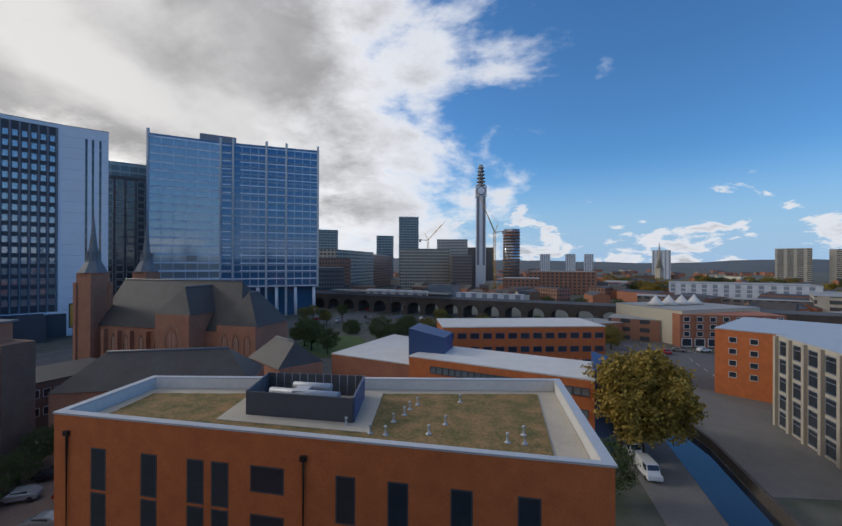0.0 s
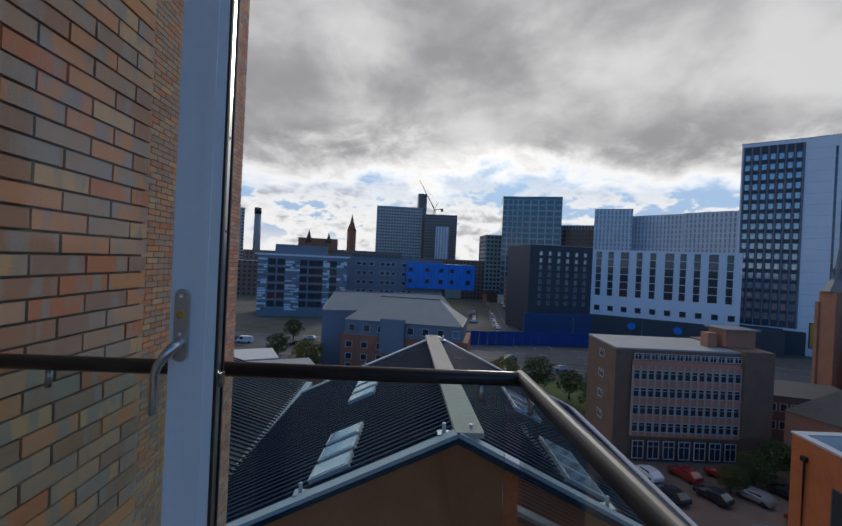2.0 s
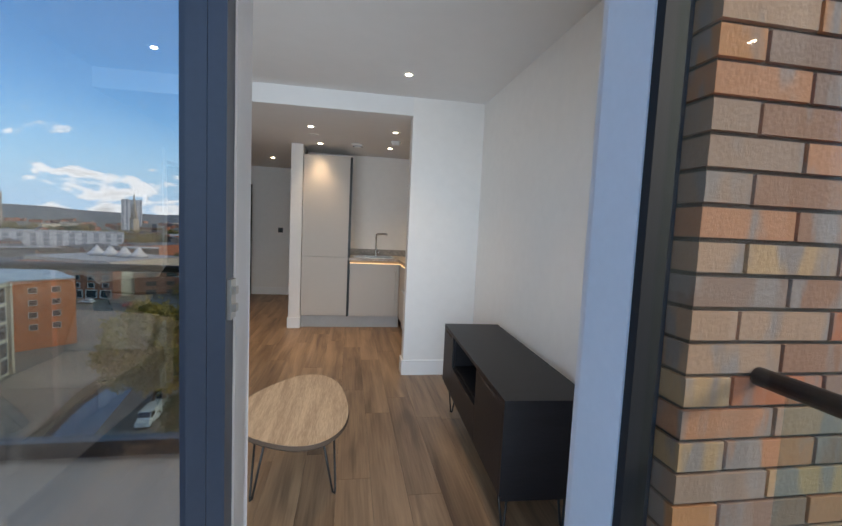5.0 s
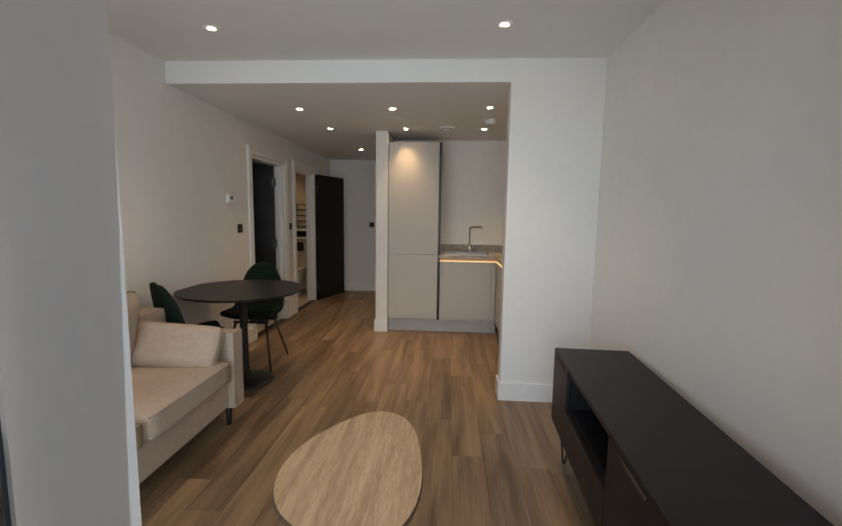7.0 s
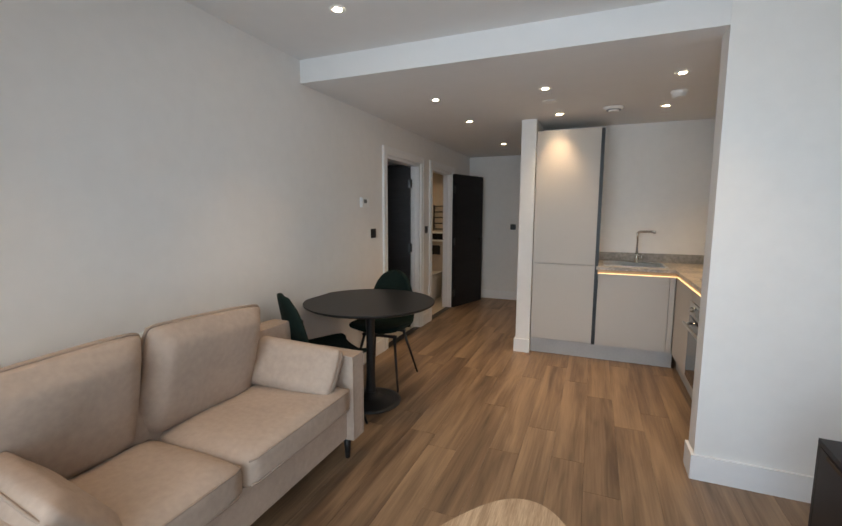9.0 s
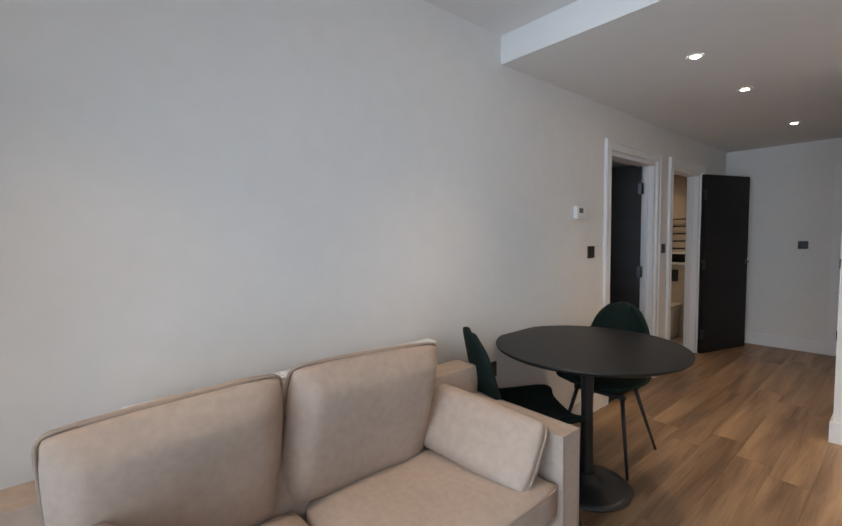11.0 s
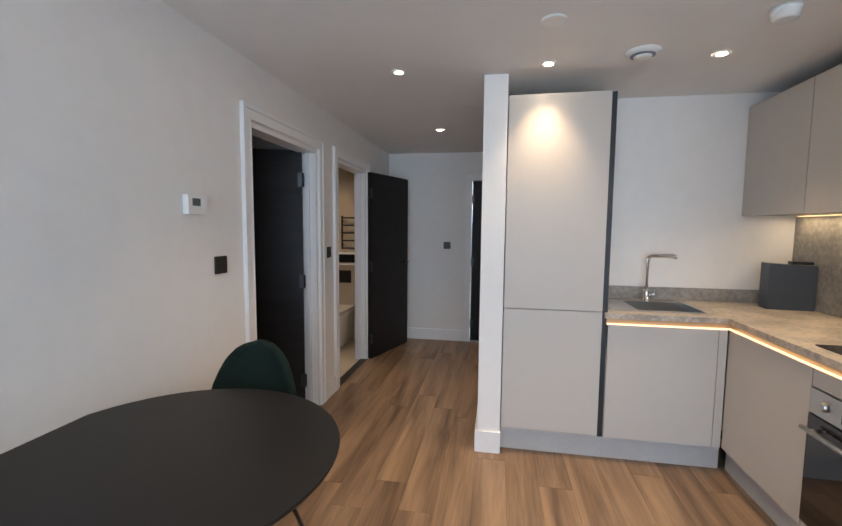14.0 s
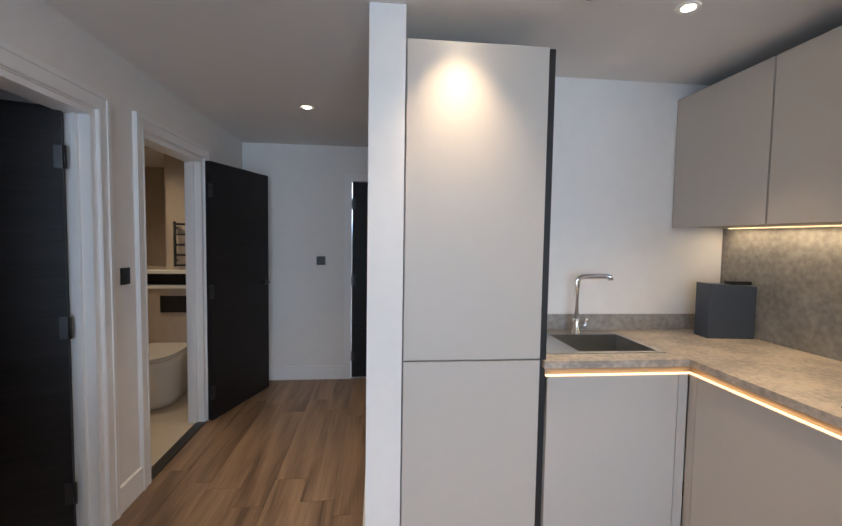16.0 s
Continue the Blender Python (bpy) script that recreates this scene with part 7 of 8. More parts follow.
for nm, lb, a, b, dp, zt, mt in (
        ("hospital_block", "white clad tower block with ribbed windows", (310, -142), (299, -165), 30, 46, "fac_white"),
        ("hospital_block", "white clad slab block with ribbed windows", (310, -170), (268, -205), 35, 42, "fac_white"),
        ("hospital_block", "white clad slab block behind the tower", (280, -190), (235, -225), 30, 42, "fac_white"),
        ("car_park_building", "open-decked concrete car park", (225, -62), (222, -82), 30, -8, "fac_grey"),
        ("brick_block", "low brown brick street block", (262, -80), (266, -112), 40, -8, "fac_brick"),
        ("brick_block", "brick block with a stepped top", (352, -20), (356, -100), 40, 4, "fac_brick"),
        ("pale_block", "pale stone far office block", (352, -70), (352, -95), 30, 26, "fac_cream"),
        ("stepped_block", "brown stepped block with an angled roof", (330, -128), (312, -160), 30, 32, "fac_brick"),
        ("pale_block", "pale stepped office block", (345, -125), (330, -152), 40, 36, "fac_cream"),
        ("flats_tower", "tall grey slab of flats", (482, 30), (484, -22), 25, 62, "fac_grey"),
        ("flats_tower", "dark brown slab of flats", (474, -24), (470, -60), 25, 54, "fac_dark"),
        ("flats_tower", "pale end block in front of the dark slab", (462, -36), (460, -50), 10, 40, "fac_white"),
        ("flats_tower", "slim dark tower of flats", (520, -18), (521, -28), 12, 84, "fac_dark"),
        ("flats_tower", "grey tower of flats with balconies", (430, 196), (448, 164), 30, 48, "fac_grey"),
        ("low_block", "low dark red warehouse", (330, 120), (335, 40), 40, 4, "fac_brick"),
        ("low_block", "low grey flat-roofed warehouse", (380, 60), (384, 0), 40, 8, "fac_dark"),
        ("low_block", "low brick school building", (300, 160), (310, 90), 40, -4, "fac_brick"),
        ("court_building", "red stone law court with turrets", (395, 95), (400, 60), 30, 18, "redbrick"),
        ("tower_block", "white and dark far office block", (262, -566), (235, -580), 40, 58, "fac_white"),
        ("tower_block", "glassy far office block", (235, -580), (176, -606), 40, 50, "fac_glass"),
        ("brick_block", "long low red brick block", (150, -330), (92, -352), 40, 6, "fac_brick"),
        ("brick_block", "dark red mansard block", (128, -300), (88, -316), 30, -2, "fac_dark"),
        ("stone_block", "stone office street front", (112, -380), (98, -480), 30, 14, "fac_cream"),
        ("stone_block", "brown office street front", (100, -485), (92, -580), 30, 12, "fac_brick"),
        ("pale_block", "pale 1960s office block", (66, -470), (10, -478), 30, 18, "fac_cream"),
        ("pale_block", "grey 1960s office block", (26, -500), (-10, -502), 24, 30, "fac_grey"),
        ("dark_block", "brown brick low office block", (8, -452), (-14, -454), 20, 10, "fac_dark"),
        ("glass_tower", "far blue glass tower", (92, -650), (62, -655), 24, 74, "fac_glass"),
        ("glass_tower", "far grey glass office tower", (125, -640), (100, -646), 24, 44, "fac_glass"),
        ("dark_block", "grey office slab behind the tower", (2, -540), (-44, -540), 20, 22, "fac_dark"),
        ("orange_block", "orange brick low block", (-40, -398), (-72, -392), 30, -12, "fac_brick"),
        ("brick_block", "red brick works with windows", (-70, -430), (-130, -415), 40, -6, "fac_brick"),
        ("white_shed", "long low white clad warehouse", (-175, -372), (-262, -330), 40, -14, "fac_white"),
        ("grey_shed", "long grey rail depot shed", (-120, -300), (-290, -220), 18, -20, "fac_dark"),
        ("brick_block", "brown brick factory with many windows", (-150, -170), (-240, -110), 30, -12, "fac_brick"),
        ("white_shed", "pale flat-roofed industrial works building", (-185, -240), (-270, -180), 40, -15, "fac_cream"),
        ("far_tower", "pale far tower of flats", (-395, -900), (-425, -886), 25, 30, "fac_white"),
        ("far_tower", "pale far tower of flats", (-560, -800), (-600, -772), 25, 30, "fac_cream"),
        ("far_tower", "pale far tower of flats", (-625, -770), (-660, -740), 25, 28, "fac_cream"),
        ("far_tower", "pale far tower of flats", (-190, -1000), (-212, -996), 25, 24, "fac_white"),
        ("far_tower", "pale far tower of flats", (-245, -990), (-266, -985), 25, 24, "fac_white"),
        ("far_tower", "pale far tower of flats", (-285, -985), (-304, -980), 25, 24, "fac_white")):
    block(nm, lb, depth_quad(a, b, dp), zt, mt)

# communications tower and the round tower beside it
bt = thing("communications_tower", "slender white communications tower with a round sign and aerial tiers", "tower", pose(-25.2, -500, 0))
bx("shaft", (-5.6, 5.6, -5.6, 5.6, G, 84), M["whiteclad"], bt)
bx("dark_strip", [(-4.6, -1.9, 5.6, 5.75, 0, 80), (1.9, 4.6, 5.6, 5.75, 0, 80)], M["greyclad"], bt, "grey corner strips")
bx("collar", (-6.4, 6.4, -6.4, 6.4, 80, 92), M["whiteclad"], bt)
bm = bmesh.new()
lathe(bm, [(5.2, 0), (5.2, 0.3)], 32)
sg = part("round_sign", bm, M["blueroof"], bt, "round dark blue sign")
sg.matrix_basis = pose(0, 6.7, 86, -90, 0, 0)
bm = bmesh.new()
lathe(bm, [(4.2, 0), (4.2, 0.4)], 32)
part("sign_face", bm, M["whiteclad"], sg).matrix_basis = pose(0, 0, 0.1)
for k in range(6):
    z = 93 + k * 4
    bm = bmesh.new()
    lathe(bm, [(5.2 - 0.35 * k, z), (5.8 - 0.35 * k, z + 0.8), (5.2 - 0.35 * k, z + 1.4), (2.6, z + 1.6), (2.6, z + 4.2)], 16)
    part("aerial_tier", bm, M["concrete"], bt, "grey aerial tier")
rt = thing("round_tower", "round banded tower of flats", "building", pose(-58, -478, 0))
for k in range(20):
    bm = bmesh.new()
    lathe(bm, [(9.6, G + 3.35 * k), (9.6, G + 3.35 * k + 1.5)], 20)
    part("storey_band", bm, M["brownbrick"] if k < 18 else M["redbrick"], rt)
bm = bmesh.new()
lathe(bm, [(9.0, G), (9.0, 40)], 20)
part("glazing", bm, M["palecurtain"], rt)

# railway viaduct
va = thing("railway_viaduct", "sooty brick railway viaduct with arches and a steel parapet", "viaduct")
V0, V1 = Vector((108, -276)), Vector((-150, -173))
dv = (V1 - V0).normalized()
lv = (V1 - V0).length
bm = bmesh.new()
prism(bm, depth_quad(tuple(V0), tuple(V1), 14), -20.5, -18.2)
part("deck", bm, M["blackbrick"], va)
nA = 24
for k in range(nA + 1):
    p = V0 + dv * (lv * k / nA)
    bm = bmesh.new()
    box(bm, -1.6, 1.6, 0, 14, G, -20.5)
    part("pier", bm, M["blackbrick"], va).matrix_basis = pose(p.x, p.y, 0, 0, 0, heading(tuple(V0), tuple(V1)))
archm = bmesh.new()
ws = lv / nA
for i in range(10):
    q0, q1 = math.pi * i / 10, math.pi * (i + 1) / 10
    x0, z0, x1, z1 = (ws / 2 - 1.6) * math.cos(q0), 3.6 * math.sin(q0), (ws / 2 - 1.6) * math.cos(q1), 3.6 * math.sin(q1)
    vs = [archm.verts.new(p) for p in ((x0, 0, z0), (x0, 0, 4.2), (x1, 0, 4.2), (x1, 0, z1), (x0, 14, z0), (x1, 14, z1))]
    archm.faces.new((vs[0], vs[3], vs[2], vs[1]))
    archm.faces.new((vs[0], vs[4], vs[5], vs[3]))
bmesh.ops.recalc_face_normals(archm, faces=archm.faces)
am = as_mesh("arch", archm, M["blackbrick"])
for k in range(nA):
    p = V0 + dv * (lv * (k + 0.5) / nA)
    piece("arch", am, va, pose(p.x, p.y, -24.6, 0, 0, heading(tuple(V0), tuple(V1))))
bm = bmesh.new()
prism(bm, depth_quad(tuple(V0), tuple(V1), 0.5), -18.2, -16.9)
part("parapet", bm, M["greyclad"], va, "grey parapet")
bm = bmesh.new()
prism(bm, depth_quad(tuple(V0 + dv * 30 - Vector((dv.y, -dv.x)) * -4), tuple(V0 + dv * 110 - Vector((dv.y, -dv.x)) * -4), 6), -15.6, -15.0)
part("platform_roof", bm, M["concrete"], va, "pale platform canopy")
bm = bmesh.new()
prism(bm, depth_quad(tuple(V0 + dv * 96 + Vector((0, -2))), tuple(V0 + dv * 112 + Vector((0, -2))), 8), -18, -10.5)
part("lift_tower", bm, M["palecurtain"], va, "glazed lift tower")
bm = bmesh.new()
prism(bm, depth_quad(tuple(V0 + dv * 52 + Vector((-1, -5))), tuple(V0 + dv * 150 + Vector((-1, -5))), 3), -18, -14.6)
part("train", bm, M["fac_white"], va, "train standing on the viaduct")

# orange-brick school blocks beyond the planted roof
s1 = block("school_block", "orange brick block with a ribbon of windows and white roof", depth_quad((12, -84), (-19, -69.5), 13), -17.0, "orange", "whitemem")
windows(s1, (12, -84), (-19, -69.5), spread(22, 0.14, 0.98), [-18.9], 1.05, 1.1, 0.12, "darkclad", "palecurtain")
windows(s1, (12, -84), (-19, -69.5), spread(18, 0.1, 0.98), [-22.4, -25.5], 1.05, 1.2, 0.12, "darkclad", "palecurtain")
bm = bmesh.new()
prism(bm, [(-19, -69.3), (-22.6, -69.5), (-26, -78), (-22, -81)], G, [-15.5, -16.5, -15.5, -14.5])
part("stair_tower", bm, M["blueroof"], s1, "blue clad stair tower")
s2 = block("school_block", "orange brick block with square windows and a white roof", depth_quad((6, -106), (-35, -112), 16), -14.5, "orange", "whitemem")
windows(s2, (6, -106), (-35, -112), spread(13), [-16.6, -20.0, -23.4], 2.0, 1.2, 0.12, "blueroof", "winglass")
bm = bmesh.new()
prism(bm, [(12.5, -88), (5, -86), (3.5, -93), (11, -96)], G, [-12.0, -13.5, -13.5, -12.0])
part("stair_tower", bm, M["blueroof"], s2, "blue clad stair tower")
s3 = block("school_block", "low block with a white flat roof", [(12, -84), (30, -92), (20, -118), (4, -106)], -18.6, "redbrick", "whitemem")
# white hotel and neighbours by the junction
wh = block("white_hotel", "white rendered building with brick front and rooftop tents", [(-66, -190), (-78, -160), (-115, -176), (-100, -204)], -15.4, "cream", "concrete")
bm = bmesh.new()
prism(bm, depth_quad((-76.5, -158.5), (-112, -158.5), 14), G, -16.4)
part("brick_front", bm, M["redbrick"], wh, "red brick front")
windows(wh, (-76.5, -158.3), (-112, -158.3), spread(8), [-18.0, -20.6, -23.2], 1.8, 1.5, 0.18, "winwhite")
windows(wh, (-76.5, -158.3), (-112, -158.3), spread(8), [-26.2], 3.0, 2.4, 0.3, "winwhite")
for k in range(4):
    bm = bmesh.new()
    rings = [(3.8, -14.9), (2.2, -13.6), (0.1, -11.0)]
    lathe(bm, rings, 8, (-78 - k * 6, -180 - k * 2))
    part("tent_roof", bm, M["whitemem"], wh, "white tent roof")
block("pub", "old brick pub with a white front", depth_quad((-58, -176), (-74, -168), 12), -20, "fac_brick")
gr = block("graffiti_wall_building", "low roofless brick building with painted lettering", depth_quad((-30, -158), (-62, -172), 14), -21.5, "redbrick", "concrete")
# right-hand neighbours
rb = block("red_apartment_block", "six-storey red brick flats with a curved glazed stair", depth_quad((-56.5, -103.5), (-72, -89), 30), -13.3, "orange", "zinc")
windows(rb, (-56.5, -103.5), (-72, -89), [0.16, 0.34, 0.55], [-15.4, -18.0, -20.6, -23.2], 1.3, 1.1, 0.1, "winwhite", "winglass")
windows(rb, (-56.5, -103.5), (-72, -89), [0.86], [-15.4, -18.0, -20.6, -23.2, -26], 3.6, 2.1, 0.2, "blueroof", "palecurtain")
gy = block("grey_apartment_block", "pale grey clad flats with dark recessed balconies", [(-55.9, -83.8), (-50.5, -54.0), (-76, -48), (-82, -78)], -11.6, "cream", "zinc")
hdg = ((-55.9, -83.8), (-50.5, -54.0))
windows(gy, *hdg, spread(7, 0.02, 0.98), [-13.6, -16.8, -20.0, -23.2, -26.2], 2.9, 2.4, 0.15, "greyclad", "winglass", 1)
for u in spread(8, -0.06, 1.06):
    p = Vector(hdg[0]).lerp(Vector(hdg[1]), u)
    bm = bmesh.new()
    box(bm, -0.35, 0.35, -0.35, 0.35, G, -11.6)
    part("pier", bm, M["stone"], gy).matrix_basis = pose(p.x + 0.2, p.y - 0.1, 0, 0, 0, heading(*hdg))

lw_ = block("low_workshop", "low flat-roofed brick workshop with rooflights", depth_quad((71, 33), (80, 12), 14), -20.3, "redbrick", "concrete")
windows(lw_, (71, 33), (80, 12), spread(6), [-22.5], 1.6, 1.2, 0.12)
for k in range(4):
    bx("rooflight", (79.5 + k * 0.2, 82, 14 + k * 4.5, 15.5 + k * 4.5, -20.1, -19.2), M["zinc"], lw_, bevel=0.05)
lw2 = block("low_shop", "low white and red brick shop by the road", depth_quad((100, 46), (108, 28), 12), -24.2, "redbrick", "whitemem")
windows(lw2, (100, 46), (108, 28), spread(4), [-26.3], 2.2, 1.4, 0.2)

# houses and works spread over the far plain
random.seed(19)
house_meshes = []
for w, d, h, rf, wm in ((9, 7, 6, 3.0, "redbrick"), (22, 12, 7, 2.5, "brownbrick"), (30, 16, 8, 2.0, "orange"), (14, 9, 8, 3.5, "redbrick"), (40, 20, 8, 1.2, "cream"), (26, 14, 10, 0.6, "fac_brick")):
    bm = bmesh.new()
    box(bm, -w / 2, w / 2, -d / 2, d / 2, 0, h, 0)
    e = [bm.verts.new(p) for p in ((-w / 2 - 0.3, -d / 2 - 0.3, h), (w / 2 + 0.3, -d / 2 - 0.3, h), (w / 2 + 0.3, d / 2 + 0.3, h), (-w / 2 - 0.3, d / 2 + 0.3, h), (-w / 2, 0, h + rf), (w / 2, 0, h + rf))]
    for fc in ((0, 1, 5, 4), (2, 3, 4, 5), (1, 2, 5), (3, 0, 4)):
        bm.faces.new([e[k] for k in fc]).material_index = 1
    house_meshes.append(as_mesh("house", bm, [M[wm], M["slate"] if w < 30 else M["concrete"]]))
made, far_bm = 0, bmesh.new()
while made < 900:
    q, dist = random.uniform(radians(-60), radians(110)), 240 * math.exp(random.uniform(0, 2.1))
    x, y = dist * math.sin(q), -dist * math.cos(q)
    if (math.degrees(q) > 3 and dist < 330) or (-26 < math.degrees(q) < 3 and dist < 330) or abs(x - 62) < 26 and y > -640:
        continue
    m_ = pose(x, y, G - 0.2, 0, 0, random.uniform(0, 180))
    me_ = random.choice(house_meshes)
    if dist < 620 and made % 2 == 0:
        tagged(piece("house", me_, None, m_), "small far brick building with a pitched roof", "building", "buildings of the far plain")
    else:
        w, d, h, rf = random.choice(((9, 8, 6, 3), (24, 12, 7, 2.5), (36, 18, 8, 1.5)))
        vs = [far_bm.verts.new(m_ @ Vector(p)) for p in ((-w / 2, -d / 2, 0), (w / 2, -d / 2, 0), (w / 2, d / 2, 0), (-w / 2, d / 2, 0), (-w / 2, -d / 2, h), (w / 2, -d / 2, h), (w / 2, d / 2, h), (-w / 2, d / 2, h), (-w / 2, 0, h + rf), (w / 2, 0, h + rf))]
        kind_ = random.choice((0, 0, 0, 1, 2))
        for fc, mi_ in (((0, 1, 5, 4), kind_), ((1, 2, 6, 9, 5), kind_), ((2, 3, 7, 6), kind_), ((3, 0, 4, 8, 7), kind_), ((4, 5, 9, 8), 3), ((6, 7, 8, 9), 3)):
            far_bm.faces.new([vs[k] for k in fc]).material_index = mi_
    made += 1
tagged(part("far_houses", far_bm, [M["redbrick"], M["brownbrick"], M["cream"], M["slate"]]), "spread of far brick houses and works", "houses", kind="stuff")

# far hills
bm = bmesh.new()
ring = []
n_ = 160
for k in range(n_):
    q = 2 * math.pi * k / n_
    h = 22 + 26 * noise.noise(Vector((3 * math.cos(q), 3 * math.sin(q), 0.5))) + 8 * noise.noise(Vector((14 * math.cos(q), 14 * math.sin(q), 2)))
    ring.append([bm.verts.new((r_ * math.cos(q), r_ * math.sin(q), z)) for r_, z in ((2100, G - 2), (2700, max(h, 2) * 0.9), (3600, G))])
for k in range(n_):
    a, b = ring[k], ring[(k + 1) % n_]
    for j in range(2):
        bm.faces.new((a[j], b[j], b[j + 1], a[j + 1])).smooth = True
bmesh.ops.recalc_face_normals(bm, faces=bm.faces)
structure(part("backdrop_hills", bm, M["hill"]), "wooded hills at the horizon, blue-grey haze in their colour", "hills")

# slender things on the skyline
def spire(name, label, x, y, w, zt, zs, mat, roof="slate"):
    s = thing(name, label, "tower", pose(x, y, 0, 0, 0, 30))
    bx("shaft", (-w / 2, w / 2, -w / 2, w / 2, G, zs), M[mat], s)
    bm = bmesh.new()
    lathe(bm, [(w * 0.72, zs), (w * 0.3, zs + (zt - zs) * 0.5), (0.1, zt)], 4)
    part("spire", bm, M[roof], s)


spire("clock_tower", "red brick clock tower with a pointed top", 444.6, 52.7, 7, 47, 30, "redbrick", "redbrick")
spire("turret", "dark brick turret with dome", 395, 158, 12, 38, 20, "brownbrick", "lead")
spire("turret", "red turret of the law court", 398, 86, 6, 26, 14, "redbrick", "slate")
spire("turret", "red turret of the law court", 399, 68, 5, 24, 14, "redbrick", "slate")
spire("church_spire", "far grey stone church spire", -290, -640, 8, 34, -4, "stone", "stone")
chm = thing("chimney", "tall pale industrial chimney with a dark top", "chimney", pose(420, 141, 0))
bm = bmesh.new()
lathe(bm, [(4.0, G), (3.0, 40)], 16)
part("stack", bm, M["concrete"], chm)
bm = bmesh.new()
lathe(bm, [(3.3, 40), (3.3, 46)], 16)
part("top", bm, M["black"], chm)


def crane(x, y, h, jib, turn, lift):
    c = thing("tower_crane", "yellow tower crane with a raised jib", "crane", pose(x, y, G, 0, 0, turn))
    bm = bmesh.new()
    for sx in (-1, 1):
        for sy in (-1, 1):
            tube(bm, [(sx, sy, 0), (sx, sy, h)], 0.22, 5)
    for k in range(int(h / 4)):
        tube(bm, [(-1, -1, k * 4), (1, -1, k * 4 + 4)], 0.12, 4)
        tube(bm, [(1, 1, k * 4), (-1, 1, k * 4 + 4)], 0.12, 4)
    part("mast", bm, M["yellow"], c)
    bm = bmesh.new()
    tip = Vector((jib * math.cos(lift), 0, h + jib * math.sin(lift)))
    for o in ((0, -0.8, 0), (0, 0.8, 0), (0, 0, 1.6)):
        tube(bm, [Vector((0, 0, h)) + Vector(o), tip], 0.22, 5)
    tube(bm, [(0, 0, h), (-10, 0, h + 1)], 0.5, 6)
    tube(bm, [(0, 0, h), (-4, 0, h + 9)], 0.3, 5)
    tube(bm, [(-4, 0, h + 9), tip * 0.8 + Vector((0, 0, h * 0.2))], 0.08, 4)
    part("jib", bm, M["yellow"], c)
    bx("counterweight", (-11, -8.5, -1.2, 1.2, h - 2, h + 1.5), M["concrete"], c)


crane(511, -37, 92, 42, 65, radians(60))
crane(-36, -440, 62, 46, 15, radians(66))
crane(225, -575, 82, 34, 190, radians(50))
crane(38, -520, 58, 32, 180, radians(48))

# trees: tapered trunk, limbs, and a crown of many small leaf clumps
leaf_me = {}


def crown_mesh(seed, mat, clumps, flat):
    key = (seed, mat)
    if key in leaf_me:
        return leaf_me[key]
    rng_ = random.Random(seed)
    verts, faces = [], []
    for k in range(clumps):
        while True:
            p = Vector((rng_.uniform(-1, 1), rng_.uniform(-1, 1), rng_.uniform(-1, 1)))
            ln_ = p.length
            lump = 0.80 + 0.32 * noise.noise(p.normalized() * 2.1 + Vector((seed, 0, 0)))
            if 0.45 * lump < ln_ < lump:
                break
        p.z *= flat
        for j in range(16):
            c = p + Vector((rng_.gauss(0, 0.055), rng_.gauss(0, 0.055), rng_.gauss(0, 0.045)))
            n = Vector((rng_.gauss(0, 1), rng_.gauss(0, 1), rng_.gauss(0.6, 1))).normalized()
            t1 = n.orthogonal().normalized() * rng_.uniform(0.02, 0.038)
            t2 = n.cross(t1).normalized() * rng_.uniform(0.016, 0.028)
            i = len(verts)
            verts += [c - t1, c + t2, c + t1, c - t2]
            faces.append((i, i + 1, i + 2, i + 3))
    me = bpy.data.meshes.new("crown")
    me.from_pydata([tuple(v) for v in verts], [], faces)
    me.materials.append(M[mat])
    leaf_me[key] = me
    return me


def tree(x, y, h, rad, mat, seed, clumps=420, label="broad tree in early autumn leaf", flat=0.85, z=G):
    t = thing("tree", label, "tree", pose(x, y, z), "city trees")
    bm = bmesh.new()
    rng_ = random.Random(seed)
    tube(bm, [(0, 0, -0.2), (0.1, 0, h * 0.25), (0.0, 0.1, h * 0.6)], [h * 0.035, h * 0.024, h * 0.012], 8)
    for k in range(6):
        q = k * 1.05 + rng_.random()
        z0 = h * rng_.uniform(0.22, 0.42)
        tube(bm, [(0.05, 0.03, z0), (rad * 0.35 * math.cos(q), rad * 0.35 * math.sin(q), z0 + h * 0.16), (rad * 0.7 * math.cos(q), rad * 0.7 * math.sin(q), z0 + h * 0.32)], [h * 0.012, h * 0.008, h * 0.003], 6)
    part("trunk", bm, M["bark"], t)
    cr = new("crown", crown_mesh(seed % 5, mat, clumps, flat))
    cr.parent = t
    cr.matrix_basis = Matrix.Translation((0, 0, h - rad * flat)) @ Matrix.Diagonal((rad, rad, rad, 1)) @ Matrix.Rotation(seed, 4, "Z")


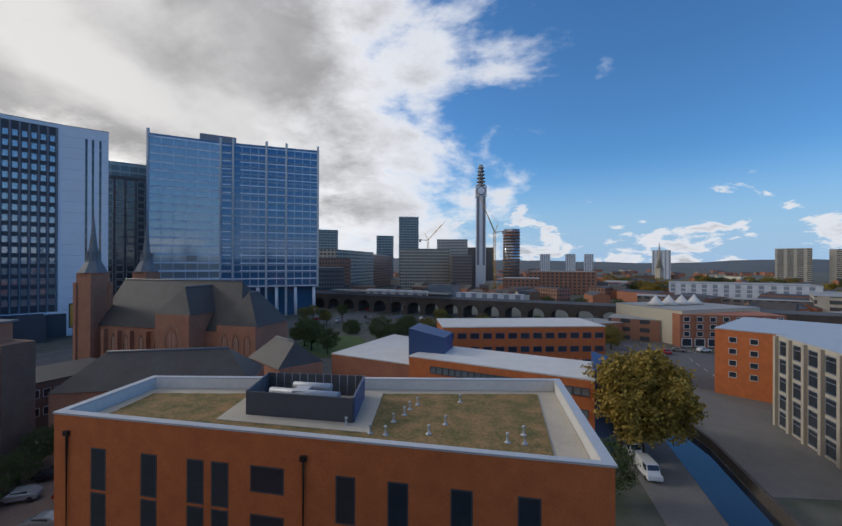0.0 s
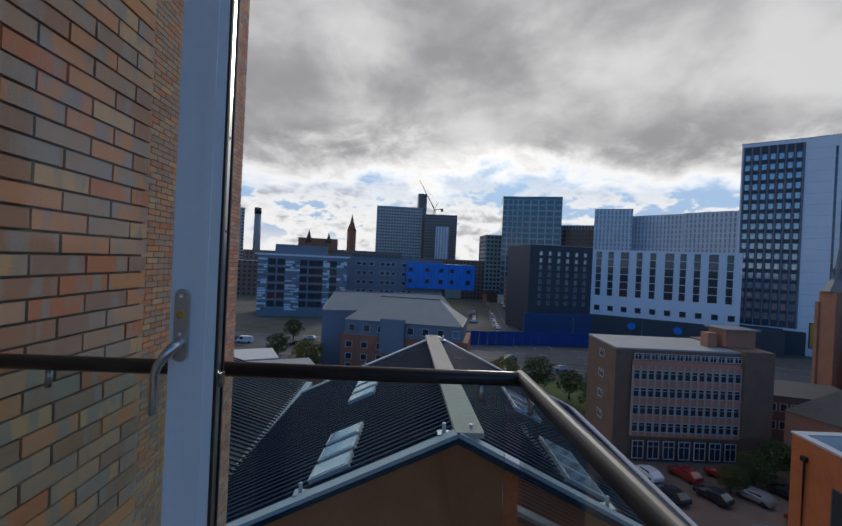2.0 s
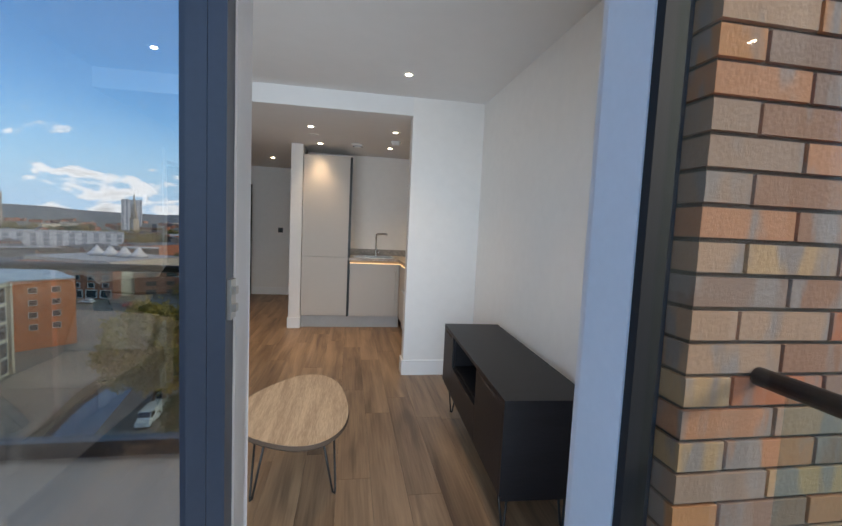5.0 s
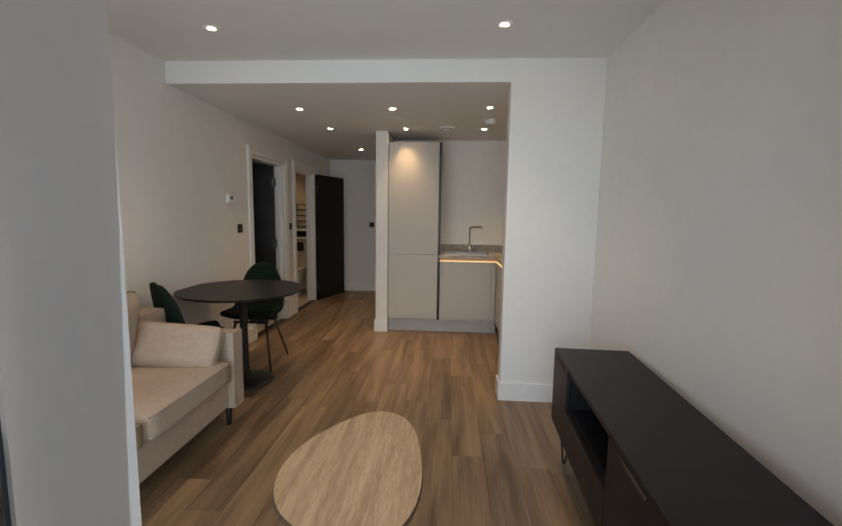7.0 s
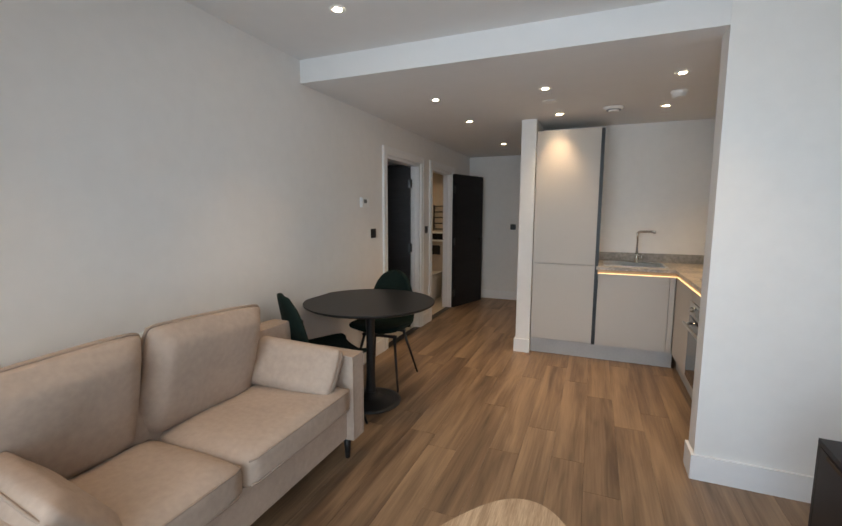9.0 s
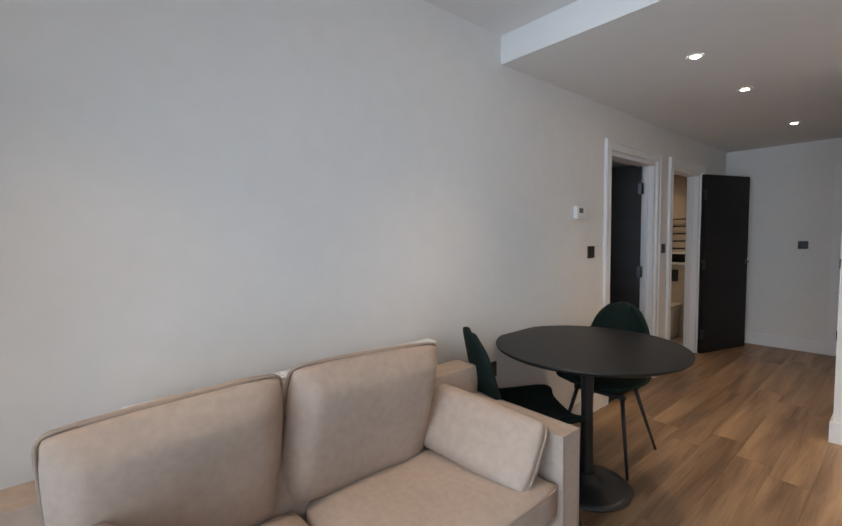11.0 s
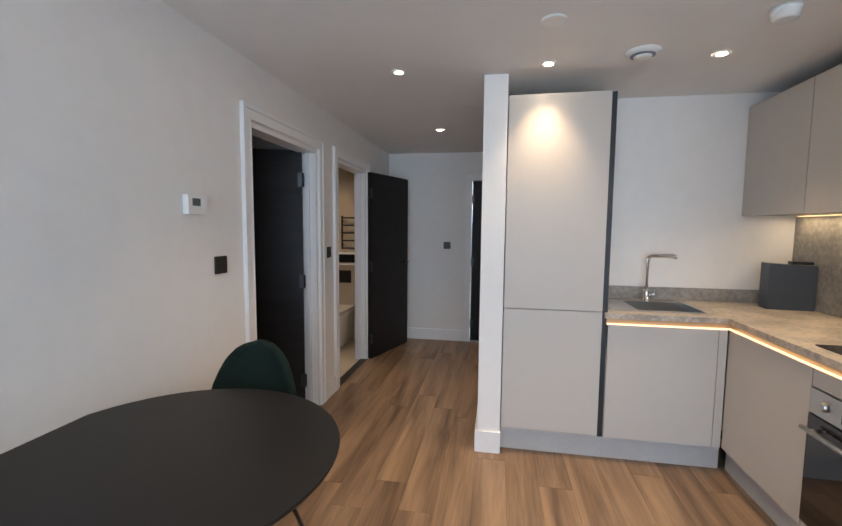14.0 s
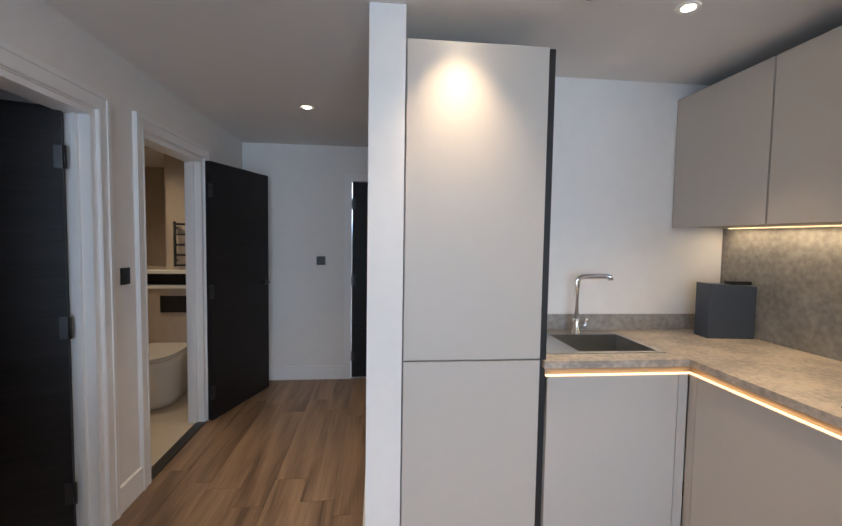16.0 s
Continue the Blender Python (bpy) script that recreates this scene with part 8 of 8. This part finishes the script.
tree(-25.5, -68.0, 17.5, 8.6, "leaf_autumn", 1, 1500, "large tree with yellow-brown autumn leaves by the canal", 0.95)
tree(-21, -78, 12, 5.0, "leaf_autumn", 6, 1500, "tree with yellow-brown autumn leaves by the canal", 0.95)
tree(-16, -55, 8, 4.0, "leaf", 2, 420, "dense green tree beside the brick block")
for x, y, h, r_, mt, sd2 in ((51, -139, 11, 5.5, "leaf", 3), (44, -134, 9, 4.5, "leaf", 8), (56, -146, 10, 5, "leaf", 4), (30, -152, 11, 5.5, "leaf", 2), (22, -156, 10, 5, "leaf", 7), (25, -146, 9, 4.5, "leaf", 3),
                             (14, -166, 9, 4.5, "leaf_gold", 4), (8, -172, 8, 4, "leaf", 8), (100, -34, 9, 4.5, "leaf", 2), (103, -27, 8, 4, "leaf_gold", 4), (96, -40, 7, 3.5, "leaf", 3), (92, -45, 8, 4, "leaf", 7),
                             (112, 22, 9, 5, "leaf_gold", 9), (150, 96, 12, 7, "leaf", 2), (158, 84, 12, 6, "leaf", 3), (150, 35, 8, 4, "leaf", 8), (110, 44, 7, 4, "leaf", 7), (168, 8, 9, 5, "leaf", 3),
                             (60, -52, 5, 2.8, "leaf", 2), (62, -57, 6, 3, "leaf", 7), (58, -47, 4, 2.2, "leaf", 3), (36, -330, 10, 7, "leaf_gold", 4), (22, -335, 10, 7, "leaf", 2), (48, -340, 10, 6, "leaf", 3),
                             (-26, -320, 9, 6, "leaf_gold", 9), (-12, -325, 9, 6, "leaf", 7), (-60, -300, 8, 6, "leaf", 8), (-80, -290, 8, 6, "leaf", 2), (-100, -280, 8, 6, "leaf", 3), (84, -24, 7, 4, "leaf", 8), (88, -16, 7, 4, "leaf", 7)):
    tree(x, y, h, r_, mt, sd2, label="bushy green tree beside the road" if mt == "leaf" else "tree with golden autumn leaves")
for k in range(70):
    q, dist = radians(random.uniform(-48, -14)), random.uniform(420, 800)
    tree(dist * math.sin(q), -dist * math.cos(q), random.uniform(10, 16), random.uniform(8, 14), random.choice(("leaf", "leaf_gold", "leaf_autumn")), k % 5 + 1, 420, "far park tree in autumn colours")


rng3 = random.Random(8)
for k in range(26):
    x, y = rng3.uniform(-55, 78), rng3.uniform(-205, -150)
    if abs(x - 48) < 12 and abs(y + 150) < 16:
        x += 22
    tree(x, y, rng3.uniform(6, 10), rng3.uniform(3, 5), rng3.choice(("leaf", "leaf", "leaf_gold")), k % 5 + 1, label="bushy green tree near the viaduct")
for x, y, h, r_, mt in ((86, -22, 7, 4.0, "leaf_gold"), (92, -26, 8, 4.2, "leaf"), (98, -24, 6, 3.2, "leaf_autumn"), (88, -42, 7, 4.0, "leaf"), (84, -56, 6, 3.5, "leaf"), (104, -50, 5, 3, "leaf_gold"), (128, 34, 7, 4, "leaf"), (134, 62, 8, 4, "leaf_gold"), (100, 18, 6, 3, "leaf")):
    tree(x, y, h, r_, mt, 3, label="bushy tree on the bank beside the road")

# vehicles
def car_meshes(paint, van):
    ln, w, h = (5.2, 1.95, 2.1) if van else (4.3, 1.8, 1.45)
    prof = [(-ln / 2, 0.35), (-ln / 2, 0.95), (-ln / 2 + 0.1, 1.05), (-ln / 2 + 0.35, h - 0.05), (-ln / 2 + 0.8, h), (ln * 0.28, h), (ln * 0.40, 1.15), (ln / 2 - 0.05, 1.0), (ln / 2, 0.6), (ln / 2, 0.35)] if van else \
           [(-ln / 2, 0.3), (-ln / 2, 0.8), (-ln / 2 + 0.15, 0.95), (-ln * 0.30, h - 0.03), (-ln * 0.1, h), (ln * 0.12, h - 0.05), (ln * 0.27, 0.95), (ln / 2 - 0.15, 0.78), (ln / 2, 0.6), (ln / 2, 0.3)]
    bm = bmesh.new()
    l_ = [bm.verts.new((x, -w / 2 * (0.86 if z > 1.0 else 1), z)) for x, z in prof]
    r_ = [bm.verts.new((x, w / 2 * (0.86 if z > 1.0 else 1), z)) for x, z in prof]
    bm.faces.new(l_), bm.faces.new(list(reversed(r_)))
    for k in range(len(prof)):
        j = (k + 1) % len(prof)
        bm.faces.new((l_[k], r_[k], r_[j], l_[j]))
    bmesh.ops.recalc_face_normals(bm, faces=bm.faces)
    body = as_mesh("body", bm, M[paint], bevel=0.06)
    bm = bmesh.new()
    zt = h - 0.12
    for s in (-1, 1):
        if van:
            box(bm, ln * 0.08, ln * 0.30, s * w / 2 * 0.86 - 0.03, s * w / 2 * 0.86 + 0.06, 1.2, zt)
        else:
            box(bm, -ln * 0.26, ln * 0.13, s * w / 2 * 0.90 - 0.05, s * w / 2 * 0.90 + 0.03, 0.95, zt)
    x0, x1 = (ln * 0.29, ln * 0.40) if van else (ln * 0.13, ln * 0.26)
    v_ = [bm.verts.new(p) for p in ((x1 + 0.03, -w * 0.4, 1.05), (x1 + 0.03, w * 0.4, 1.05), (x0 + 0.05, w * 0.37, zt + 0.05), (x0 + 0.05, -w * 0.37, zt + 0.05))]
    bm.faces.new(v_)
    glass_ = as_mesh("glazing", bm, M["winglass"])
    return body, glass_, ln, w


wheel_bm = bmesh.new()
lathe(wheel_bm, [(0.2, -0.1), (0.32, -0.1), (0.32, 0.1), (0.2, 0.1)], 14)
bmesh.ops.rotate(wheel_bm, matrix=Matrix.Rotation(math.pi / 2, 3, "X"), verts=wheel_bm.verts)
wheel_me = as_mesh("wheel", wheel_bm, M["tyre"])
kinds = {(p, v_): car_meshes(p, v_) for p, v_ in (("carwhite", False), ("cardark", False), ("carred", False), ("cargrey", False), ("carwhite", True))}
words = {"carwhite": "white", "cardark": "black", "carred": "red", "cargrey": "silver"}


def car(x, y, turn, paint, van=False, z=G + 0.22):
    paint = "carwhite" if van else paint
    body, glass_, ln, w = kinds[(paint, van)]
    c = thing("van" if van else "car", "%s parked %s on the city street" % (words[paint], "van" if van else "car"), "van" if van else "car", pose(x, y, z, 0, 0, turn), "vehicles in the streets")
    for nm, me in (("body", body), ("glazing", glass_)):
        piece(nm, me, c, Matrix.Identity(4))
    for sx in (-1, 1):
        for sy in (-1, 1):
            piece("wheel", wheel_me, c, pose(sx * ln * 0.31, sy * (w / 2 - 0.08), 0.32))


car(-24.4, -69.0, 88, "carwhite", True, G + 0.1)
car(-24.0, -62.5, 88, "carwhite", True, G + 0.1)
car(121, -47.5, 95, "carwhite")
car(150, -22, 92, "carwhite", True)
car(118, -28, 92, "cardark")
for k, p in enumerate(("carwhite", "cardark", "carred", "cardark", "carred", "cargrey")):
    car(61.5 - (k % 2) * 5.5, -37.5 - (k // 2) * 5.5, 12 + k * 3, p)
car(57, -54, 20, "cardark"), car(50, -50, 15, "carred"), car(48, -44, 8, "cargrey")
pal = ("carwhite", "cardark", "carred", "cargrey")
rng2 = random.Random(41)
for k in range(30):
    x = 166 + k * 5.6
    y = -50 - (x - 150) * 0.04 if x < 200 else -52 - (x - 200) * 0.169
    for off, turn in ((5.4, 172), (-5.4, 352)):
        if rng2.random() < 0.8 and x > 190:
            car(x, y + off, turn + rng2.uniform(-3, 3), rng2.choice(pal), rng2.random() < 0.08)
for k in range(14):
    car(212 + k * 3.1, -38 - k * 0.5, 82 + rng2.uniform(-3, 3), rng2.choice(pal))
for k in range(7):
    car(145.5 - k * 2.2, 66 - k * 17, 92 + rng2.uniform(-2, 2), rng2.choice(pal), k % 4 == 1)
for k, (x, y) in enumerate(((62, -208), (50, -222), (74, -212), (34, -226), (20, -222), (96, -180), (58, -260), (48, -270), (56, -300), (50, -310), (62, -380), (58, -360), (66, -440), (72, -500), (68, -470))):
    car(x, y, 100 + k * 31, pal[k % 4], k % 5 == 0)
for k, (x, y) in enumerate(((-60, -140), (-66, -146), (-72, -150), (-80, -150), (148, 70), (146, 52), (143, 20), (152, 30))):
    car(x, y, 40 + k * 50 if x < 0 else 90, pal[(k + 1) % 4], k in (4, 6))

# street lamps
def street_lamp(x, y, turn):
    s = thing("street_lamp", "tall grey street lamp with a single arm", "street lamp", pose(x, y, G, 0, 0, turn), "street lamps by the road")
    bm = bmesh.new()
    tube(bm, [(0, 0, 0), (0, 0, 8.5), (0.3, 0, 9.2), (1.6, 0, 9.5)], [0.12, 0.08, 0.06, 0.05], 8)
    part("post", bm, M["greyclad"], s)
    bx("lantern", (1.4, 2.1, -0.15, 0.15, 9.42, 9.56), M["concrete"], s, bevel=0.03)


for x, y in ((172, -72), (164, -96), (150, -122), (128, -76), (60, -190), (30, -205), (96, -160), (-50, -170), (136, 50), (140, 10), (0, -200), (40, -240)):
    street_lamp(x, y, random.uniform(0, 360))

# ---- pieces: floor boards and bricks ----
fl = structure(new("floor"), "oak-look plank flooring laid lengthwise", "floor")
random.seed(5)
PW, PL = 0.178, 1.22
plank_meshes = {}


def plank_mesh(w, ln):
    key = (round(w, 3), round(ln, 2))
    if key not in plank_meshes:
        bm = bmesh.new()
        w2, l2, e = key[0] / 2 - 0.0003, key[1] / 2 - 0.0003, 0.0010
        a = [bm.verts.new((sx * w2, sy * l2, -0.0010)) for sx, sy in ((-1, -1), (1, -1), (1, 1), (-1, 1))]
        b = [bm.verts.new((sx * (w2 - e), sy * (l2 - e), 0.0)) for sx, sy in ((-1, -1), (1, -1), (1, 1), (-1, 1))]
        c = [bm.verts.new((sx * w2, sy * l2, -0.006)) for sx, sy in ((-1, -1), (1, -1), (1, 1), (-1, 1))]
        bm.faces.new(b)
        for k in range(4):
            j = (k + 1) % 4
            bm.faces.new((a[k], a[j], b[j], b[k]))
            bm.faces.new((c[k], c[j], a[j], a[k]))
        plank_meshes[key] = as_mesh("plank", bm, M["plank"])
    return plank_meshes[key]


x = XL
while x < XK - 0.01:
    w = min(PW, XK - x)
    y = 0.28 - random.random() * PL
    while y < YB:
        y0, y1 = max(y, 0.26), min(y + PL, YB + 0.05)
        if x + w / 2 > 2.66 and y0 > 4.8:
            break
        if y1 - y0 > 0.03:
            piece("plank", plank_mesh(w, y1 - y0), fl, pose(x + w / 2, (y0 + y1) / 2, 0))
        y += PL
    x += PW

# bricks of the pier beside the door
random.seed(11)
BL, BH, BJ = 0.2375, 0.0640, 0.0109
brick_meshes = {}


def brick_mesh(ln, dp=0.10):
    key = (round(ln, 3), dp)
    if key not in brick_meshes:
        bm = bmesh.new()
        box(bm, -key[0] / 2, key[0] / 2, 0.0, dp, -BH / 2, BH / 2)
        brick_meshes[key] = as_mesh("brick", bm, M["brick"], bevel=0.0035, segments=1)
    return brick_meshes[key]


PX0, PX1 = 4.103, 5.088
wf = structure(new("wall_front"), "multi-coloured brick pier beside the balcony door", "wall")
rows = range(-13, 42)
for k in rows:
    z = k * (BH + BJ) + 0.03
    xs = PX0
    first = 0.1140 if k % 2 else BL
    while xs < PX1 - 0.02:
        ln = first if xs == PX0 else BL
        ln = min(ln, PX1 - xs)
        if PX1 - xs - ln < 0.03:
            ln = PX1 - xs
        jig = random.uniform(-0.0012, 0.0012)
        piece("brick", brick_mesh(ln, 0.10), wf, pose(xs + ln / 2, jig, z, 0, 0, random.uniform(-0.25, 0.25)))
        xs += ln + BJ
bm = bmesh.new()
for k in list(range(-60, -13)) + list(range(42, 90)):
    z = k * (BH + BJ) + 0.03
    xs = PX0
    first = 0.1140 if k % 2 else BL
    while xs < PX1 - 0.02:
        ln = min(first if xs == PX0 else BL, PX1 - xs)
        if PX1 - xs - ln < 0.03:
            ln = PX1 - xs
        box(bm, xs, xs + ln, 0, 0.10, z - BH / 2, z + BH / 2)
        xs += ln + BJ
rest = part("further_bricks", bm, M["brick"], wf)
rest["kind"] = "stuff"
# the set-back wall: courses of bricks around three storeys of windows
bm = bmesh.new()
random.seed(23)
for k in range(-90, 110):
    z = k * (BH + BJ) + 0.03
    xs = 5.1 - (0.11 if k % 2 else 0.0)
    while xs < 11.2:
        x0, x1 = xs, min(xs + BL, 11.2)
        xs += BL + BJ
        storey = (z - 0.25) % 2.97
        if storey < 2.32 and x1 > 9.2 and x0 < 10.7:
            if x0 < 9.2 - 0.03:
                x1 = 9.2
            elif x1 > 10.7 + 0.03:
                x0 = 10.7
            else:
                continue
        box(bm, x0, x1, 1.90, 1.98, z - BH / 2, z + BH / 2)
sb = structure(part("wall_setback_bricks", bm, M["brick"]), "brown and red brick wall set back from the balcony", "wall")
